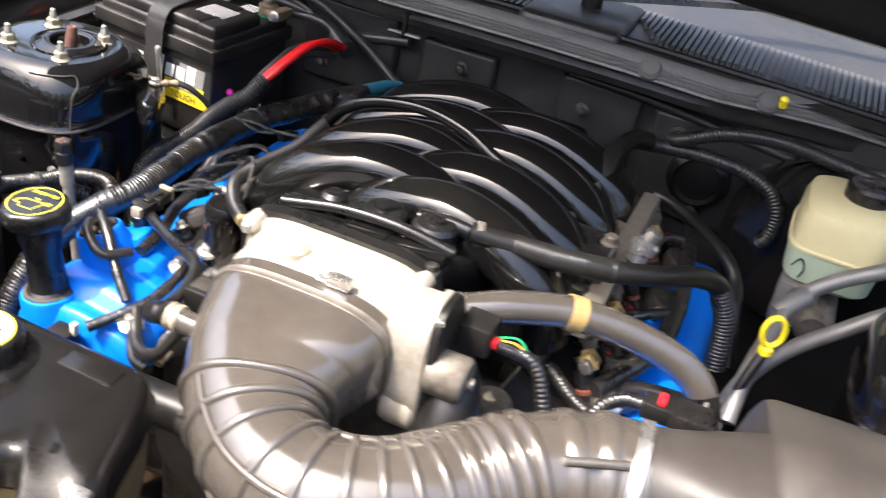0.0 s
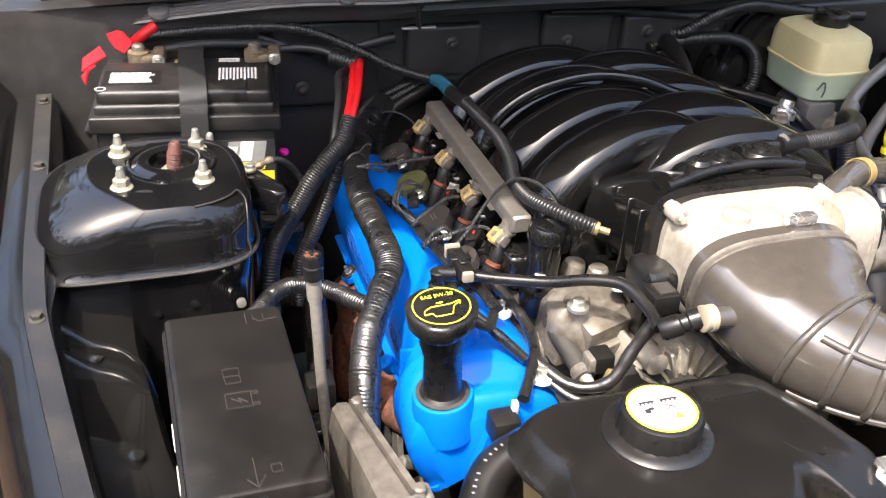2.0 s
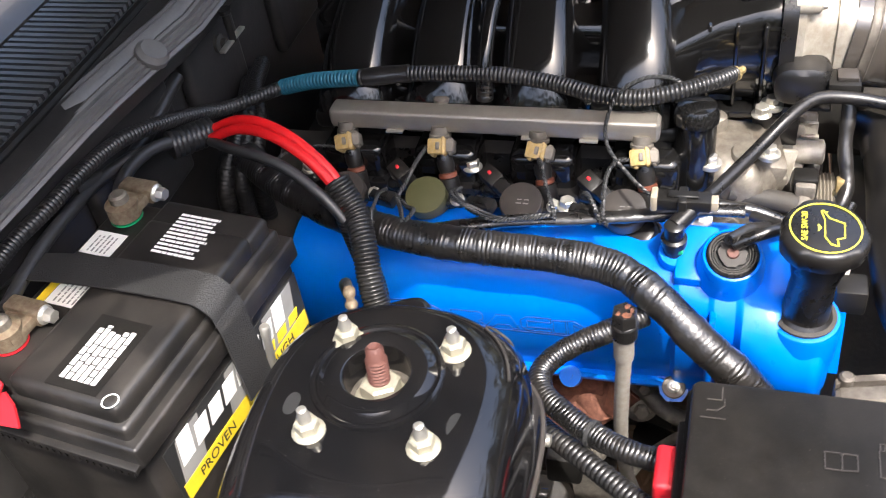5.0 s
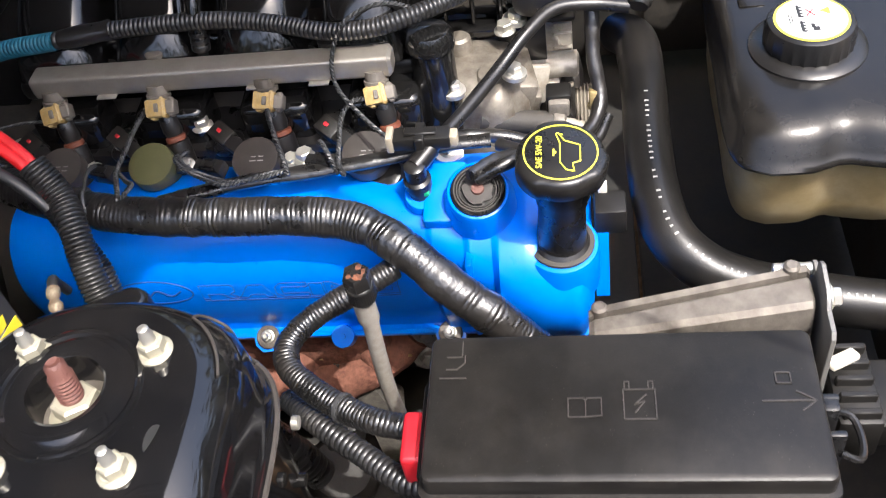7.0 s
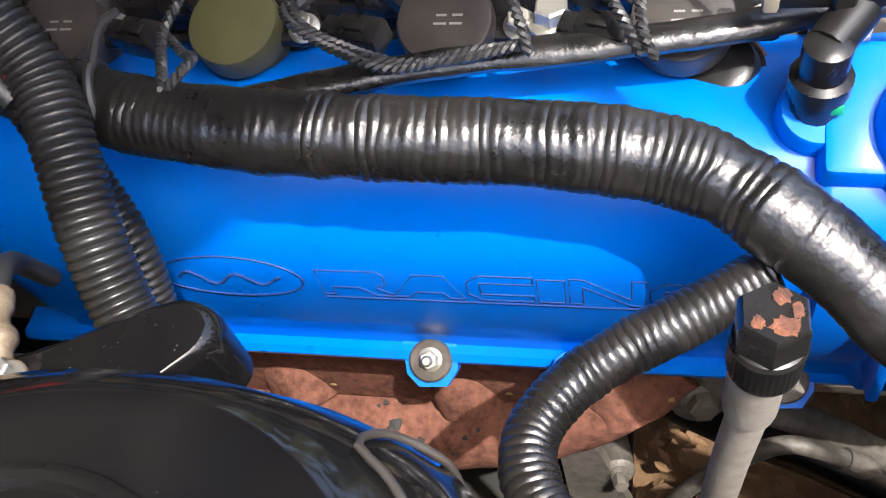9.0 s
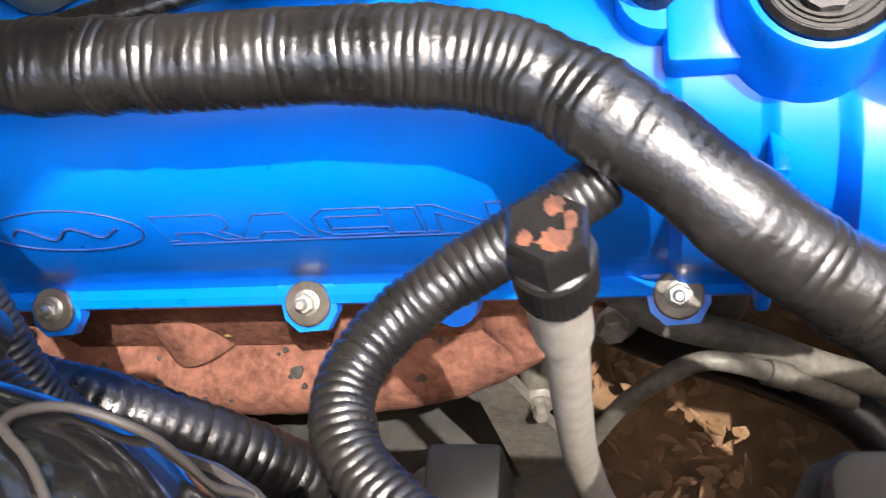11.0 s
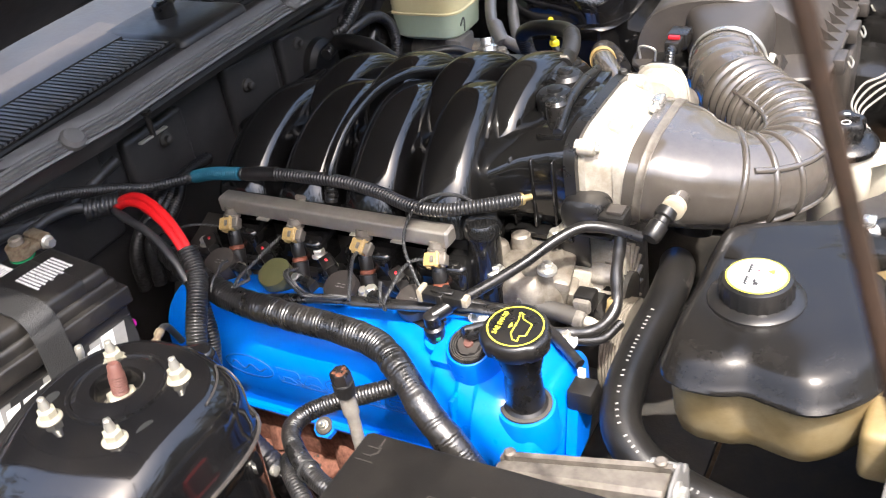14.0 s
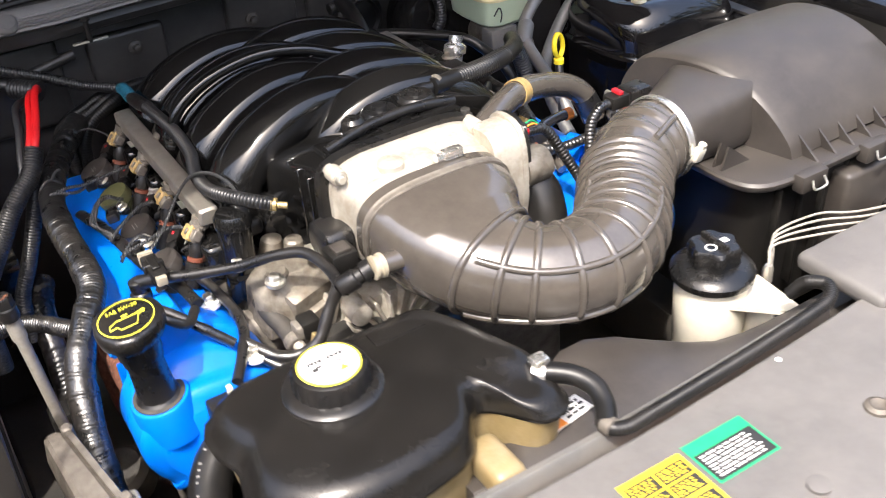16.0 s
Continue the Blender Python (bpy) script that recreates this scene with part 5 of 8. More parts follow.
    part("port_boss", lathe([(0.0165, -0.035), (0.0155, -0.002), (0.0145, 0.0)], 24, to((s * 0.308, -0.198, 0.832), d)), M_blue, t)
    part("step_plate", box(-0.026, 0.030, -0.020, 0.016, -0.030, -0.006, 0.004, 2, to((s * 0.312, -0.215, 0.838), d)), M_blue, t)
    part("face_rib", box(s * 0.340, s * 0.360, -0.238, -0.232, 0.70, 0.796, 0.002, 2), M_blue, t)
    part("filler_boss", lathe([(0.0330, -0.050), (0.0320, -0.006), (0.0305, -0.002), (0.027, -0.001)], 32, to((s * 0.337, -0.312, 0.797), (s * 0.12, -0.03, 1))), M_blue, t)
    part("well_rim", lathe([(0.022, -0.012), (0.022, 0.001), (0.020, 0.0015)], 26, to((s * 0.270, -0.162, 0.814), (s * 0.35, 0, 1))), M_rustbolt, t, "rusty rim of the plug well")
    part("plug_well", lathe([(0.020, -0.006), (0.020, 0.002), (0.018, 0.0025), (0.016, 0.010), (0.013, 0.012), (0.003, 0.012)], 26, to((s * 0.270, -0.162, 0.814), (s * 0.35, 0.2, 1))), M_plastic, t, "black plug in the well")
    for y in (-0.16, -0.06, 0.04, 0.13):
        part("scallop", lathe([(0.033, -0.03), (0.030, 0.0), (0.028, 0.004)], 24, to((s * 0.262, y + 0.0, 0.806))), M_blue, t)
    part("ear", loft([[(s * x, y, z) for x, z in ((0.318, 0.700), (0.279, 0.706), (0.262, 0.730), (0.268, 0.752), (0.300, 0.765))] for y in (-0.340, -0.352)]), M_blue, t)
    if full:
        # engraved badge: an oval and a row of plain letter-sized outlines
        # no groove is cut: thin bars carry its shade in their colour
        face = cover_ring(s, 0.0)

        def on_face(y, z):
            best = [q for q in zip(face, face[1:]) if abs(q[0][0]) > 0.315 and min(q[0][2], q[1][2]) <= z <= max(q[0][2], q[1][2])]
            (x0, _, z0), (x1, _, z1) = best[0]
            return V((x0 + (x1 - x0) * (z - z0) / (z1 - z0) + s * 0.0001, y, z))
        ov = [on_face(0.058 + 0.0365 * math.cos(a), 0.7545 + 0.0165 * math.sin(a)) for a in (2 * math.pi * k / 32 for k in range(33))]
        part("badge_outline", loopline(ov, 0.00055), M_blueline, t, "oval badge outline, dark blue for the engraved groove's shade")
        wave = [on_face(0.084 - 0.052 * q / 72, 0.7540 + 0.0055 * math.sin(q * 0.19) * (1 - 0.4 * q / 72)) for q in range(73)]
        part("badge_outline", loopline(wave, 0.0008), M_blueline, t, "flowing badge stroke, dark blue for the engraved groove's shade")
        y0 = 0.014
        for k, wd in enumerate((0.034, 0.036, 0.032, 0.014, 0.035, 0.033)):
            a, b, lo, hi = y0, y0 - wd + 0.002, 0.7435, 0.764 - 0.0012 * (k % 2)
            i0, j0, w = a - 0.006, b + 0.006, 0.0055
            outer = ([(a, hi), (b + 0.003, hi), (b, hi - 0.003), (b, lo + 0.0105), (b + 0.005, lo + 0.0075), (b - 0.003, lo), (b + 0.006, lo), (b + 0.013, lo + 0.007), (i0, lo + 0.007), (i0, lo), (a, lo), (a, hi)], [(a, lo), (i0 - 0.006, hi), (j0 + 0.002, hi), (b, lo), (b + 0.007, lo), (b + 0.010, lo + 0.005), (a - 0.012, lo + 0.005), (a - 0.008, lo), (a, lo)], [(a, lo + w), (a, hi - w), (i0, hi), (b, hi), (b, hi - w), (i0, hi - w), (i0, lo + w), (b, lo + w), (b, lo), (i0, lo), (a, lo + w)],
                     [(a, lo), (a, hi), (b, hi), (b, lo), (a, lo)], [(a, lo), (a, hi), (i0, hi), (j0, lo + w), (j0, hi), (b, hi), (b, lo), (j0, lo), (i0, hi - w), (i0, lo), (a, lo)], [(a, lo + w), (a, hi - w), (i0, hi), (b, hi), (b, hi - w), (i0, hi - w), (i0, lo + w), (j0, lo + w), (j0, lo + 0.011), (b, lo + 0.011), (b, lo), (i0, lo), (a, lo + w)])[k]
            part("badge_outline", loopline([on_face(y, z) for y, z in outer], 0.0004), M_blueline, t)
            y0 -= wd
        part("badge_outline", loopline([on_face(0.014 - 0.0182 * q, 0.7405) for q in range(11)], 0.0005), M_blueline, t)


def loopline(pts, r):
    """One thin bar bent from corner to corner."""
    path = []
    for a, b in zip(pts, pts[1:]):
        a, b = V(a), V(b)
        n = 3 if (b - a).length > 4 * r else 1
        path += [a.lerp(b, f) for f in ((0.0, 0.06, 0.94) if n == 3 else (0.0,))]
    path.append(V(pts[-1]))
    return loft([[p + (u * c + w * e) * r for c, e in ((1, 0), (0.31, 0.95), (-0.81, 0.59), (-0.81, -0.59), (0.31, -0.95))] for p, u, w in frames(path)])


def oil_filler():
    c = V((-0.3455, -0.316, 0.905))
    t = thing("oil_filler_cap", (-0.34, -0.31, 0.80), "black oil filler cap with yellow print on a tall neck", "oil cap")
    ax = V((-0.07, -0.05, 1)).normalized()
    part("neck", lathe([(0.0245, 0.0), (0.0245, 0.006), (0.0205, 0.010), (0.0185, 0.055), (0.0205, 0.060), (0.0205, 0.066), (0.0225, 0.070), (0.0225, 0.095)], 28, to((-0.337, -0.312, 0.792), ax)), M_plastic, t, "black filler neck")
    part("neck_ring", lathe([(0.0245, -0.003), (0.0275, 0.0), (0.0275, 0.002), (0.0245, 0.003)], 28, to((-0.337, -0.312, 0.796), ax)), M_dark, t)
    m = to(c, ax, (1, 0, 0))

    def lobes(a, i):
        return 1.0 + 0.075 * sstep(0.2, 0.55, math.cos(3 * a - 0.5)) * (1.0 if i < 7 else 0.4)
    cap = part("cap", lathe([(0.022, -0.022), (0.030, -0.022), (0.0325, -0.019), (0.0338, -0.010), (0.0338, -0.006), (0.0330, -0.003), (0.0312, -0.0008), (0.029, 0.0), (0.004, 0.0)], 60, m, wob=lobes), M_plastic, t)
    part("printed_ring", ringloop(0.0268, 0.0280, 0.0004, m @ pose(0, 0, 0.0002)), M_capyellow, cap, "yellow printed ring")
    part("lettering", lettering("SAE 5W-20", 0.0068, m @ pose(0, 0.0158, 0.0004)), M_capyellow, cap, "yellow printed letters")
    can = [(-0.008, -0.010), (0.006, -0.010), (0.010, 0.0), (0.017, 0.004), (0.016, 0.0055), (0.008, 0.003), (-0.009, 0.003), (-0.0155, -0.001), (-0.0165, -0.006), (-0.010, -0.005), (-0.008, -0.010)]
    part("can_symbol", loopline([m @ V((x * 1.15, y * 1.15 - 0.003, 0.0003)) for x, y in can], 0.0006), M_capyellow, cap, "yellow printed oil can")
    part("can_symbol", join(box(-0.004, 0.003, 0.0045, 0.0058, 0, 0.0005, 0, 1, m), box(-0.0015, 0.0005, 0.003, 0.0045, 0, 0.0005, 0, 1, m), box(0.0175, 0.0185, -0.002, 0.001, 0, 0.0005, 0, 1, m)), M_capyellow, cap)


def ignition_coil(y, s, olive):
    t = thing("ignition_coil", (s * 0.262, y, 0.82), "round black ignition coil top bolted in the valve cover" if not olive else "round ignition coil top with a faded olive cap", "ignition coil", "ignition coils along the covers")
    ax = V((s * 0.42, 0, 1)).normalized()
    m = to((s * 0.264, y, 0.836), ax)
    part("top", lathe([(0.0165, -0.035), (0.0165, -0.008), (0.0215, -0.004), (0.0215, 0.007), (0.0205, 0.0092), (0.0195, 0.0095), (0.003, 0.0095)], 32, m), M_olive if olive else M_grey, t)
    mr = m @ Matrix.Rotation(radians(s * 40), 4, "Z")
    part("socket", box(-0.0075, 0.0075, 0.018, 0.040, -0.010, 0.004, 0.003, 2, mr), M_plastic, t)
    part("ear", box(-0.0065, 0.0065, -0.040, -0.018, -0.006, 0.002, 0.004, 2, m), M_plastic, t)
    part("bolt", hexnut(0.0055, 0.008, m @ pose(0, -0.032, 0.002)), M_steel, t)
    if not olive:
        part("print", join(*[box(-0.0030 + 0.0040 * i, -0.0020 + 0.0040 * i, -0.008 + 0.007 * j, -0.0025 + 0.007 * j - 0.001 * i, 0.0095, 0.0097, 0, 1, m) for i in range(2) for j in range(2)]), M_greyink, t, "small bars of print")
    plug = part("plug", box(-0.0085, 0.0085, 0.036, 0.058, -0.010, 0.005, 0.002, 2, mr), M_matt, t)
    part("lock", box(-0.0018, 0.0018, 0.046, 0.051, 0.005, 0.0065, 0.001, 1, mr), M_redpl, plug, "red lock tab")


intake_manifold()
vacuum_tube()
throttle_body()
intake_hose()
airbox()
fuel_rail(-1, "brushed steel fuel rail with square section")
fuel_rail(1, "brushed steel fuel rail on the far side")
for k in range(4):
    injector(-0.161 + 0.1 * k, -1, (10, -8, 4, 14)[k])
    injector(-0.190 + 0.1 * k, 1, 0)
    ignition_coil((-0.146, -0.047, 0.050, 0.137)[k], -1, k == 2)
    ignition_coil(-0.17 + 0.1 * k, 1, False)
valve_cover(-1, "blue painted valve cover with an engraved badge", True)
valve_cover(1, "blue painted valve cover under hoses", False)
oil_filler()

# ---- passenger side: battery, fuse box, module, tank ----
def battery():
    x0, x1, y0, y1 = -0.656, -0.424, 0.114, 0.288
    t = thing("battery", ((x0 + x1) / 2, (y0 + y1) / 2, 0.775), "black car battery with yellow and white labels under a woven strap", "car battery")
    part("case", box(x0 + 0.006, x1 - 0.006, y0 + 0.004, y1 - 0.004, 0.775, 0.905, 0.004, 3), M_batt, t)
    lid = part("lid", join(box(x0, x1, y0 - 0.002, y1 + 0.002, 0.900, 0.922, 0.003, 3), box(x0 + 0.006, x1 - 0.006, y0 + 0.006, y1 - 0.004, 0.918, 0.935, 0.005, 3)), M_batt, t)
    part("raised_top", box(x0 + 0.010, x1 - 0.036, y0 + 0.010, y1 - 0.062, 0.930, 0.952, 0.007, 3), M_batt, lid)
    part("raised_top", box(x1 - 0.044, x1 - 0.010, y0 + 0.010, y1 - 0.062, 0.930, 0.9505, 0.006, 3), M_batt, lid)
    for k in range(26):
        part("rim_tooth", box(x0 - 0.004, x0 + 0.001, y0 + 0.006 + 0.0063 * k, y0 + 0.010 + 0.0063 * k, 0.893, 0.901, 0, 1), M_batt, lid)
    part("carry_lip", box(x0 - 0.006, x0 + 0.002, y0, y1, 0.901, 0.906, 0.001), M_batt, lid)
    # terminals
    for x, c, col, lab in ((-0.605, M_redpl, "red", "corroded positive clamp on a red washer"), (-0.452, M_green, "green", "brass negative clamp on a green washer")):
        ring = part("washer", lathe([(0.0145, 0), (0.0145, 0.0015), (0.009, 0.0015)], 20, to((x, 0.262, 0.936))), c, t, col + " felt washer")
        cl = part("terminal_clamp", join(lathe([(0.0145, 0), (0.0145, 0.014), (0.010, 0.016)], 22, to((x, 0.262, 0.939))), box(x - 0.008, x + 0.030, 0.248, 0.276, 0.940, 0.9505, 0.003), box(x + 0.018, x + 0.034, 0.244, 0.280, 0.938, 0.954, 0.003)), M_corroded, t, lab)
        part("post", lathe([(0.0088, 0.010), (0.0082, 0.022), (0.006, 0.024)], 18, to((x, 0.262, 0.939))), M_cast, cl)
        part("clamp_bolt", hexnut(0.006, 0.010, to((x + 0.026, 0.245, 0.946), (0, -1, 0))), M_steel, cl)
    # labels on the top
    rng = random.Random(11)
    up = 0.9525
    part("caution_print", bars(0.042, 0.050, 11, to((-0.475, 0.176, up), (0, 0, 1), (0, -1, 0)), rng, 0.0003, 0.55, 0.18), M_label, lid, "white printed caution text")
    part("caution_print", bars(0.056, 0.034, 6, to((-0.604, 0.168, up), (0, 0, 1), (1, 0, 0)), rng, 0.0003, 0.72, 0.22), M_label, lid, "worn white printed text")
    part("recess", box(-0.640, -0.570, 0.145, 0.192, 0.9515, 0.9523, 0.0), M_matt, lid)
    for x, y, w, h in ((-0.487, 0.262, 0.028, 0.032), (-0.545, 0.250, 0.030, 0.034)):
        lb = part("paper_label", box(x - w / 2, x + w / 2, y - h / 2, y + h / 2, 0.9352, 0.9358, 0), M_label, lid, "white paper label")
        part("print", bars(w * 0.8, h * 0.7, 5, to((x, y, 0.9358)), rng, 0.0002, 0.35), M_greyink, lb)
    part("label_edge", box(-0.560, -0.530, 0.2675, 0.2755, 0.9358, 0.9362, 0), M_yellow, lid, "yellow label edge")
    part("seal_mark", ringloop(0.0055, 0.0065, 0.0004, to((-0.640, 0.132, 0.9522))), M_label, lid)
    # front face label: grey field, white word as a plain bar shape, yellow stripe
    yf = y0 + 0.0036
    fl = part("front_label", box(x0 + 0.022, x1 - 0.008, yf - 0.0006, yf, 0.822, 0.886, 0), M_ink, t, "black printed front label")
    for k, (a, b) in enumerate(((-0.630, -0.600), (-0.560, -0.535), (-0.500, -0.452))):
        part("grey_field", loft([[(x, y, z) for x, z in ((a, 0.826), (b, 0.826), (b + 0.010, 0.884), (a + 0.010, 0.884))] for y in (yf - 0.0009, yf - 0.0005)]), M_greyink, fl)
    for k in range(8):
        a = -0.622 + 0.0205 * k
        h = (0.886, 0.877, 0.877, 0.877, 0.886, 0.877, 0.877, 0.884)[k]
        part("white_bar", loft([[(x, y, z) for x, z in ((a, 0.857), (a + 0.016, 0.857), (a + 0.020, h), (a + 0.004, h))] for y in (yf - 0.0014, yf - 0.0008)]), M_label, fl, "white letter-sized bar")
    for k in range(4):
        a = -0.520 + 0.020 * k
        part("yellow_bar", loft([[(x, y, z) for x, z in ((a, 0.8445), (a + 0.014, 0.8445), (a + 0.0165, 0.8545), (a + 0.0025, 0.8545))] for y in (yf - 0.0014, yf - 0.0008)]), M_yellow, fl, "yellow letter-sized bar")
    part("yellow_stripe", box(x0 + 0.026, x1 - 0.010, yf - 0.0012, yf - 0.0004, 0.824, 0.8415, 0), M_yellow, fl, "yellow stripe")
    part("stripe_print", lettering("PROVEN", 0.0135, to((-0.585, yf - 0.0013, 0.8325), (0, -1, 0), (1, 0, 0))), M_ink, fl, "black printed word")
    part("stripe_print", lettering("TOUGH", 0.0135, to((-0.483, yf - 0.0013, 0.8325), (0, -1, 0), (1, 0, 0))), M_ink, fl, "black printed word")
    # strap with hold-down bolt
    st = thing("battery_strap", (-0.53, 0.13, 0.955), "woven black strap across the battery", "strap")
    path = smooth_path([(-0.540, 0.330, 0.925), (-0.538, 0.290, 0.948), (-0.535, 0.220, 0.9575), (-0.530, 0.140, 0.9575), (-0.529, 0.118, 0.952), (-0.529, 0.108, 0.935), (-0.530, 0.105, 0.90), (-0.533, 0.100, 0.855)], 0.006)
    part("webbing", loft([[p + V((a, 0, 0)) + w * b for a, b in ((-0.0165, -0.0008), (0.0165, -0.0008), (0.0165, 0.0008), (-0.0165, 0.0008))] for p, u, w in frames(path, (0, 0.3, 1))]), M_strap, st, sharp=60)
    part("hold_bolt", lathe([(0.0035, -0.06), (0.0035, 0.0), (0.0045, 0.001), (0.0045, 0.010), (0.003, 0.012)], 12, to((-0.512, 0.096, 0.895), (0.02, -0.1, 1))), M_steel, st, "steel hold-down rod")
    turn = Matrix.Translation((x1, y0, 0)) @ Matrix.Rotation(radians(-7.5), 4, "Z") @ Matrix.Translation((-x1, -y0, 0))
    for o in (t, st):
        o.matrix_basis = turn @ Matrix.Translation(o.location)
    tr = thing("battery_tray", (-0.54, 0.2, 0.76), "black painted metal battery tray", "battery tray", kind="structure")
    part("tray", box(-0.72, -0.40, 0.095, 0.33, 0.755, 0.773, 0.004), M_wall, tr)
    part("skirt", box(-0.715, -0.40, 0.10, 0.115, 0.55, 0.757, 0.004), M_wall, tr)


def rounded(a, b, r, n=6):
    """A rectangle with round corners."""
    out = []
    for sx, sy, q in ((1, 1, 0), (-1, 1, 1), (-1, -1, 2), (1, -1, 3)):
        for k in range(n):
            t = math.pi / 2 * (q + k / (n - 1))
            out.append((sx * (a - r) + r * math.cos(t), sy * (b - r) + r * math.sin(t)))
    return out


def fuse_box():
    x0, x1, y0, y1 = -0.598, -0.483, -0.476, -0.223
    t = thing("fuse_box", ((x0 + x1) / 2, (y0 + y1) / 2, 0.74), "dusty black plastic fuse box with moulded symbols", "fuse box")
    rings = []
    for z, o, r in ((0.826, 0.001, 8), (0.834, 0.001, 8), (0.8345, -0.0015, 8), (0.852, -0.001, 8), (0.8525, 0.002, 8), (0.8645, 0.002, 8), (0.8668, 0.0030, 7), (0.868, 0.0050, 7)):
        rings.append([((x0 + x1) / 2 + x, (y0 + y1) / 2 + y, z) for x, y in rounded((x1 - x0) / 2 - o, (y1 - y0) / 2 - o, 0.006)])
    lid = part("lid", loft(rings), M_fuse, t, sharp=30)
    part("base", box(x0 + 0.003, x1 - 0.003, y0 + 0.003, y1 - 0.003, 0.70, 0.828, 0.004), M_fuse, t)
    part("hinge", box(x0 + 0.02, x1 - 0.02, y1 - 0.004, y1 + 0.006, 0.82, 0.84, 0.003), M_matt, lid)
    la = part("latch", join(box(-0.556, -0.524, -0.486, -0.474, 0.80, 0.812, 0.002), box(-0.556, -0.551, -0.488, -0.474, 0.80, 0.85, 0.0015), box(-0.529, -0.524, -0.488, -0.474, 0.80, 0.85, 0.0015), box(-0.545, -0.535, -0.484, -0.472, 0.81, 0.862, 0.002)), M_plastic, t)
    part("latch_wire", tube([(-0.556, -0.486, 0.83), (-0.556, -0.50, 0.822), (-0.540, -0.504, 0.82), (-0.524, -0.50, 0.822), (-0.524, -0.486, 0.83)], 0.0025, 0.004, 8), M_plastic, la)
    # moulded symbols, thin raised lines
    z = 0.8685

    def lines(*runs):
        out = None
        for run in runs:
            for (a, b), (c, d) in zip(run, run[1:]):
                p, q = V((a, b, 0)), V((c, d, 0))
                dv = (q - p).normalized() * 0.0004
                nv = V((-dv.y, dv.x, 0))
                bm = loft([[p - dv + nv + V((0, 0, zz)), p - dv - nv + V((0, 0, zz)), q + dv - nv + V((0, 0, zz)), q + dv + nv + V((0, 0, zz))] for zz in (z - 0.001, z + 0.0003)])
                out = join(out, bm) if out else bm
        return out
    cx, cy = -0.541, -0.362
    part("fuse_symbol", lines([(cx - 0.012, cy + 0.010), (cx + 0.010, cy + 0.010), (cx + 0.010, cy - 0.010), (cx - 0.012, cy - 0.010), (cx - 0.012, cy + 0.010)], [(cx + 0.010, cy + 0.006), (cx + 0.016, cy + 0.006), (cx + 0.016, cy + 0.009), (cx + 0.010, cy + 0.009)], [(cx + 0.010, cy - 0.006), (cx + 0.016, cy - 0.006), (cx + 0.016, cy - 0.009), (cx + 0.010, cy - 0.009)],
                              [(cx + 0.006, cy - 0.004), (cx - 0.001, cy + 0.003), (cx + 0.001, cy - 0.003), (cx - 0.007, cy + 0.003)]), M_grey, lid, "moulded relay symbol")
    cy2 = cy + 0.034
    part("book_symbol", lines([(cx - 0.010, cy2 + 0.011), (cx + 0.004, cy2 + 0.011), (cx + 0.004, cy2 + 0.001), (cx + 0.002, cy2), (cx + 0.004, cy2 - 0.001), (cx + 0.004, cy2 - 0.010), (cx - 0.009, cy2 - 0.010), (cx - 0.010, cy2), (cx - 0.010, cy2 + 0.011)], [(cx + 0.002, cy2), (cx - 0.010, cy2)]), M_grey, lid, "moulded book symbol")
    part("arrow_symbol", lines([(-0.541, -0.437), (-0.541, -0.468)], [(-0.534, -0.458), (-0.541, -0.469), (-0.548, -0.460)], [(-0.528, -0.447), (-0.520, -0.447), (-0.520, -0.456), (-0.528, -0.456), (-0.528, -0.447)]), M_grey, lid, "moulded arrow symbol")
    part("corner_symbol", lines([(-0.503, -0.237), (-0.503, -0.247), (-0.491, -0.247)], [(-0.513, -0.237), (-0.513, -0.244), (-0.508, -0.249), (-0.502, -0.249)], [(-0.520, -0.233), (-0.520, -0.250)]), M_grey, lid, "moulded corner mark")
    for ya, yb in ((-0.379, -0.350), (-0.432, -0.404)):
        part("side_label", box(x0 - 0.0022, x0 + 0.0005, ya, yb, 0.8365, 0.8430, 0), M_label, lid, "small white label")
    rc = thing("red_cable_boot", (-0.542, -0.212, 0.81), "red plastic cover at the end of the fuse box", "cable boot")
    part("boot", box(-0.562, -0.522, -0.222, -0.203, 0.795, 0.834, 0.004, 3), M_redpl, rc)
    # plugs on its front end
    pl = thing("wiring_plug", (-0.50, -0.50, 0.80), "black wiring plug block beside the fuse box", "wiring plug")
    part("plug", join(box(-0.505, -0.435, -0.535, -0.503, 0.735, 0.780, 0.004), box(-0.500, -0.440, -0.556, -0.530, 0.740, 0.768, 0.004)), M_matt, pl)
    for k in range(5):
        part("fin", box(-0.501 + 0.014 * k, -0.496 + 0.014 * k, -0.532, -0.506, 0.776, 0.788, 0.001, 1), M_matt, pl)
    part("lever", xf(box(-0.005, 0.005, -0.014, 0.014, -0.003, 0.003, 0.002), pose(-0.458, -0.512, 0.792, 15, 0, 35)), M_white, pl, "off-white lever")


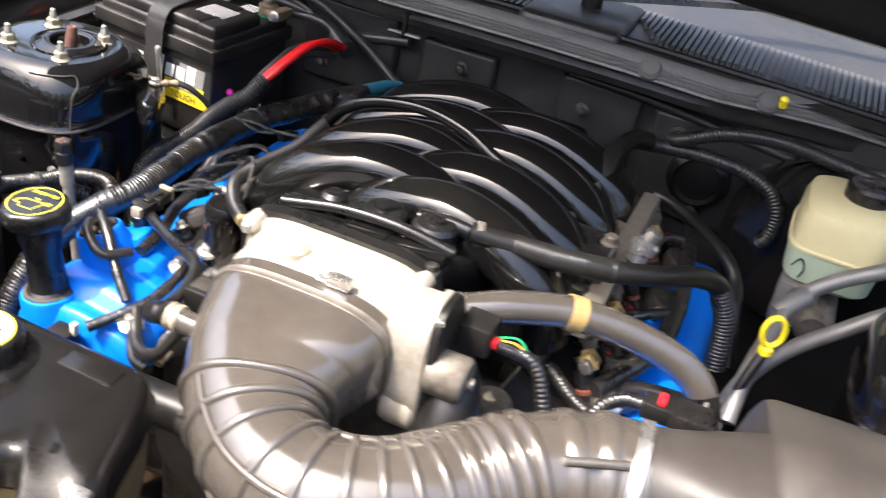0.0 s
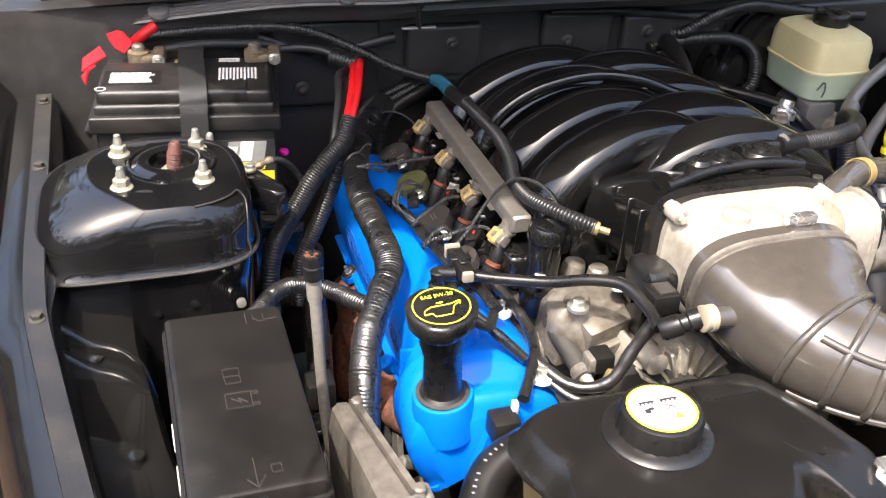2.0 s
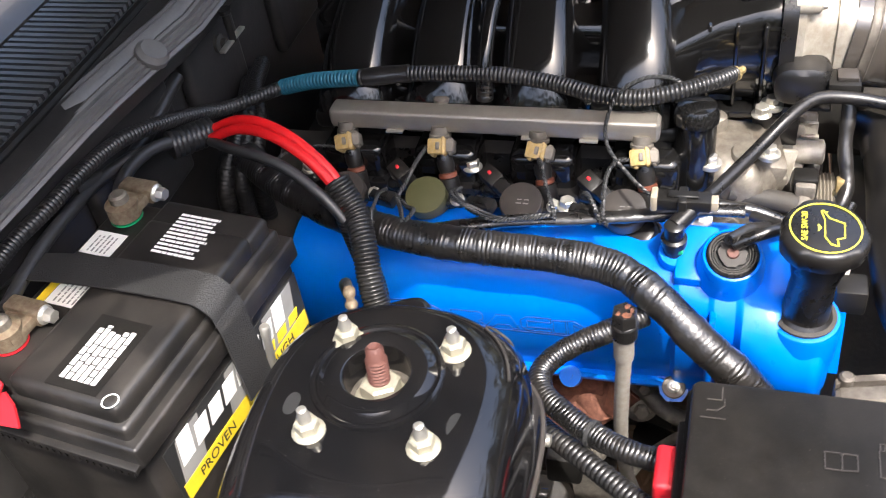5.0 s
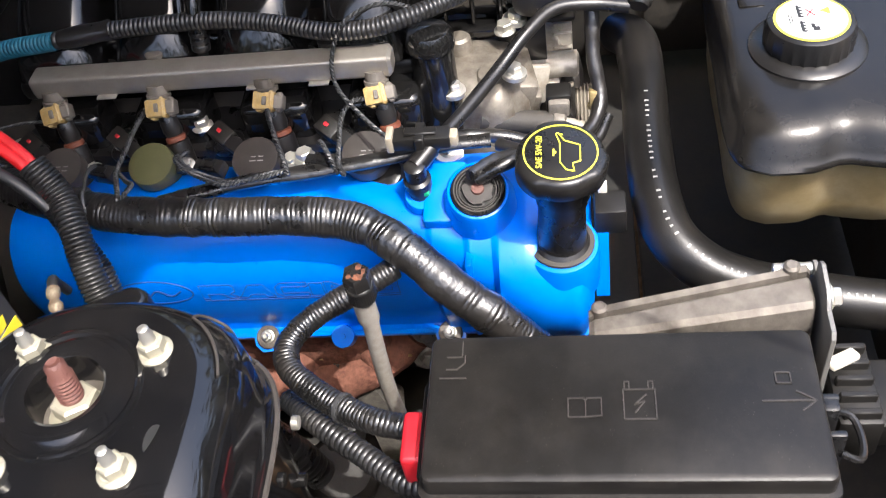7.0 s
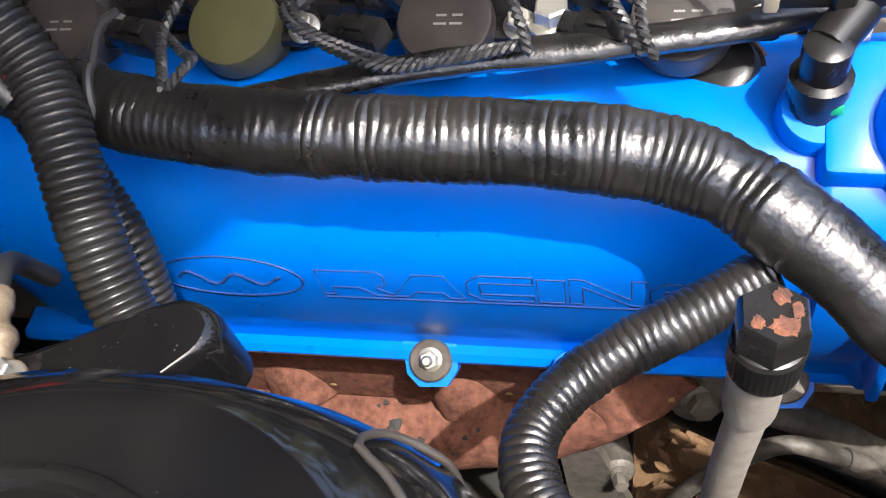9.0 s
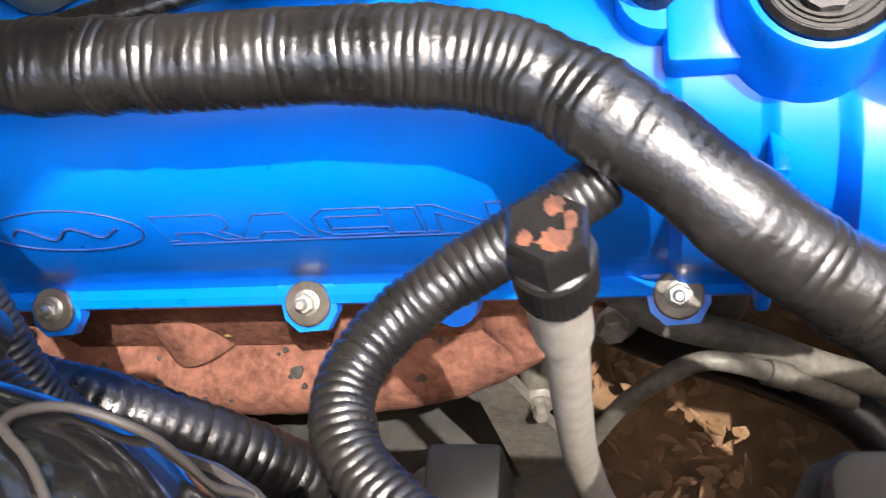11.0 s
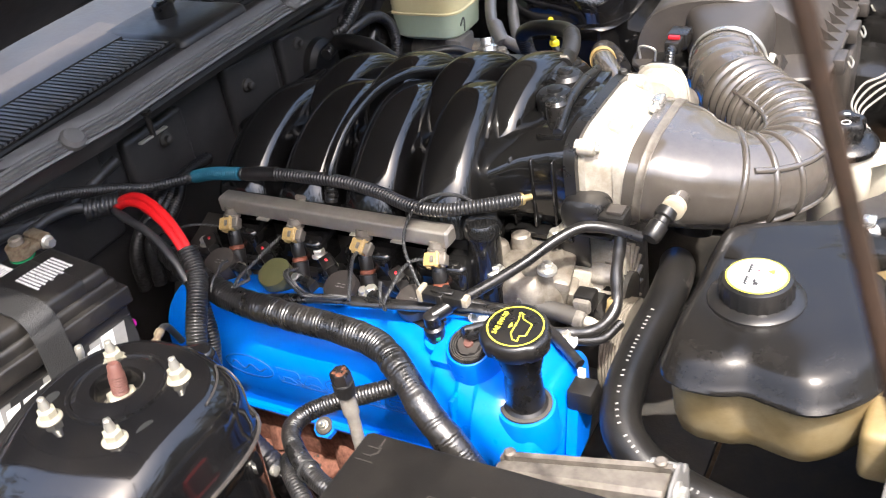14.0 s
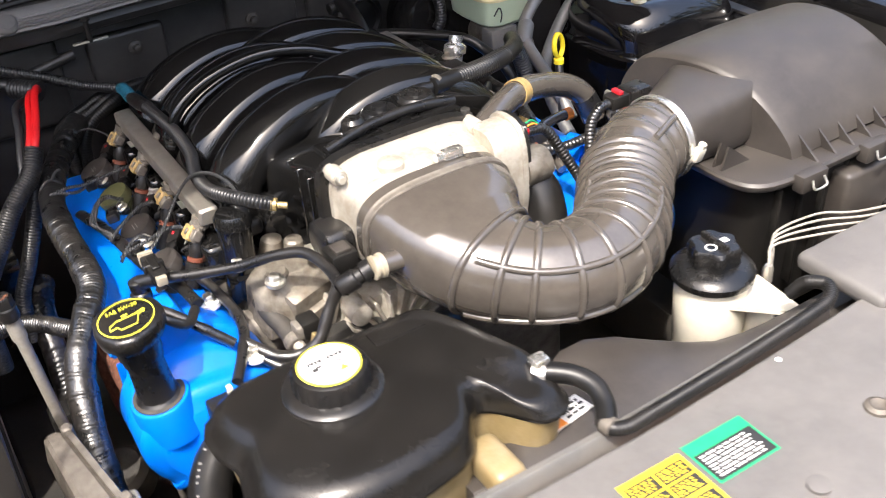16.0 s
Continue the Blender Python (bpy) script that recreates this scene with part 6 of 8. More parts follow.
def module_bracket():
    t = thing("control_module", (-0.42, -0.41, 0.75), "dull cast aluminium control module in a metal bracket", "control module")
    case = [(-0.490, -0.443, -0.418, 0.838), (-0.488, -0.445, -0.416, 0.840), (-0.336, -0.455, -0.436, 0.823), (-0.332, -0.453, -0.438, 0.821)]
    part("body", loft([[(a, y, 0.70), (a - 0.004, y, z - 0.030), (a, y, z - 0.004), (a + 0.004, y, z), (b - 0.004, y, z), (b, y, z - 0.004), (b, y, 0.70)] for y, a, b, z in case]), M_dirtycast, t, sharp=20)
    part("edge", loft([[(b, y, 0.71), (b, y, z + 0.002), (b + 0.0055, y, z + 0.003), (b + 0.007, y, z - 0.001), (b + 0.007, y, 0.71)] for y, a, b, z in case]), M_dirtycast, t)
    for y, x, z in ((-0.478, -0.412, 0.840), (-0.340, -0.432, 0.824)):
        part("screw_ear", lathe([(0.006, -0.012), (0.006, 0.004), (0.004, 0.006)], 14, to((x, y, z))), M_dirtycast, t)
    outline = [(-0.473, 0.70), (-0.473, 0.836), (-0.469, 0.841), (-0.452, 0.842), (-0.446, 0.849), (-0.441, 0.852), (-0.420, 0.855), (-0.415, 0.852), (-0.414, 0.838), (-0.406, 0.839), (-0.400, 0.836), (-0.398, 0.829), (-0.398, 0.70)]
    br = part("bracket", loft([[(-0.4355 + (x + 0.4355) * f, y, 0.78 + (z - 0.78) * f) for x, z in outline] for f, y in ((0.985, -0.4945), (1.0, -0.4952), (1.0, -0.4978), (0.985, -0.4985))]), M_silver, t, "grey stamped metal bracket")
    part("press_line", box(-0.455, -0.412, -0.4995, -0.498, 0.786, 0.790, 0.0008, 1), M_silver, br)
    part("bolt", join(lathe([(0.0105, 0), (0.0105, 0.002), (0.008, 0.003)], 20, to((-0.436, -0.4985, 0.837), (0, -1, 0))), hexnut(0.0070, 0.008, to((-0.436, -0.500, 0.837), (0, -1, 0)))), M_steel, br)
    part("pin", lathe([(0.005, 0), (0.005, 0.03)], 12, to((-0.405, -0.497, 0.832), (0, 1, 0))), M_steel, br)


TANK = [(-0.331, -0.475), (-0.318, -0.452), (-0.28, -0.445), (-0.20, -0.446), (-0.13, -0.446), (-0.095, -0.452), (-0.072, -0.495), (-0.056, -0.545), (-0.045, -0.580), (-0.044, -0.618), (-0.060, -0.634), (-0.080, -0.633), (-0.091, -0.620),
        (-0.103, -0.602), (-0.117, -0.589), (-0.131, -0.596), (-0.139, -0.612), (-0.152, -0.628), (-0.174, -0.637), (-0.22, -0.643), (-0.265, -0.640), (-0.302, -0.622), (-0.330, -0.588), (-0.327, -0.552), (-0.322, -0.528), (-0.330, -0.505)]


def coolant_tank():
    t = thing("coolant_tank", (-0.2, -0.54, 0.68), "yellowed translucent coolant tank with a black upper shell", "coolant tank")
    loop = smooth_path([(x, y, 0) for x, y in TANK] + [(*TANK[0], 0)], 0.010)[:-1]
    c = V((-0.135, -0.530, 0))

    def ring(f, z, lift=0.0):
        out = []
        for p in loop:
            q = c + (p - c) * f
            dip = min(1.0, max(0.0, (-0.574 - q.y) / 0.03)) * min(1.0, max(0.0, (q.x + 0.130) / 0.04))
            out.append((q.x, q.y, z - 0.5 * dip * max(0.0, z - 0.861)))
        return out
    part("tank", loft([ring(0.72, 0.758), ring(0.82, 0.764), ring(0.89, 0.778), ring(0.925, 0.80), ring(0.95, 0.845), ring(0.955, 0.860)]), M_tank, t, "yellowed translucent plastic tank", 60)
    sh = part("upper_shell", loft([ring(0.985, 0.857), ring(1.015, 0.858), ring(1.02, 0.861), ring(1.005, 0.864), ring(0.985, 0.868), ring(0.955, 0.879), ring(0.90, 0.8875), ring(0.80, 0.892), ring(0.62, 0.893), ring(0.35, 0.893), ring(0.1, 0.893)]), M_shell, t, "black plastic upper shell", 60)
    part("mould_mark", lathe([(0.006, 0), (0.006, 0.0012), (0.004, 0.0016)], 14, to((-0.100, -0.565, 0.8915))), M_shell, sh)
    part("raised_panel", box(-0.165, -0.110, -0.490, -0.468, 0.889, 0.8945, 0.002), M_shell, sh)
    part("mount_ear", join(box(-0.315, -0.255, -0.668, -0.625, 0.775, 0.835, 0.010, 3)), M_tank, t)
    part("mount_hole", lathe([(0.010, 0), (0.010, 0.004)], 16, to((-0.285, -0.6675, 0.800), (0, -1, 0))), M_dark, t)
    part("ear", box(-0.148, -0.114, -0.660, -0.60, 0.818, 0.850, 0.010, 3), M_tank, t)
    part("ear_hole", lathe([(0.007, 0), (0.007, 0.003), (0.004, 0.0032)], 16, to((-0.131, -0.6605, 0.834), (0, -1, 0))), M_dark, t)
    m = to((-0.222, -0.514, 0.8915), (0.0, 0.0, 1), (1, 0, 0))
    part("collar", lathe([(0.046, -0.004), (0.046, 0.003), (0.042, 0.006), (0.033, 0.007)], 40, m), M_plastic, t)
    cap = part("cap", lathe([(0.031, 0.004), (0.0345, 0.006), (0.0345, 0.021), (0.033, 0.0255), (0.030, 0.027), (0.004, 0.027)], 72, m, wob=lambda a, i: 1.0 + (0.03 if i in (1, 2) and math.cos(24 * a) > 0 else 0.0)), M_plastic, t)
    lab = part("cap_label", lathe([(0.0290, 0.0270), (0.0290, 0.0275), (0.002, 0.0275)], 48, m), M_capyellow, cap, "yellow rimmed round label")
    part("label_field", lathe([(0.0268, 0.0275), (0.0268, 0.0278), (0.002, 0.0278)], 48, m), M_label, lab, "white printed field")
    mm = m @ pose(0, 0, 0.0278)
    part("print", join(box(-0.017, -0.003, 0.0075, 0.0098, 0, 0.0003, 0, 1, mm), box(0.002, 0.018, 0.0075, 0.0098, 0, 0.0003, 0, 1, mm), *[box(-0.017 + 0.0036 * k, -0.0152 + 0.0036 * k, 0.0055, 0.0077, 0, 0.0003, 0, 1, mm) for k in range(4)], *[box(0.002 + 0.004 * k, 0.004 + 0.004 * k, 0.0055, 0.0077, 0, 0.0003, 0, 1, mm) for k in range(4)], box(-0.016, -0.011, -0.004, 0.001, 0, 0.0003, 0, 1, mm), box(-0.012, -0.007, -0.001, 0.002, 0, 0.0003, 0, 1, mm), box(-0.006, 0.006, 0.0165, 0.0172, 0, 0.0003, 0, 1, mm), box(-0.005, 0.005, 0.0145, 0.0152, 0, 0.0003, 0, 1, mm)), M_ink, lab, "black bars of print")
    part("print", join(*[box(-0.0055, 0.0055, -0.0006, 0.0006, 0, 0.0003, 0, 1, mm @ pose(0.008, 0.0, 0, 0, 0, q)) for q in (35, -35)]), M_redpl, lab, "red printed mark")
    tri = [(0.004, -0.015), (0.014, -0.015), (0.009, -0.007)]
    part("warning_mark", loft([[mm @ V((x, y, zz)) for x, y in tri] for zz in (0, 0.0003)]), M_orangepr, lab, "orange warning triangle")
    part("print", join(*[box(-0.010, -0.001, -0.009 - 0.003 * k, -0.0075 - 0.003 * k, 0, 0.0003, 0, 1, mm) for k in range(3)]), M_greyink, lab)
    # outlet with hose and pinch clamp
    part("outlet", lathe([(0.016, -0.02), (0.012, 0.0), (0.0085, 0.012), (0.0085, 0.035)], 18, to((-0.084, -0.565, 0.873), (1, -0.9, 0))), M_plastic, t)
    h = thing("overflow_hose", (-0.02, -0.60, 0.87), "black rubber overflow hose with a bright pinch clamp", "hose")
    part("hose", tube([(-0.068, -0.579, 0.873), (-0.057, -0.589, 0.874), (-0.044, -0.600, 0.875), (-0.029, -0.615, 0.873), (-0.022, -0.634, 0.869), (-0.027, -0.652, 0.863), (-0.038, -0.667, 0.859)], 0.0098, 0.006, 16), M_rubber, h)
    cl = part("pinch_clamp", lathe([(0.0102, -0.006), (0.0118, -0.006), (0.0118, 0.006), (0.0102, 0.006)], 20, to((-0.054, -0.592, 0.874), (1, -0.9, 0)), False, False), M_chrome, h, "bright steel pinch clamp")
    part("clamp_ears", box(-0.062, -0.046, -0.599, -0.585, 0.885, 0.893, 0.002), M_chrome, cl)
    b = thing("braided_hose", (0.1, -0.66, 0.86), "black braided hose lying along the radiator support", "hose")
    part("hose", tube([(-0.037, -0.666, 0.859), (-0.036, -0.674, 0.859), (-0.025, -0.680, 0.859), (-0.005, -0.680, 0.859), (0.05, -0.678, 0.859), (0.14, -0.674, 0.859), (0.22, -0.668, 0.859), (0.252, -0.662, 0.859), (0.268, -0.645, 0.858), (0.262, -0.625, 0.852), (0.256, -0.612, 0.832)], 0.0072, rib=0.003, depth=0.0005, sides=12), M_rubber, b)
    part("ferrule", lathe([(0.0078, -0.006), (0.0092, -0.005), (0.0092, 0.005), (0.0078, 0.006)], 18, to((-0.037, -0.669, 0.859), (0.15, -1, 0)), False, False), M_dirtycast, b, "dull metal ferrule")


def steering_reservoir():
    c = (0.237, -0.522)
    t = thing("steering_fluid_reservoir", (*c, 0.70), "white plastic fluid reservoir with a black lobed cap", "fluid reservoir")
    part("body", lathe([(0.034, 0.66), (0.037, 0.68), (0.039, 0.745), (0.040, 0.748), (0.041, 0.815), (0.036, 0.822)], 32, Matrix.Translation((*c, 0))), M_white, t, "white plastic body")
    part("lid", lathe([(0.045, 0.815), (0.047, 0.818), (0.047, 0.824), (0.043, 0.829), (0.034, 0.833), (0.026, 0.834)], 36, Matrix.Translation((*c, 0))), M_plastic, t, "black lid")
    cap = part("cap", lathe([(0.020, 0.832), (0.026, 0.834), (0.027, 0.838), (0.027, 0.853), (0.024, 0.857), (0.004, 0.857)], 48, Matrix.Translation((*c, 0)), wob=lambda a, i: 1.0 + (0.10 * math.cos(6 * a) if 1 <= i <= 4 else 0.0)), M_plastic, t)
    part("cap_symbol", ringloop(0.005, 0.0065, 0.0005, to((c[0] - 0.010, c[1] - 0.004, 0.857))), M_label, cap, "white printed symbol")
    part("cap_symbol", box(c[0] + 0.004, c[0] + 0.016, c[1] - 0.006, c[1] + 0.002, 0.857, 0.8575, 0), M_label, cap)
    part("cap_rib", box(c[0] - 0.003, c[0] + 0.003, c[1] - 0.020, c[1] + 0.020, 0.855, 0.863, 0.002), M_plastic, cap)
    part("bracket", join(loft([[(x, y, z) for x, y in ((0.292, -0.540), (0.284, -0.608), (0.274, -0.613), (0.226, -0.562), (0.240, -0.530))] for z in (0.794, 0.800)]), box(0.262, 0.268, -0.59, -0.535, 0.72, 0.795, 0.002)), M_white, t, "white plastic bracket")
    for k in range(4):
        o = 0.012 * k
        p = thing("steel_line", (0.33, -0.50, 0.8), "thin bright steel fluid line", "fluid line", "steel fluid lines")
        part("line", tube([(0.298 + o * 0.6, -0.550 + o * 0.4, 0.78), (0.303 + o * 0.6, -0.545 + o * 0.4, 0.812), (0.318 + o * 0.7, -0.535 + o * 0.5, 0.826), (0.37 + o, -0.552 + o * 0.8, 0.828), (0.45, -0.583 + o, 0.826), (0.56, -0.615 + o, 0.824)], 0.0016, 0.008, 8), M_tubegrey, p)
    part("line_fitting", lathe([(0.006, 0), (0.006, 0.018), (0.004, 0.022)], 8, to((0.302, -0.545, 0.79))), M_steel, p)


# ---- driver side ----
def brake_parts():
    t = thing("brake_booster", (0.42, 0.30, 0.85), "round black brake booster on the firewall", "brake booster")
    part("drum", lathe([(0.06, -0.02), (0.115, 0.0), (0.125, 0.015), (0.125, 0.05), (0.11, 0.075), (0.05, 0.085)], 40, to((0.42, 0.325, 0.84), (0, -1, 0))), M_wall, t)
    part("master_cylinder", lathe([(0.024, 0), (0.024, 0.14), (0.018, 0.15)], 20, to((0.44, 0.25, 0.825), (0, -1, 0))), M_cast, t)
    t = thing("brake_fluid_reservoir", (0.44, 0.18, 0.84), "cream translucent brake fluid reservoir with a black cap", "brake reservoir")
    cx, cy = 0.435, 0.187

    def rr(a, b, z, ox=0.0):
        return [(cx + ox + x, cy + y, z) for x, y in squircle(a, b, 40, 4.5)]
    part("lower_half", loft([rr(0.044, 0.056, 0.865), rr(0.053, 0.065, 0.873), rr(0.057, 0.069, 0.914)]), M_fluid, t, "pale green fluid showing through")
    part("upper_half", loft([rr(0.057, 0.069, 0.9145), rr(0.056, 0.068, 0.950), rr(0.052, 0.063, 0.963), rr(0.040, 0.050, 0.970)]), M_reservoir, t, "cream plastic upper half")
    part("seam", loft([rr(0.057, 0.069, 0.9125), rr(0.0595, 0.0715, 0.9135), rr(0.0595, 0.0715, 0.9165), rr(0.057, 0.069, 0.918)]), M_reservoir, t)
    cap = part("cap", lathe([(0.021, 0), (0.027, 0.002), (0.027, 0.017), (0.024, 0.021), (0.004, 0.021)], 48, to((cx + 0.012, cy + 0.006, 0.968)), wob=lambda a, i: 1.0 + (0.02 if i in (1, 2) and math.cos(20 * a) > 0 else 0.0)), M_plastic, t)
    part("cap_cross", join(box(cx - 0.006, cx + 0.030, cy + 0.003, cy + 0.009, 0.988, 0.991, 0.001), box(cx + 0.009, cx + 0.015, cy - 0.012, cy + 0.024, 0.988, 0.991, 0.001)), M_plastic, cap)
    part("wire_ring", tube([(cx - 0.045, cy - 0.070, 0.893), (cx - 0.037, cy - 0.073, 0.906), (cx - 0.030, cy - 0.070, 0.893), (cx - 0.033, cy - 0.070, 0.880)], 0.0012, 0.003, 6), M_wire, t)
    part("bracket", box(0.385, 0.435, 0.118, 0.150, 0.81, 0.868, 0.003), M_silver, t)


def lines_and_hoses_driver():
    t = thing("refrigerant_line", (0.40, 0.06, 0.88), "dull grey refrigerant pipes with a joint", "refrigerant pipe", "refrigerant pipes")
    part("pipe", tube([(0.375, -0.10, 0.80), (0.378, -0.06, 0.835), (0.388, 0.0, 0.855), (0.402, 0.055, 0.878), (0.435, 0.080, 0.905), (0.49, 0.098, 0.935), (0.55, 0.115, 0.962), (0.62, 0.13, 0.97)], 0.0095, 0.008, 14), M_line, t)
    part("joint", lathe([(0.0095, -0.022), (0.013, -0.020), (0.013, 0.020), (0.0105, 0.024)], 18, to((0.402, 0.053, 0.877), (0.55, 0.5, 0.5))), M_line, t, "blue grey joint sleeve")
    t2 = thing("refrigerant_line", (0.44, 0.04, 0.85), "dull grey refrigerant pipe by the brake reservoir", "refrigerant pipe", "refrigerant pipes")
    part("pipe", tube([(0.36, -0.12, 0.78), (0.375, -0.05, 0.815), (0.41, 0.01, 0.838), (0.46, 0.05, 0.865), (0.52, 0.075, 0.905), (0.60, 0.09, 0.94)], 0.0095, 0.008, 14), M_line, t2)
    d = thing("transmission_dipstick", (0.385, -0.055, 0.87), "bright yellow dipstick handle on a black tube", "dipstick")
    loopm = to((0.388, -0.052, 0.897), (0.35, -0.9, 0.1), (0, 0, 1))
    part("handle", tube([loopm @ V((0.017 * math.cos(a), 0.0115 * math.sin(a), 0)) for a in (2 * math.pi * k / 14 for k in range(15))], 0.004, 0.004, 10, flat=0.8), M_yellowpl, d, "yellow plastic ring handle")
    part("grip", lathe([(0.008, 0), (0.008, 0.007), (0.005, 0.010)], 14, to((0.387, -0.054, 0.870))), M_yellowpl, d)
    part("tube", tube([(0.387, -0.054, 0.872), (0.375, -0.075, 0.83), (0.36, -0.10, 0.77)], 0.006, 0.01, 10), M_plastic, d)
    b = thing("breather_hose", (0.2, -0.14, 0.95), "black breather hose with corrugated sleeve across the engine", "breather hose")
    part("hose", tube([(0.083, -0.200, 0.976), (0.125, -0.188, 0.971), (0.175, -0.174, 0.966), (0.222, -0.155, 0.962), (0.262, -0.118, 0.952), (0.296, -0.064, 0.936), (0.322, -0.030, 0.912), (0.338, -0.030, 0.875), (0.345, -0.04, 0.82)], 0.0115, 0.006, 16), M_rubber, b)
    part("sleeve", tube([(0.125, -0.188, 0.971), (0.175, -0.174, 0.966), (0.222, -0.155, 0.962)], 0.0125, rib=0.0045, depth=0.0011, sides=16), M_conduit, b)
    part("sleeve", tube([(0.322, -0.030, 0.912), (0.338, -0.030, 0.875), (0.345, -0.04, 0.82)], 0.0125, rib=0.0045, depth=0.0011, sides=16), M_conduit, b)
    part("ferrule", lathe([(0.011, 0), (0.0135, 0.001), (0.0135, 0.008), (0.011, 0.009)], 18, to((0.086, -0.197, 0.975), (0.9, 0.35, -0.1))), M_cast, b, "brass-coloured ferrule")
    h = thing("heater_hose", (0.22, -0.2, 0.93), "thick grey black rubber hose with a spring clamp", "heater hose")
    part("hose", tube([(0.108, -0.262, 0.930), (0.150, -0.238, 0.937), (0.203, -0.207, 0.934), (0.262, -0.184, 0.918), (0.312, -0.172, 0.897), (0.340, -0.172, 0.872), (0.350, -0.18, 0.84)], 0.0165, 0.006, 20), M_hose, h)
    part("band", lathe([(0.0168, -0.008), (0.018, -0.008), (0.018, 0.008), (0.0168, 0.008)], 24, to((0.203, -0.207, 0.934), (0.9, 0.42, -0.2)), False, False), M_tan, h, "yellowish spring clamp")
    part("end_fitting", lathe([(0.0175, 0), (0.0175, 0.026), (0.014, 0.03)], 20, to((0.338, -0.172, 0.874), (0.4, -0.25, -0.9))), M_plastic, h)
    e = thing("bypass_hose", (0.12, -0.34, 0.85), "black curved rubber hose below the throttle body", "coolant hose")
    part("hose", tube([(0.085, -0.285, 0.895), (0.115, -0.302, 0.897), (0.135, -0.330, 0.882), (0.135, -0.352, 0.850), (0.120, -0.365, 0.80), (0.10, -0.36, 0.74)], 0.026, 0.008, 22), M_rubber, e)
    for pts, nm in (([(0.155, -0.285, 0.925), (0.19, -0.28, 0.915), (0.21, -0.29, 0.88), (0.225, -0.31, 0.84), (0.235, -0.33, 0.80)], "wire_harness"), ([(0.292, -0.277, 0.916), (0.275, -0.28, 0.915), (0.258, -0.285, 0.90), (0.245, -0.30, 0.87), (0.235, -0.32, 0.83)], "wire_harness"), ([(0.19, -0.20, 0.86), (0.24, -0.235, 0.852), (0.30, -0.25, 0.86), (0.318, -0.25, 0.84)], "wire_harness")):
        w = thing(nm, pts[0], "black taped wiring harness on the engine", "wiring harness", "engine wiring harnesses")
        part("harness", tube(pts, 0.007, rib=0.005, depth=0.0007, sides=12), M_tape, w)
    for a in (0, 1, 2):
        w = thing("lead_wire", (0.16, -0.28, 0.93), "thin coloured lead at the motor plug", "wire", "plug leads")
        part("wire", tube([(0.152, -0.290 + 0.004 * a, 0.930), (0.172, -0.286 + 0.004 * a, 0.927 + 0.003 * a), (0.188, -0.282, 0.917)], 0.0012, 0.004, 6), (M_wire, M_orangepr, M_green)[a], w)
    # pipes along the firewall
    f = thing("firewall_conduit", (0.3, 0.25, 0.95), "black corrugated conduit running along the firewall", "conduit", "firewall conduits")
    part("conduit", tube([(0.200, 0.240, 0.950), (0.214, 0.226, 0.958), (0.260, 0.224, 0.982), (0.304, 0.236, 0.988), (0.351, 0.252, 0.984), (0.42, 0.275, 0.968), (0.52, 0.29, 0.95), (0.60, 0.30, 0.94)], 0.0095, rib=0.005, depth=0.001, sides=14), M_conduit, f)
    f = thing("firewall_conduit", (0.3, 0.2, 0.93), "black corrugated conduit bending down by the reservoir", "conduit", "firewall conduits")
    part("conduit", tube([(0.155, 0.228, 0.935), (0.201, 0.232, 0.940), (0.253, 0.228, 0.945), (0.300, 0.236, 0.938), (0.335, 0.237, 0.925), (0.356, 0.233, 0.900), (0.358, 0.230, 0.866), (0.350, 0.232, 0.850)], 0.0098, rib=0.005, depth=0.001, sides=14), M_conduit, f)
    f = thing("rubber_elbow", (0.15, 0.15, 0.93), "black rubber elbow hose behind the intake", "hose")
    part("hose", tube([(0.142, 0.08, 0.90), (0.146, 0.10, 0.935), (0.150, 0.14, 0.956), (0.160, 0.185, 0.957), (0.175, 0.215, 0.948)], 0.012, 0.006, 16), M_rubber, f)
    f = thing("fuel_hose", (0.25, 0.08, 0.92), "black fuel hose along the far valve cover", "hose")
    part("hose", tube([(0.205, 0.19, 0.890), (0.232, 0.183, 0.888), (0.276, 0.148, 0.885), (0.318, 0.100, 0.882), (0.338, 0.072, 0.866), (0.347, 0.031, 0.848), (0.36, 0.0, 0.80)], 0.008, 0.006, 14), M_rubber, f)
    g = thing("fuel_sensor", (0.215, -0.03, 0.92), "bright metal fuel pressure sensor on the rail", "sensor")
    part("body", lathe([(0.012, 0), (0.012, 0.014), (0.016, 0.016), (0.016, 0.026), (0.010, 0.030), (0.010, 0.040)], 18, to((0.225, -0.02, 0.905), (0.3, 0.2, 0.9))), M_chrome, g)
    part("neck", lathe([(0.007, -0.03), (0.007, 0.0), (0.010, 0.002)], 14, to((0.225, -0.02, 0.905), (0.3, 0.2, 0.9))), M_cast, g)
    hs = thing("cover_harness", (0.28, 0.05, 0.86), "black taped harness lying over the far valve cover", "wiring harness", "engine wiring harnesses")
    part("harness", tube([(0.250, 0.215, 0.868), (0.264, 0.190, 0.866), (0.270, 0.129, 0.862), (0.282, 0.045, 0.858), (0.286, -0.035, 0.854), (0.282, -0.093, 0.852), (0.262, -0.15, 0.85), (0.24, -0.20, 0.85)], 0.011, rib=0.004, depth=0.0006, sides=16, lump=0.002, worn=1.0), M_tape, hs)
    part("branch", tube([(0.284, -0.02, 0.856), (0.262, -0.045, 0.862), (0.242, -0.064, 0.860)], 0.006, 0.005, 12, lump=0.001), M_tape, hs)
    part("branch", tube([(0.268, 0.14, 0.864), (0.245, 0.125, 0.872), (0.232, 0.10, 0.868)], 0.005, 0.005, 12, lump=0.001), M_tape, hs)
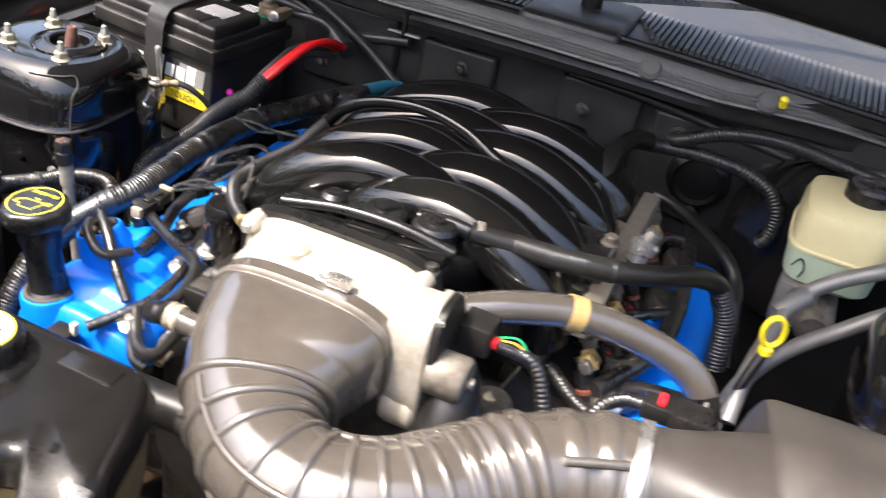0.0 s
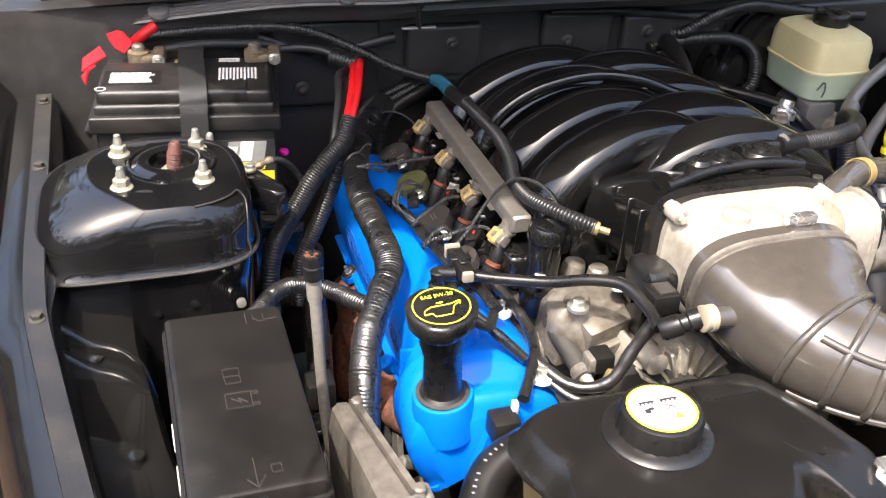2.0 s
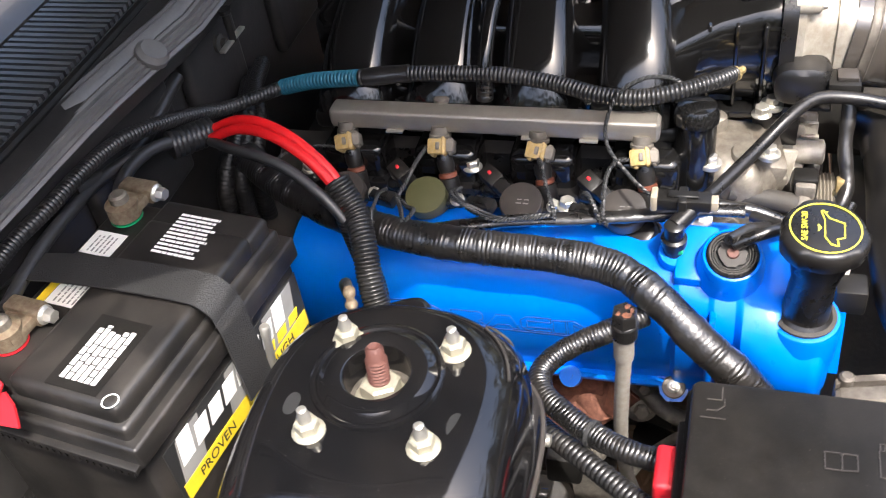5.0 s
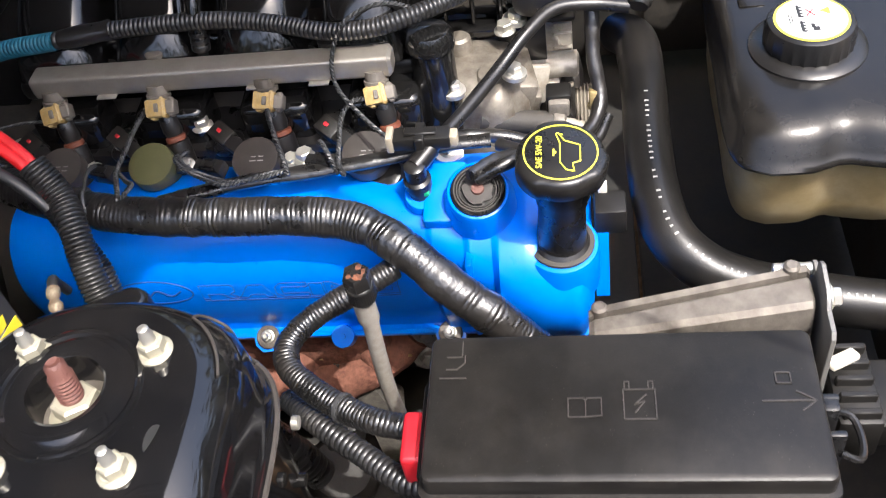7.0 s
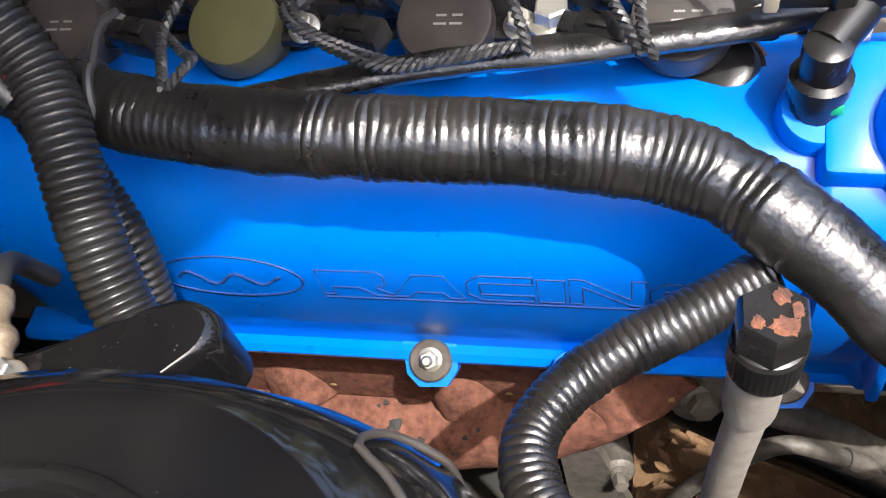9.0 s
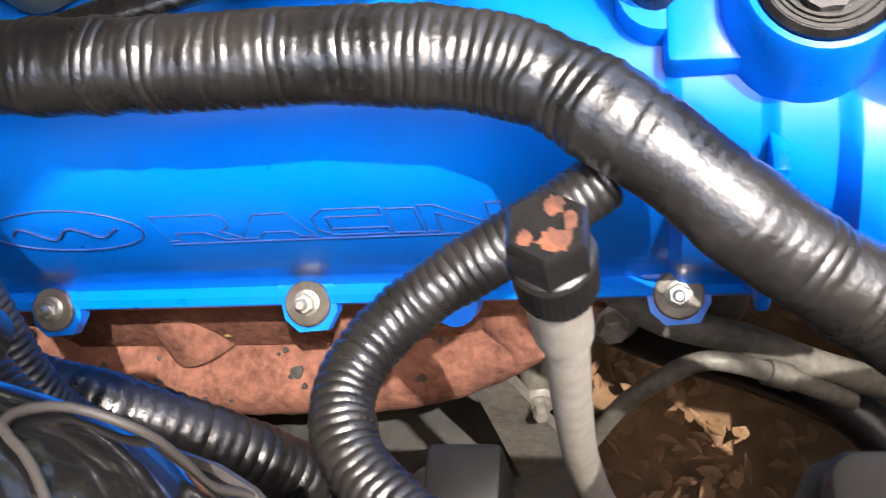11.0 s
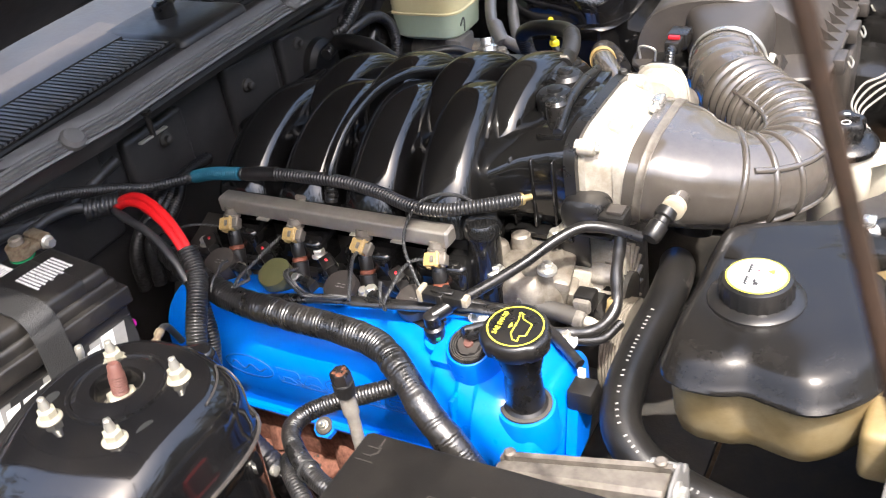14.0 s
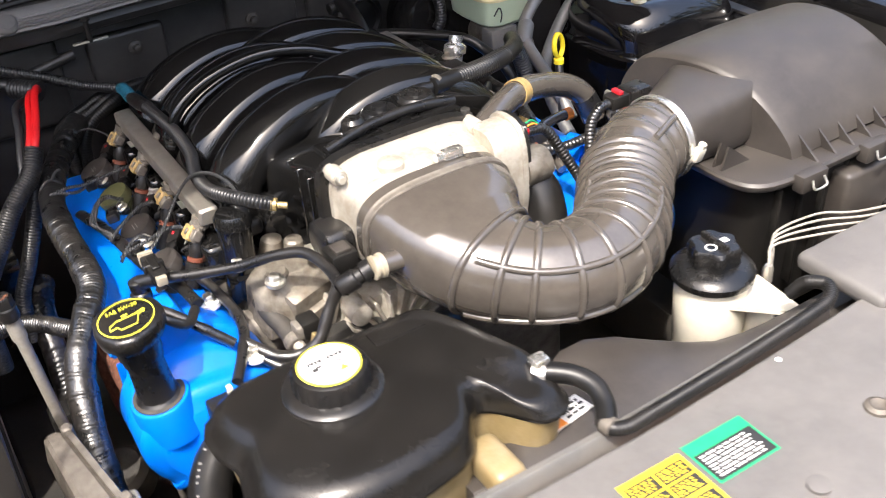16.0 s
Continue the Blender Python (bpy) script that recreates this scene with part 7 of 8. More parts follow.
    lp = thing("return_hose", (0.28, -0.18, 0.84), "grey black hose looping beside the heater hose", "hose")
    part("hose", tube([(0.245, -0.245, 0.825), (0.248, -0.215, 0.838), (0.254, -0.182, 0.842), (0.276, -0.160, 0.843), (0.308, -0.150, 0.842), (0.332, -0.147, 0.840)], 0.0075, 0.005, 14), M_hose, lp)
    part("end_clip", lathe([(0.0076, -0.006), (0.0088, -0.005), (0.0088, 0.005), (0.0076, 0.006)], 16, to((0.330, -0.147, 0.840), (1, 0.1, 0))), M_orangepr, lp, "orange red clip")
    for p, d in (((0.238, -0.055, 0.845), (0.5, 0.3, 1)), ((0.252, -0.135, 0.840), (0.3, -0.4, 1))):
        wp = thing("wire_plug", p, "black wiring plug by the far valve cover", "wiring plug", "coil plugs")
        part("plug", xf(join(box(-0.015, 0.015, -0.010, 0.010, -0.008, 0.008, 0.003), box(0.013, 0.024, -0.007, 0.007, -0.005, 0.005, 0.002)), to(p, d, (0.4, 1, 0))), M_plastic, wp)
        part("latch", xf(box(-0.005, 0.007, -0.004, 0.004, 0.008, 0.011, 0.001), to(p, d, (0.4, 1, 0))), M_matt, wp)
    cv = thing("control_valve", (0.165, -0.06, 0.92), "black control valve block with two bolts", "valve block")
    part("block", box(0.135, 0.205, -0.10, -0.03, 0.905, 0.935, 0.005, 3), M_plastic, cv)
    part("plug", box(0.150, 0.185, -0.115, -0.092, 0.91, 0.93, 0.003), M_matt, cv)
    for p in ((0.143, -0.04, 0.935), (0.198, -0.055, 0.935)):
        part("bolt", hexnut(0.008, 0.010, to(p)), M_cast, cv)


# ---- engine front ----
def alternator():
    t = thing("alternator", (-0.06, -0.29, 0.76), "cast aluminium alternator with slotted fins", "alternator")
    m = to((-0.065, -0.262, 0.745), (0, -1, 0))
    part("case", lathe([(0.05, 0), (0.064, 0.006), (0.066, 0.03), (0.060, 0.05), (0.035, 0.058)], 36, m), M_throttle, t)
    for k in range(20):
        a = 2 * math.pi * k / 20
        part("fin", box(0.030, 0.064, -0.0022, 0.0022, 0.045, 0.064, 0.001, 1, m @ Matrix.Rotation(a, 4, "Z")), M_throttle, t)
    part("hub", lathe([(0.03, 0.05), (0.03, 0.07), (0.012, 0.074)], 24, m), M_dark, t)
    for p in ((-0.105, -0.30, 0.80), (-0.035, -0.31, 0.70), (-0.12, -0.30, 0.715)):
        part("ear", lathe([(0.013, 0), (0.013, 0.03), (0.009, 0.032)], 14, to(p, (0, -1, 0))), M_throttle, t)
    for k in range(5):
        part("stay", xf(box(-0.0035, 0.0035, -0.013, 0.013, -0.020, 0.020, 0.002), pose(-0.128 + 0.014 * k, -0.289, 0.796 - 0.003 * k, 12, 10, 14)), M_throttle, t)


def front_castings():
    """Water neck, bracket and small fittings between intake and front cover."""
    t = thing("water_outlet", (-0.14, -0.23, 0.80), "stained cast aluminium water outlet with bolts and a black bracket", "water outlet")
    rings = []
    for z, a, b in ((0.760, 0.052, 0.046), (0.795, 0.051, 0.045), (0.812, 0.047, 0.041), (0.822, 0.040, 0.034), (0.826, 0.028, 0.022)):
        rings.append([(-0.130 + x * (1 + 0.22 * noise.noise(V((x * 45, y * 40, z * 30)))), -0.226 + y * (1 + 0.25 * noise.noise(V((y * 50, x * 40, 4)))), z + 0.006 * noise.noise(V((x * 60, y * 60, 9)))) for x, y in squircle(a, b, 40, 3.0)])
    part("housing", loft(rings), M_cast, t, "stained cast housing", 50)
    part("neck", lathe([(0.020, -0.05), (0.016, -0.02), (0.014, 0.0), (0.012, 0.007), (0.006, 0.009)], 22, to((-0.131, -0.187, 0.832), (0.1, -0.1, 1)), wob=lambda a, i: 1 + 0.06 * math.sin(3 * a)), M_cast, t, "stained cast neck")
    part("knob", lathe([(0.017, -0.02), (0.0135, -0.004), (0.0125, 0.014), (0.0115, 0.023), (0.009, 0.0255), (0.003, 0.0255)], 22, to((-0.113, -0.209, 0.818), (0.05, 0, 1))), M_cast, t, "cast round knob")
    part("front_block", xf(join(box(-0.030, 0.030, -0.017, 0.017, -0.028, 0.026, 0.006, 2), box(-0.022, 0.034, -0.026, -0.014, -0.034, 0.004, 0.004, 2)), pose(-0.124, -0.256, 0.792, 14, -8, 12)), M_cast, t, "faceted cast block")
    part("side_boss", lathe([(0.016, -0.05), (0.0145, 0.004), (0.012, 0.007), (0.004, 0.008)], 20, to((-0.150, -0.240, 0.822), (-0.15, 0, 1))), M_cast, t)
    for p in ((-0.182, -0.208, 0.836), (-0.100, -0.262, 0.850), (-0.160, -0.262, 0.834)):
        part("bolt", join(lathe([(0.0115, -0.003), (0.0115, 0.001), (0.008, 0.0015)], 20, to(p, (0, -0.1, 1))), hexnut(0.0068, 0.009, to(p, (0, -0.1, 1)))), M_steel, t)
    part("bracket_plate", join(box(-0.100, -0.045, -0.318, -0.245, 0.842, 0.847, 0.002), box(-0.048, -0.043, -0.318, -0.24, 0.82, 0.847, 0.001), box(-0.100, -0.095, -0.29, -0.245, 0.80, 0.845, 0.001)), M_plastic, t, "black stamped bracket")
    part("outlet_pipe", tube([(-0.170, -0.228, 0.792), (-0.170, -0.248, 0.787), (-0.165, -0.275, 0.779), (-0.162, -0.300, 0.772)], 0.0112, 0.005, 18, lump=0.0006), M_dark, t, "grimy dark outlet pipe")
    part("collar", lathe([(0.0122, -0.005), (0.0132, -0.003), (0.0132, 0.005), (0.0115, 0.007)], 20, to((-0.1625, -0.297, 0.773), (0.03, -0.96, -0.26))), M_pipe, t)
    part("nozzle", lathe([(0.0068, 0), (0.0068, 0.012), (0.0058, 0.0135), (0.0058, 0.022), (0.004, 0.023)], 16, to((-0.162, -0.302, 0.7715), (0.03, -0.96, -0.26))), M_throttle, t, "pale metal nozzle")
    plug = part("black_plug", box(-0.156, -0.134, -0.312, -0.288, 0.778, 0.800, 0.003, 2), M_matt, t, "black wiring plug")
    part("plug_seal", box(-0.163, -0.152, -0.310, -0.290, 0.780, 0.797, 0.003, 2), M_pipe, plug)
    part("brass_tag", xf(join(box(-0.006, 0.006, -0.004, 0.004, -0.008, 0.008, 0.002), box(-0.003, 0.003, -0.006, 0.006, -0.012, -0.005, 0.002)), to((-0.150, -0.332, 0.792), (0.3, 0, 1))), M_brass, t, "small brass tag")
    t.location += V((-0.018, -0.012, 0.016))
    part("belt_bracket", loft([[(x, y, z) for y, z in ((-0.292, 0.69), (-0.327, 0.69), (-0.327, 0.765), (-0.318, 0.782), (-0.300, 0.782), (-0.292, 0.765))] for x in (-0.150, -0.146, -0.080, -0.075)]), M_dark, t, "grimy dark bracket")


def exhaust():
    t = thing("exhaust_manifold", (-0.31, 0.0, 0.55), "rusty cast iron exhaust manifold below the valve cover", "exhaust manifold")
    run = [(-0.306, 0.235, 0.566), (-0.310, 0.185, 0.562), (-0.312, 0.12, 0.558), (-0.313, 0.07, 0.557), (-0.313, 0.02, 0.557), (-0.312, -0.03, 0.559), (-0.308, -0.085, 0.571), (-0.300, -0.128, 0.592), (-0.288, -0.155, 0.612)]
    part("log", tube(run, 0.0275, 0.005, 32, lump=0.0022, taper=lambda f: 1.0 - 0.30 * max(0.0, f - 0.70) / 0.30), M_rust, t)
    for y in (0.175, 0.075, -0.030, -0.120):
        part("branch", tube([(-0.275, y + 0.006, 0.618), (-0.292, y + 0.004, 0.606), (-0.306, y - 0.004, 0.580)], 0.024, 0.005, 22, lump=0.002), M_rust, t)
        part("flange", box(-0.296, -0.276, y - 0.040, y + 0.040, 0.594, 0.646, 0.008, 3), M_rust, t)
    part("lower_web", box(-0.330, -0.296, 0.10, 0.215, 0.515, 0.535, 0.006, 3), M_rust, t)
    part("down_pipe", tube([(-0.312, 0.16, 0.55), (-0.318, 0.175, 0.52), (-0.318, 0.18, 0.47), (-0.31, 0.18, 0.40)], 0.027, 0.008, 20, lump=0.003), M_rust, t)
    for y, z in ((0.154, 0.607), (0.051, 0.607), (-0.058, 0.609), (-0.150, 0.612)):
        part("stud", lathe([(0.0050, 0), (0.0050, 0.014), (0.0036, 0.0145), (0.0036, 0.030), (0.0028, 0.032)], 12, to((-0.287, y, z + 0.012), (-0.75, 0, -0.66))), M_brass, t, "dull brassy stud")
    rng = random.Random(5)
    line = smooth_path(run, 0.004)
    for k in range(34):
        i = rng.randrange(8, len(line) - 22)
        a = rng.uniform(0.35, 1.65)
        d = V((-math.cos(a), 0, math.sin(a)))
        r = rng.choice((0.0012, 0.0015, 0.0018, 0.0024, 0.0038))
        part("pit", lathe([(r, -0.004), (r, 0.0002), (r * 0.5, 0.0004)], 11, to(line[i] + d * 0.0277, d), wob=lambda q, n: 1.0 + 0.18 * math.sin(3 * q + k)), M_dark, t)
    # pipes, bracket and bolt heads in the gap ahead of it
    low = thing("coolant_pipes", (-0.31, -0.2, 0.55), "grey metal pipes in the dark gap below the cover", "metal pipes")
    part("pipe", tube([(-0.280, -0.150, 0.620), (-0.292, -0.175, 0.602), (-0.300, -0.198, 0.587), (-0.300, -0.241, 0.562), (-0.300, -0.281, 0.530), (-0.295, -0.33, 0.49)], 0.0095, 0.006, 18), M_pipe, low)
    part("pipe", tube([(-0.322, -0.150, 0.47), (-0.321, -0.171, 0.521), (-0.320, -0.198, 0.560), (-0.320, -0.215, 0.576), (-0.320, -0.232, 0.574), (-0.320, -0.264, 0.553), (-0.318, -0.30, 0.52)], 0.0056, 0.005, 14), M_pipe, low)
    part("pipe_fitting", lathe([(0.0075, 0), (0.0075, 0.016), (0.006, 0.018)], 14, to((-0.320, -0.250, 0.563), (0, -0.8, -0.5))), M_pipe, low)
    for p, r in (((-0.298, -0.170, 0.628), 0.010), ((-0.300, -0.168, 0.590), 0.012), ((-0.318, -0.122, 0.520), 0.007)):
        part("bolt_head", join(lathe([(r * 1.5, -0.03), (r * 1.5, 0.0), (r * 1.1, 0.003)], 18, to(p, (-1, -0.2, 0.4))), hexnut(r * 0.7, 0.012, to(V(p) + V((-0.002, 0, 0.001)), (-1, -0.2, 0.4)))), M_pipe, low)
    part("stay", loft([[(x, y, z) for y, z in ((-0.085, 0.56), (-0.108, 0.56), (-0.140, 0.44), (-0.095, 0.40))] for x in (-0.322, -0.314)]), M_pipe, low, "dull cast engine mount bracket")
    part("rubber_mount", lathe([(0.034, 0), (0.040, 0.01), (0.040, 0.04), (0.032, 0.05)], 26, to((-0.37, -0.06, 0.46), (-0.3, -0.2, 1))), M_dark, low, "grimy rubber mount")
    part("lower_hose", tube([(-0.22, -0.16, 0.44), (-0.25, -0.21, 0.455), (-0.27, -0.26, 0.46), (-0.30, -0.32, 0.45), (-0.36, -0.36, 0.43)], 0.016, 0.008, 16), M_rubber, low, "black lower hose")
    part("lower_hose", tube([(-0.36, -0.12, 0.42), (-0.37, -0.19, 0.43), (-0.36, -0.25, 0.42), (-0.33, -0.31, 0.40)], 0.008, 0.008, 12), M_rubber, low)


def dip_tube():
    t = thing("dipstick_tube", (-0.4320, -0.1670, 0.6060), "grey metal tube with a rust-stained black hexagonal cap", "dipstick tube")
    part("tube", tube([(-0.4395, -0.1680, 0.8640), (-0.4370, -0.1675, 0.8260), (-0.4340, -0.1650, 0.7760), (-0.4300, -0.1640, 0.7060), (-0.4240, -0.1720, 0.6260), (-0.4120, -0.2020, 0.5260)], 0.0066, 0.01, 16), M_tubegrey, t, "grey metal tube")
    part("sleeve", lathe([(0.0080, -0.016), (0.0085, -0.012), (0.0085, 0.016)], 18, to((-0.4382, -0.1675, 0.8440), (-0.06, 0, 1))), M_tubegrey, t)
    tm = to((-0.4405, -0.1685, 0.8860), (-0.05, 0, 1))
    cap = part("cap", lathe([(0.0092, -0.014), (0.0107, -0.012), (0.0107, -0.002), (0.0101, 0.0), (0.0094, 0.0010), (0.002, 0.0006)], 6, tm), M_plastic, t, "black hexagonal cap", 25)
    part("knurled_collar", lathe([(0.0085, -0.030), (0.0101, -0.029), (0.0105, -0.027), (0.0105, -0.016), (0.0110, -0.014), (0.0102, -0.0125), (0.009, -0.012)], 72, tm, wob=lambda a, i: 1.0 + (0.02 if int(a / (2 * math.pi) * 72 + 0.5) % 2 and i in (2, 3) else 0.0)), M_plastic, cap, "", 15)
    rng = random.Random(8)
    for cx, cy, rx, ry in ((-0.0050, -0.0030, 0.0040, 0.0052), (0.0058, -0.0022, 0.0034, 0.0030), (-0.0040, 0.0052, 0.0030, 0.0022), (0.0010, -0.0068, 0.0036, 0.0020)):
        edge = [((cx + rx * math.cos(a) * f) * 0.86, (cy + ry * math.sin(a) * f) * 0.86) for a, f in ((2 * math.pi * k / 22, rng.uniform(0.72, 1.1)) for k in range(22))]
        part("rust_patch", flatloop(edge, 0.0003, tm @ pose(0, 0, 0.0007)), M_orange, cap, "orange rust on the cap")



def cables():
    t = thing("wiring_loom", (-0.35, -0.1, 0.85), "thick black taped corrugated wiring loom over the valve cover", "wiring loom")
    main = [(-0.255, 0.245, 0.868), (-0.290, 0.19, 0.862), (-0.322, 0.12, 0.858), (-0.341, 0.05, 0.856), (-0.347, -0.03, 0.854), (-0.346, -0.10, 0.850), (-0.350, -0.150, 0.843), (-0.370, -0.188, 0.832), (-0.393, -0.225, 0.810), (-0.405, -0.262, 0.780), (-0.412, -0.300, 0.735), (-0.413, -0.34, 0.68), (-0.41, -0.38, 0.60)]
    part("loom", tube(main, 0.0172, rib=0.0040, depth=0.0011, sides=28, lump=0.0013, worn=1.1), M_tape, t)
    for a, b, r in ((main[2], main[3], 0.0162), (main[7], main[8], 0.0163)):
        mid = V(a).lerp(V(b), 0.5)
        d = (V(b) - V(a)).normalized() * 0.011
        part("tape_wrap", tube([mid - d, mid, mid + d], r, rib=0.0030, depth=0.0006, sides=28, lump=0.0022, worn=1.5), M_tape, t, "wrinkled tape wrap")
    t = thing("engine_harness", (-0.28, -0.1, 0.85), "flat black taped harness beside the coils", "wiring harness", "engine wiring harnesses")
    part("harness", tube([(-0.315, 0.03, 0.842), (-0.300, -0.04, 0.846), (-0.292, -0.10, 0.848), (-0.284, -0.16, 0.850), (-0.268, -0.21, 0.848), (-0.262, -0.255, 0.846)], 0.0075, 0.006, 12, lump=0.0012, flat=0.7), M_tape, t)
    pc = part("plug_block", join(box(-0.295, -0.278, -0.226, -0.178, 0.868, 0.880, 0.002), box(-0.291, -0.282, -0.215, -0.188, 0.880, 0.883, 0.001, 1), box(-0.298, -0.275, -0.205, -0.197, 0.867, 0.882, 0.001, 1)), M_matt, t, "black plug block")
    part("white_plug", box(-0.296, -0.279, -0.179, -0.173, 0.867, 0.883, 0.0015), M_beige, pc, "pale plug end")
    part("white_plug", box(-0.293, -0.281, -0.232, -0.225, 0.868, 0.879, 0.0015), M_beige, pc)
    t = thing("sender_lead", (-0.32, -0.25, 0.85), "short black taped lead from the round sender", "wire", "plug leads")
    part("lead", tube([(-0.322, -0.247, 0.858), (-0.318, -0.268, 0.868), (-0.306, -0.285, 0.866), (-0.285, -0.288, 0.85), (-0.268, -0.262, 0.846)], 0.0055, 0.005, 12), M_tape, t)
    # hose with a teal sleeve along the rail to the battery
    t = thing("corrugated_hose", (-0.19, 0, 0.93), "black corrugated conduit with a teal sleeve above the fuel rail", "conduit")
    run = [(-0.195, 0.128, 0.931), (-0.190, 0.08, 0.934), (-0.186, 0.03, 0.934), (-0.183, -0.02, 0.932), (-0.185, -0.07, 0.926), (-0.196, -0.115, 0.922), (-0.198, -0.155, 0.922), (-0.190, -0.190, 0.926), (-0.170, -0.22, 0.925), (-0.150, -0.235, 0.92)]
    part("conduit", tube(run, 0.0082, rib=0.0042, depth=0.0011, sides=16), M_conduit, t)
    part("tape", tube([(-0.1945, 0.122, 0.9315), (-0.189, 0.075, 0.9345)], 0.0092, 0.005, 14, lump=0.0015), M_tape, t)
    part("teal_sleeve", tube([(-0.185, 0.222, 0.909), (-0.190, 0.18, 0.922), (-0.195, 0.128, 0.931)], 0.0088, rib=0.0042, depth=0.001, sides=16), M_teal, t, "teal corrugated sleeve")
    part("lead", tube([(-0.600, 0.300, 0.950), (-0.575, 0.322, 0.958), (-0.512, 0.322, 0.964), (-0.465, 0.311, 0.969), (-0.422, 0.305, 0.971), (-0.382, 0.299, 0.970), (-0.345, 0.288, 0.964), (-0.281, 0.277, 0.937), (-0.232, 0.262, 0.914), (-0.185, 0.222, 0.909)], 0.0075, rib=0.004, depth=0.0008, sides=14), M_conduit, t)
    part("red_end", tube([(-0.592, 0.306, 0.953), (-0.580, 0.318, 0.960), (-0.558, 0.327, 0.972)], 0.0078, 0.005, 14), M_red, t, "red heat-shrink sleeve")
    bt = thing("terminal_boot", (-0.62, 0.29, 0.945), "torn red plastic boot folded back from the battery terminal", "terminal boot")
    for p, zv, xv, w, l in (((-0.640, 0.268, 0.952), (-0.35, -0.1, 1), (0.2, 1, 0.05), 0.013, 0.020), ((-0.606, 0.297, 0.962), (0.3, -0.7, 0.8), (1, 0.4, 0), 0.014, 0.012), ((-0.648, 0.246, 0.943), (-0.8, 0, 0.6), (0, 1, 0.1), 0.010, 0.014)):
        flap = [(l * u, w * v + 0.004 * u * u, 0.004 * math.sin(3 * u + 2 * v)) for u, v in ((-1, -1), (0, -1.15), (1, -0.8), (1.1, 0), (0.9, 0.9), (0, 1.1), (-1, 0.9), (-1.1, 0))]
        part("flap", xf(loft([flap, [(x, y, z + 0.0022) for x, y, z in flap]]), to(p, zv, xv)), M_redpl, bt)
    part("end_plug", lathe([(0.0075, 0), (0.0075, 0.006), (0.0038, 0.007), (0.0038, 0.018)], 14, to((-0.152, -0.234, 0.920), (0.8, -0.5, -0.15))), M_brass, t, "small brass end fitting")
    # second battery cable and the ground
    t = thing("battery_cable", (-0.42, 0.27, 0.94), "black negative battery cable with bare end", "cable", "battery cables")
    part("cable", tube([(-0.425, 0.272, 0.945), (-0.395, 0.289, 0.942), (-0.365, 0.290, 0.943), (-0.336, 0.283, 0.940), (-0.312, 0.268, 0.932)], 0.0062, 0.006, 14), M_wire, t)
    part("cable", tube([(-0.56, 0.30, 0.947), (-0.496, 0.309, 0.949), (-0.440, 0.314, 0.945), (-0.395, 0.318, 0.939), (-0.355, 0.309, 0.935), (-0.325, 0.290, 0.931), (-0.300, 0.262, 0.927)], 0.0062, 0.006, 14), M_wire, t)
    part("bundle_wrap", tube([(-0.322, 0.280, 0.930), (-0.288, 0.252, 0.926)], 0.0145, rib=0.005, depth=0.001, sides=18), M_conduit, t)
    t = thing("battery_cable", (-0.31, 0.2, 0.94), "bright red battery cables entering a grey conduit", "cable", "battery cables")
    red = [(-0.292, 0.248, 0.930), (-0.297, 0.215, 0.946), (-0.306, 0.180, 0.950), (-0.316, 0.145, 0.938), (-0.330, 0.113, 0.917), (-0.345, 0.094, 0.895)]
    part("red_cable", tube(red, 0.0050, 0.006, 14), M_red, t, "red cable")
    part("red_cable", tube([V(p) + V((-0.009, -0.002, -0.004)) for p in red], 0.0050, 0.006, 14), M_red, t, "red cable")
    part("black_cable", tube([(-0.305, 0.245, 0.925), (-0.329, 0.201, 0.935), (-0.337, 0.171, 0.934), (-0.342, 0.145, 0.924), (-0.352, 0.115, 0.905), (-0.36, 0.095, 0.885)], 0.0050, 0.006, 12), M_wire, t)
    part("black_cable", tube([(-0.300, 0.240, 0.916), (-0.322, 0.198, 0.925), (-0.331, 0.168, 0.923), (-0.338, 0.140, 0.912), (-0.350, 0.110, 0.892)], 0.0045, 0.006, 12), M_wire, t)
    part("conduit", tube([(-0.335, 0.107, 0.912), (-0.350, 0.088, 0.888), (-0.371, 0.076, 0.872), (-0.393, 0.067, 0.850), (-0.412, 0.056, 0.826), (-0.436, 0.035, 0.803), (-0.456, 0.008, 0.782), (-0.464, -0.008, 0.745), (-0.466, -0.012, 0.69)], 0.0124, rib=0.0037, depth=0.0013, sides=20), M_conduit, t, "grey black corrugated conduit")
    t = thing("battery_cable", (-0.40, 0.05, 0.83), "black corrugated battery conduit beside the strut tower", "cable", "battery cables")
    part("conduit", tube([(-0.350, 0.098, 0.882), (-0.358, 0.088, 0.848), (-0.373, 0.073, 0.816), (-0.393, 0.066, 0.774), (-0.414, 0.055, 0.735), (-0.42, 0.04, 0.68)], 0.0105, rib=0.0037, depth=0.0012, sides=18), M_conduit, t)
    # ground strap end
    t = thing("ground_terminal", (-0.482, 0.043, 0.74), "corroded ground terminal with a short black wire", "ground terminal")
    lug = part("lug", lathe([(0.0085, 0), (0.0085, 0.0022), (0.004, 0.0022)], 20, to((-0.474, 0.049, 0.8795), (0.05, 0.05, 1))), M_corroded, t, "corroded brass ring terminal")
    part("bolt", hexnut(0.0058, 0.007, to((-0.474, 0.049, 0.8815), (0.05, 0.05, 1))), M_steel, lug)
    part("barrel", tube([(-0.467, 0.052, 0.8815), (-0.460, 0.055, 0.8830), (-0.452, 0.059, 0.8845), (-0.445, 0.062, 0.8845)], 0.0044, 0.003, 12, taper=lambda f: (0.8, 1.25, 0.85, 1.2)[min(3, int(f * 4))]), M_corroded, t)
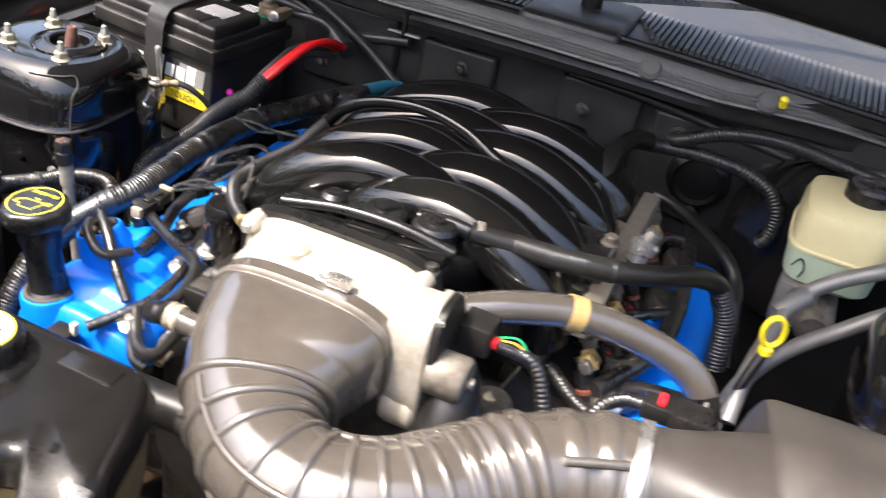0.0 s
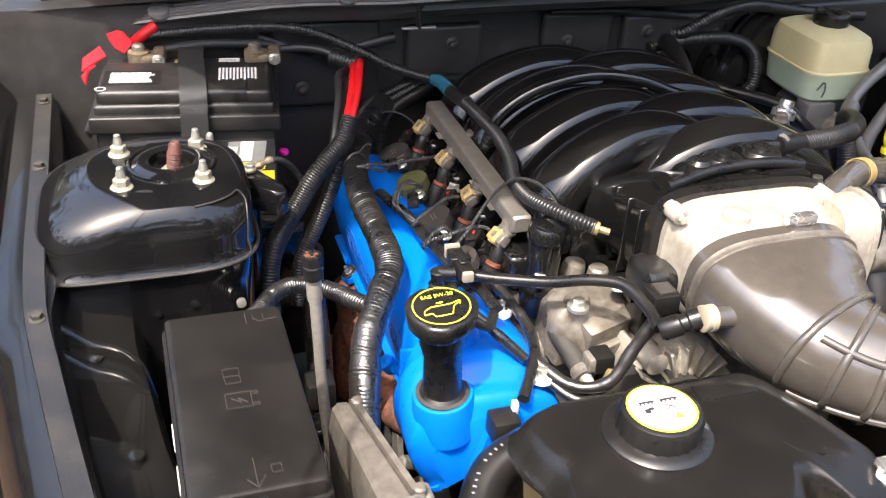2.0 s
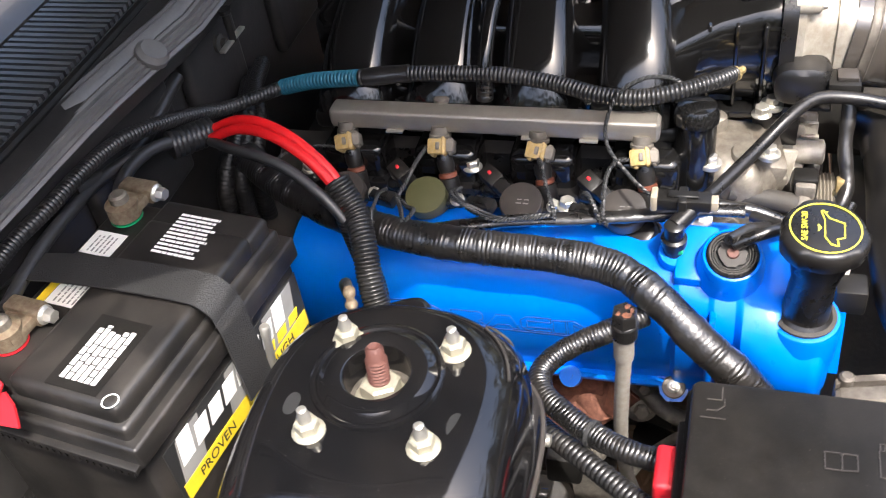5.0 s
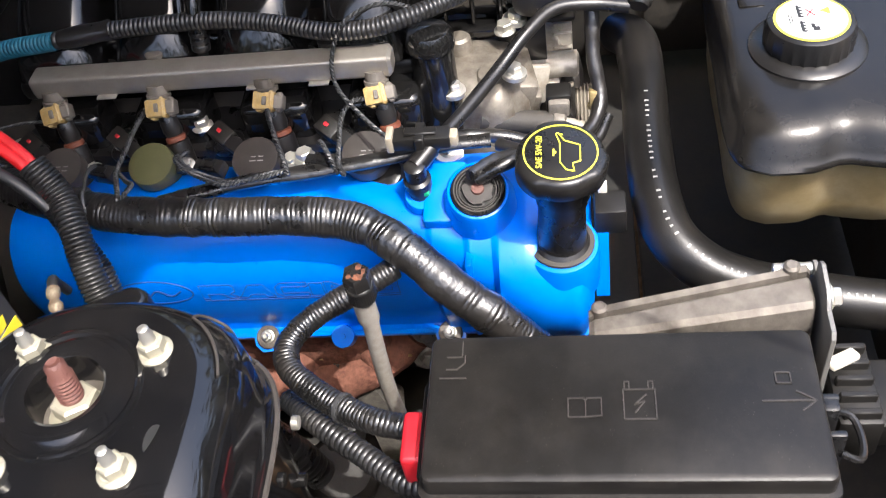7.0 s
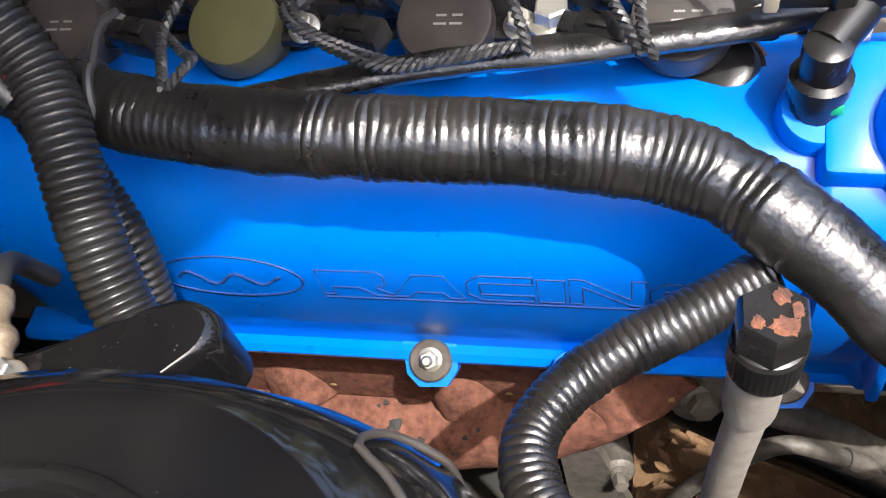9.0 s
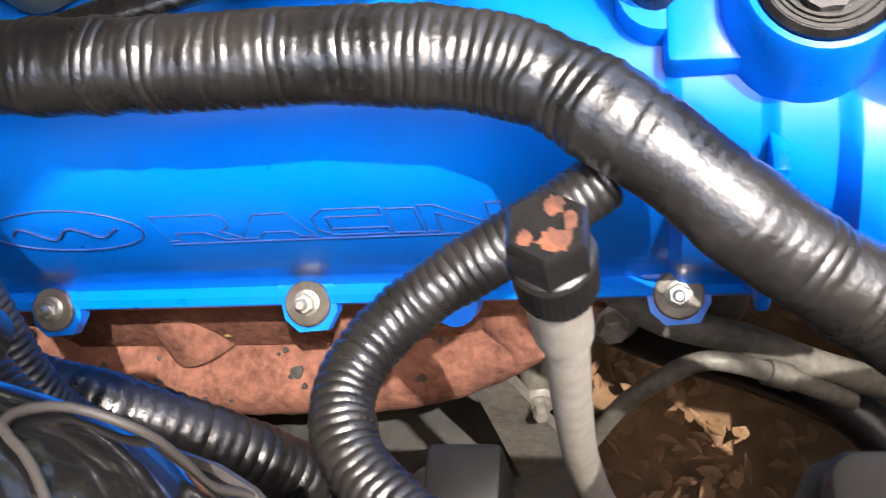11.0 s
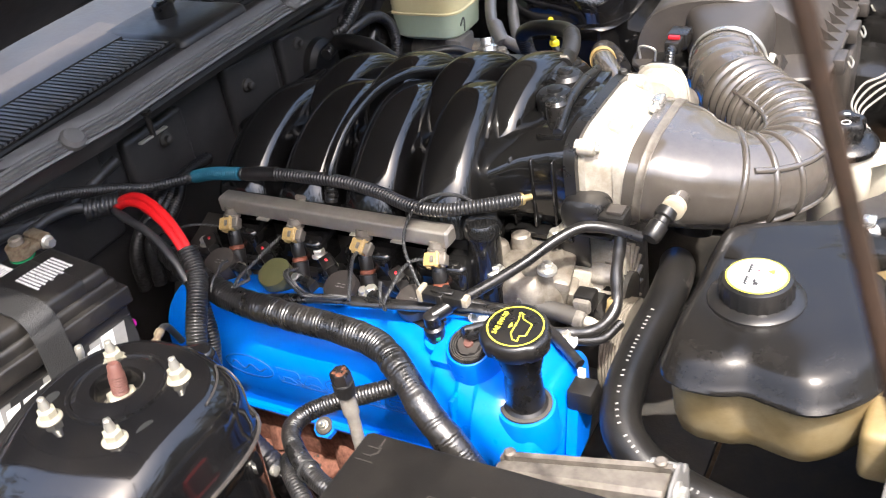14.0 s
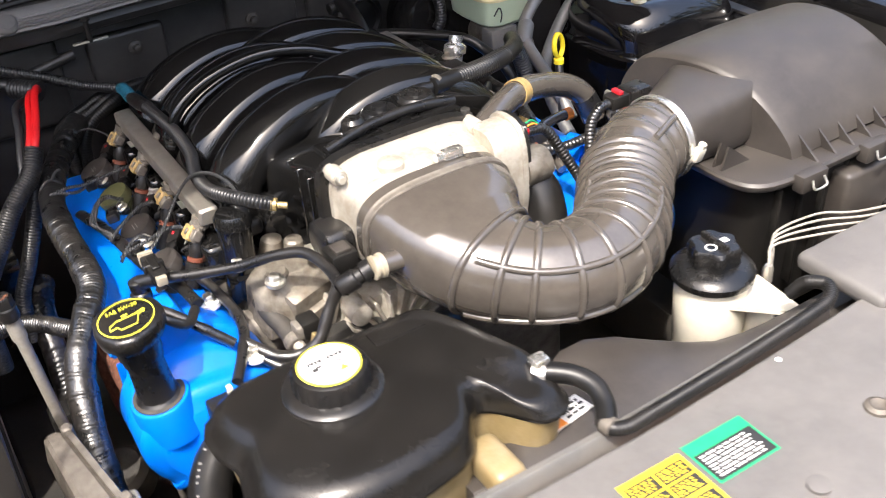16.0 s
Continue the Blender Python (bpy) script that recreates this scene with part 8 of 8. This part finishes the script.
    part("wire", tube([(-0.446, 0.062, 0.8845), (-0.436, 0.067, 0.882), (-0.424, 0.075, 0.872), (-0.412, 0.085, 0.855), (-0.40, 0.09, 0.83)], 0.0040, 0.005, 10), M_wire, t)
    nose = smooth_path([(-0.512, 0.046, 0), (-0.490, 0.020, 0), (-0.466, 0.000, 0), (-0.450, -0.012, 0), (-0.438, -0.008, 0), (-0.436, 0.006, 0), (-0.452, 0.036, 0), (-0.470, 0.066, 0), (-0.498, 0.070, 0), (-0.512, 0.046, 0)], 0.004)[:-1]
    mid = V((-0.474, 0.028, 0))
    part("plate", loft([[(*(mid + (p - mid) * f).xy, z) for p in nose] for f, z in ((0.98, 0.848), (0.95, 0.872), (0.89, 0.8775), (0.78, 0.8785))]), M_paint, t, "black painted bracket plate", 60)
    part("post", lathe([(0.020, 0), (0.018, 0.14)], 16, to((-0.482, 0.043, 0.735))), M_wall, t)
    # loop by the fuse box
    t = thing("conduit_loop", (-0.48, -0.13, 0.80), "black corrugated conduit looping to the fuse box", "conduit")
    part("conduit", tube([(-0.372, -0.178, 0.812), (-0.390, -0.152, 0.809), (-0.413, -0.116, 0.804), (-0.438, -0.098, 0.802), (-0.462, -0.102, 0.803), (-0.482, -0.122, 0.804), (-0.500, -0.150, 0.803), (-0.517, -0.185, 0.808), (-0.522, -0.222, 0.808)], 0.0105, rib=0.0036, depth=0.0009, sides=22, lump=0.0008, worn=0.6), M_tape, t)
    hz = thing("taped_hose", (-0.43, -0.03, 0.74), "grey black tape-wrapped hose beside the strut tower", "hose")
    part("hose", tube([(-0.380, 0.15, 0.69), (-0.390, 0.10, 0.70), (-0.398, 0.055, 0.692), (-0.402, 0.010, 0.658), (-0.405, -0.025, 0.610), (-0.41, -0.06, 0.54)], 0.0165, rib=0.006, depth=0.0007, sides=22, lump=0.0012), M_tape, hz)
    part("end_block", box(-0.440, -0.405, -0.126, -0.092, 0.635, 0.672, 0.004, 2), M_matt, hz, "black plastic block")
    part("second_conduit", tube([(-0.47, -0.095, 0.77), (-0.50, -0.125, 0.785), (-0.53, -0.165, 0.79), (-0.556, -0.20, 0.795), (-0.565, -0.224, 0.80)], 0.0095, rib=0.005, depth=0.0012, sides=16), M_conduit, t)
    part("tie", lathe([(0.0108, -0.002), (0.0118, -0.002), (0.0118, 0.002), (0.0108, 0.002)], 16, to((-0.500, -0.150, 0.803), (-0.4, -0.9, 0.1)), False, False), M_greywire, t, "grey cable tie")
    part("tie_tail", box(-0.505, -0.501, -0.160, -0.156, 0.808, 0.814, 0.001), M_white, t)
    # breather from the cover to the intake hose
    t = thing("breather_tube", (-0.2, -0.28, 0.88), "slim black breather tube from valve cover to intake hose", "breather tube")
    part("tube", tube([(-0.303, -0.199, 0.862), (-0.285, -0.212, 0.866), (-0.255, -0.232, 0.869), (-0.209, -0.262, 0.877), (-0.176, -0.288, 0.891), (-0.152, -0.312, 0.897), (-0.143, -0.345, 0.893), (-0.145, -0.378, 0.889)], 0.0062, 0.006, 14), M_plastic, t)
    part("elbow", join(lathe([(0.010, -0.022), (0.010, -0.006), (0.0118, -0.005), (0.0118, 0.002), (0.009, 0.004), (0.009, 0.018), (0.006, 0.020)], 16, to((-0.307, -0.196, 0.846), (-0.1, 0, 1))), tube([(-0.306, -0.196, 0.860), (-0.290, -0.208, 0.865)], 0.0085, 0.006, 14)), M_plastic, t, "black elbow fitting")
    part("green_clip", box(-0.315, -0.311, -0.205, -0.200, 0.834, 0.839, 0.001), M_green, t, "green clip")
    part("quick_connect", join(lathe([(0.0085, -0.004), (0.011, 0.0), (0.011, 0.016), (0.009, 0.018), (0.009, 0.024), (0.0115, 0.026), (0.0115, 0.036)], 18, to((-0.146, -0.386, 0.893), (0.85, -0.25, 0.42)))), M_plastic, t, "black quick-connect fitting")
    # front harness on the cover
    t = thing("engine_harness", (-0.23, -0.28, 0.80), "black taped wiring harness at the front of the engine", "wiring harness", "engine wiring harnesses")
    part("harness", tube([(-0.236, -0.175, 0.826), (-0.228, -0.215, 0.822), (-0.224, -0.258, 0.816), (-0.232, -0.295, 0.808), (-0.262, -0.342, 0.796)], 0.0062, 0.005, 14, lump=0.0011), M_tape, t)
    part("branch", tube([(-0.233, -0.300, 0.806), (-0.205, -0.335, 0.796), (-0.172, -0.350, 0.806), (-0.148, -0.345, 0.84), (-0.130, -0.345, 0.872), (-0.124, -0.342, 0.885)], 0.0068, 0.005, 14, lump=0.0011), M_tape, t)
    part("branch", tube([(-0.236, -0.302, 0.80), (-0.205, -0.342, 0.785), (-0.175, -0.357, 0.79)], 0.0055, 0.006, 10), M_tape, t)
    pl = part("plug", box(-0.300, -0.272, -0.368, -0.340, 0.762, 0.790, 0.003), M_matt, t, "grey black plug")
    part("plug_clip", box(-0.276, -0.270, -0.352, -0.344, 0.786, 0.80, 0.001), M_white, pl)
    t = thing("side_lead", (-0.3, -0.30, 0.84), "short black corrugated lead behind the oil cap", "wire", "plug leads")
    part("lead", tube([(-0.325, -0.243, 0.866), (-0.300, -0.262, 0.858), (-0.270, -0.285, 0.835), (-0.245, -0.30, 0.812)], 0.0058, 0.005, 14, lump=0.0011), M_tape, t)
    # twisted thin wires at injectors and coils
    def pair(name, pts, label, group, r=0.0011):
        t = thing(name, pts[0], label, "wire", group)
        for bm, m in zip(twisted(pts, r * 0.82), (M_wire, M_greywire)):
            part("wire", bm, m, t)
    pair("injector_wire", [(-0.225, 0.056, 0.872), (-0.248, 0.062, 0.868), (-0.277, 0.066, 0.863), (-0.289, 0.069, 0.860), (-0.300, 0.066, 0.862), (-0.318, 0.057, 0.869), (-0.340, 0.048, 0.871)], "twisted thin black wires from the injector plug", "injector wires", 0.0016)
    pair("injector_wire", [(-0.241, -0.062, 0.876), (-0.258, -0.068, 0.880), (-0.276, -0.075, 0.874), (-0.296, -0.084, 0.866), (-0.306, -0.088, 0.858)], "twisted thin black wires from the injector plug", "injector wires", 0.0016)
    pair("injector_wire", [(-0.228, -0.148, 0.872), (-0.236, -0.136, 0.875), (-0.252, -0.129, 0.872), (-0.276, -0.129, 0.866), (-0.299, -0.131, 0.862), (-0.308, -0.136, 0.856)], "twisted thin black wires from the injector plug", "injector wires", 0.0016)
    pair("coil_wire", [(-0.340, 0.046, 0.872), (-0.333, 0.042, 0.874), (-0.318, 0.044, 0.868), (-0.306, 0.055, 0.860), (-0.294, 0.066, 0.858)], "thin black wires doubled back at the loom", "coil wires", 0.0015)
    for d in (0.0, 0.004):
        pair("coil_wire", [(-0.262 - d, 0.013, 0.852), (-0.278, 0.014 + d, 0.860), (-0.292, 0.006 + d, 0.862), (-0.302 - d, -0.012, 0.860), (-0.310 - d, -0.036, 0.858), (-0.306 + d, -0.062, 0.856), (-0.301, -0.084, 0.858)], "slack thin black wires between two coils", "coil wires", 0.0015)
    pair("coil_wire", [(-0.262, -0.106, 0.852), (-0.276, -0.113, 0.866), (-0.290, -0.121, 0.866), (-0.306, -0.130, 0.857)], "short thin black wires at an ignition coil", "coil wires", 0.0016)
    pair("injector_wire", [(-0.285, -0.172, 0.876), (-0.262, -0.150, 0.880), (-0.238, -0.128, 0.893), (-0.222, -0.125, 0.912), (-0.205, -0.135, 0.932), (-0.190, -0.155, 0.938), (-0.180, -0.175, 0.934), (-0.175, -0.19, 0.925)], "twisted thin wire looping over the corrugated hose", "injector wires", 0.0014)
    pair("injector_wire", [(-0.229, 0.150, 0.868), (-0.235, 0.175, 0.872), (-0.250, 0.200, 0.874), (-0.275, 0.215, 0.868)], "twisted thin wire running back to the loom", "injector wires")
    for y in (-0.115, -0.015, 0.085):
        t = thing("wire_plug", (-0.285, y, 0.852), "small black wiring plug between the coils", "wiring plug", "coil plugs")
        part("plug", xf(join(box(-0.011, 0.011, -0.007, 0.007, -0.006, 0.006, 0.002), box(0.009, 0.018, -0.005, 0.005, -0.004, 0.004, 0.001)), to((-0.284, y, 0.850), (-0.2, 0.1, 1), (0.3, 1, 0))), M_plastic, t)
        part("latch", xf(box(-0.004, 0.006, -0.003, 0.003, 0.006, 0.008, 0.001), to((-0.284, y, 0.850), (-0.2, 0.1, 1), (0.3, 1, 0))), M_matt, t)
    t = thing("zip_tie", (-0.33, 0.075, 0.87), "thin grey cable tie round the loom", "cable tie")
    part("tie", tube([(-0.318, 0.085, 0.845), (-0.322, 0.082, 0.868), (-0.333, 0.080, 0.8755), (-0.346, 0.077, 0.868), (-0.349, 0.075, 0.85)], 0.0022, 0.004, 8), M_greywire, t)
    part("tail", tube([(-0.330, 0.080, 0.875), (-0.322, 0.074, 0.888), (-0.318, 0.066, 0.892)], 0.0018, 0.004, 6), M_greywire, t)
    # lower cables by the fuse box and the rear bundle
    for pts, r in (([(-0.590, -0.478, 0.80), (-0.635, -0.482, 0.826), (-0.672, -0.505, 0.822), (-0.70, -0.56, 0.79), (-0.71, -0.62, 0.74)], 0.0135), ([(-0.590, -0.485, 0.77), (-0.630, -0.500, 0.795), (-0.660, -0.530, 0.785), (-0.68, -0.58, 0.74)], 0.0135)):
        t = thing("fender_conduit", pts[0], "black corrugated conduit at the fuse box corner", "conduit", "fender conduits")
        part("conduit", tube(pts, r, rib=0.006, depth=0.0015, sides=18), M_conduit, t)
    for k in range(3):
        t = thing("rear_cable", (-0.25, 0.25, 0.88), "black braided cable behind the engine", "cable", "rear cables")
        part("cable", tube([(-0.290 + 0.016 * k, 0.262 - 0.012 * k, 0.79), (-0.286 + 0.016 * k, 0.264 - 0.012 * k, 0.835), (-0.268 + 0.016 * k, 0.264 - 0.010 * k, 0.862), (-0.232 + 0.016 * k, 0.262 - 0.006 * k, 0.880), (-0.19 + 0.014 * k, 0.270, 0.888), (-0.12 + 0.02 * k, 0.30, 0.87)], 0.0095, rib=0.004, depth=0.0005, sides=12), M_rubber, t)
    t = thing("firewall_clip", (-0.203, 0.255, 1.0), "small black clip bar under the cowl seal", "clip")
    part("stem", lathe([(0.004, 0), (0.004, 0.03), (0.007, 0.032), (0.007, 0.036)], 10, to((-0.203, 0.252, 0.975))), M_matt, t)
    part("bar", box(-0.228, -0.178, 0.249, 0.256, 0.975, 0.978, 0.001), M_steel, t)
    # radiator hose
    t = thing("radiator_hose", (-0.2, -0.4, 0.78), "thick black rubber radiator hose with white print", "radiator hose")
    run = [(-0.02, -0.375, 0.770), (-0.068, -0.389, 0.792), (-0.139, -0.392, 0.791), (-0.205, -0.391, 0.788), (-0.265, -0.393, 0.783), (-0.310, -0.403, 0.771), (-0.334, -0.428, 0.757), (-0.345, -0.460, 0.746), (-0.355, -0.51, 0.738), (-0.362, -0.57, 0.731), (-0.37, -0.65, 0.724)]
    part("hose", tube(run, 0.0215, 0.008, 24), M_rubber, t)
    part("band", tube([(-0.078, -0.3900, 0.7922), (-0.102, -0.3915, 0.7922)], 0.0221, 0.006, 24), M_grey, t, "grey paper band")
    path = smooth_path(run, 0.0032)
    marks = None
    for i, (p, u, w) in enumerate(frames(path, (0, 0, 1))):
        if 46 < i < 170 and noise.noise(V((i * 0.31, 0, 0))) > -0.15 and i % 2 == 0:
            d = (path[i + 1] - path[i - 1]).normalized()
            nv = (w * 0.80 + V((-0.6, 0, 0)) * 0.6).normalized()
            nv = (nv - d * nv.dot(d)).normalized()
            h = 0.0014 if i % 4 else 0.0019
            bm = box(-0.0009, 0.0009, -h, h, -0.0002, 0.0003, 0, 1, to(p + nv * 0.0215, nv, d))
            marks = join(marks, bm) if marks else bm
    tagged(part("print", marks, M_greyink, t, "row of small print bars"), kind="stuff")


def battery_bits():
    t = thing("magenta_cap", (-0.416, 0.145, 0.852), "small magenta plastic cap beside the battery", "plastic cap")
    part("cap", lathe([(0.0042, -0.006), (0.0052, -0.003), (0.0052, 0.003), (0.0036, 0.0055), (0.0015, 0.006)], 18, to((-0.416, 0.145, 0.854), (0.6, -1, 0.2))), M_pink, t)
    part("stem", tube([(-0.417, 0.150, 0.853), (-0.416, 0.165, 0.848), (-0.414, 0.180, 0.835)], 0.003, 0.005, 8), M_wire, t)


battery()
battery_bits()
fuse_box()
module_bracket()
coolant_tank()
steering_reservoir()
brake_parts()
lines_and_hoses_driver()
alternator()
front_castings()
exhaust()
dip_tube()
cables()
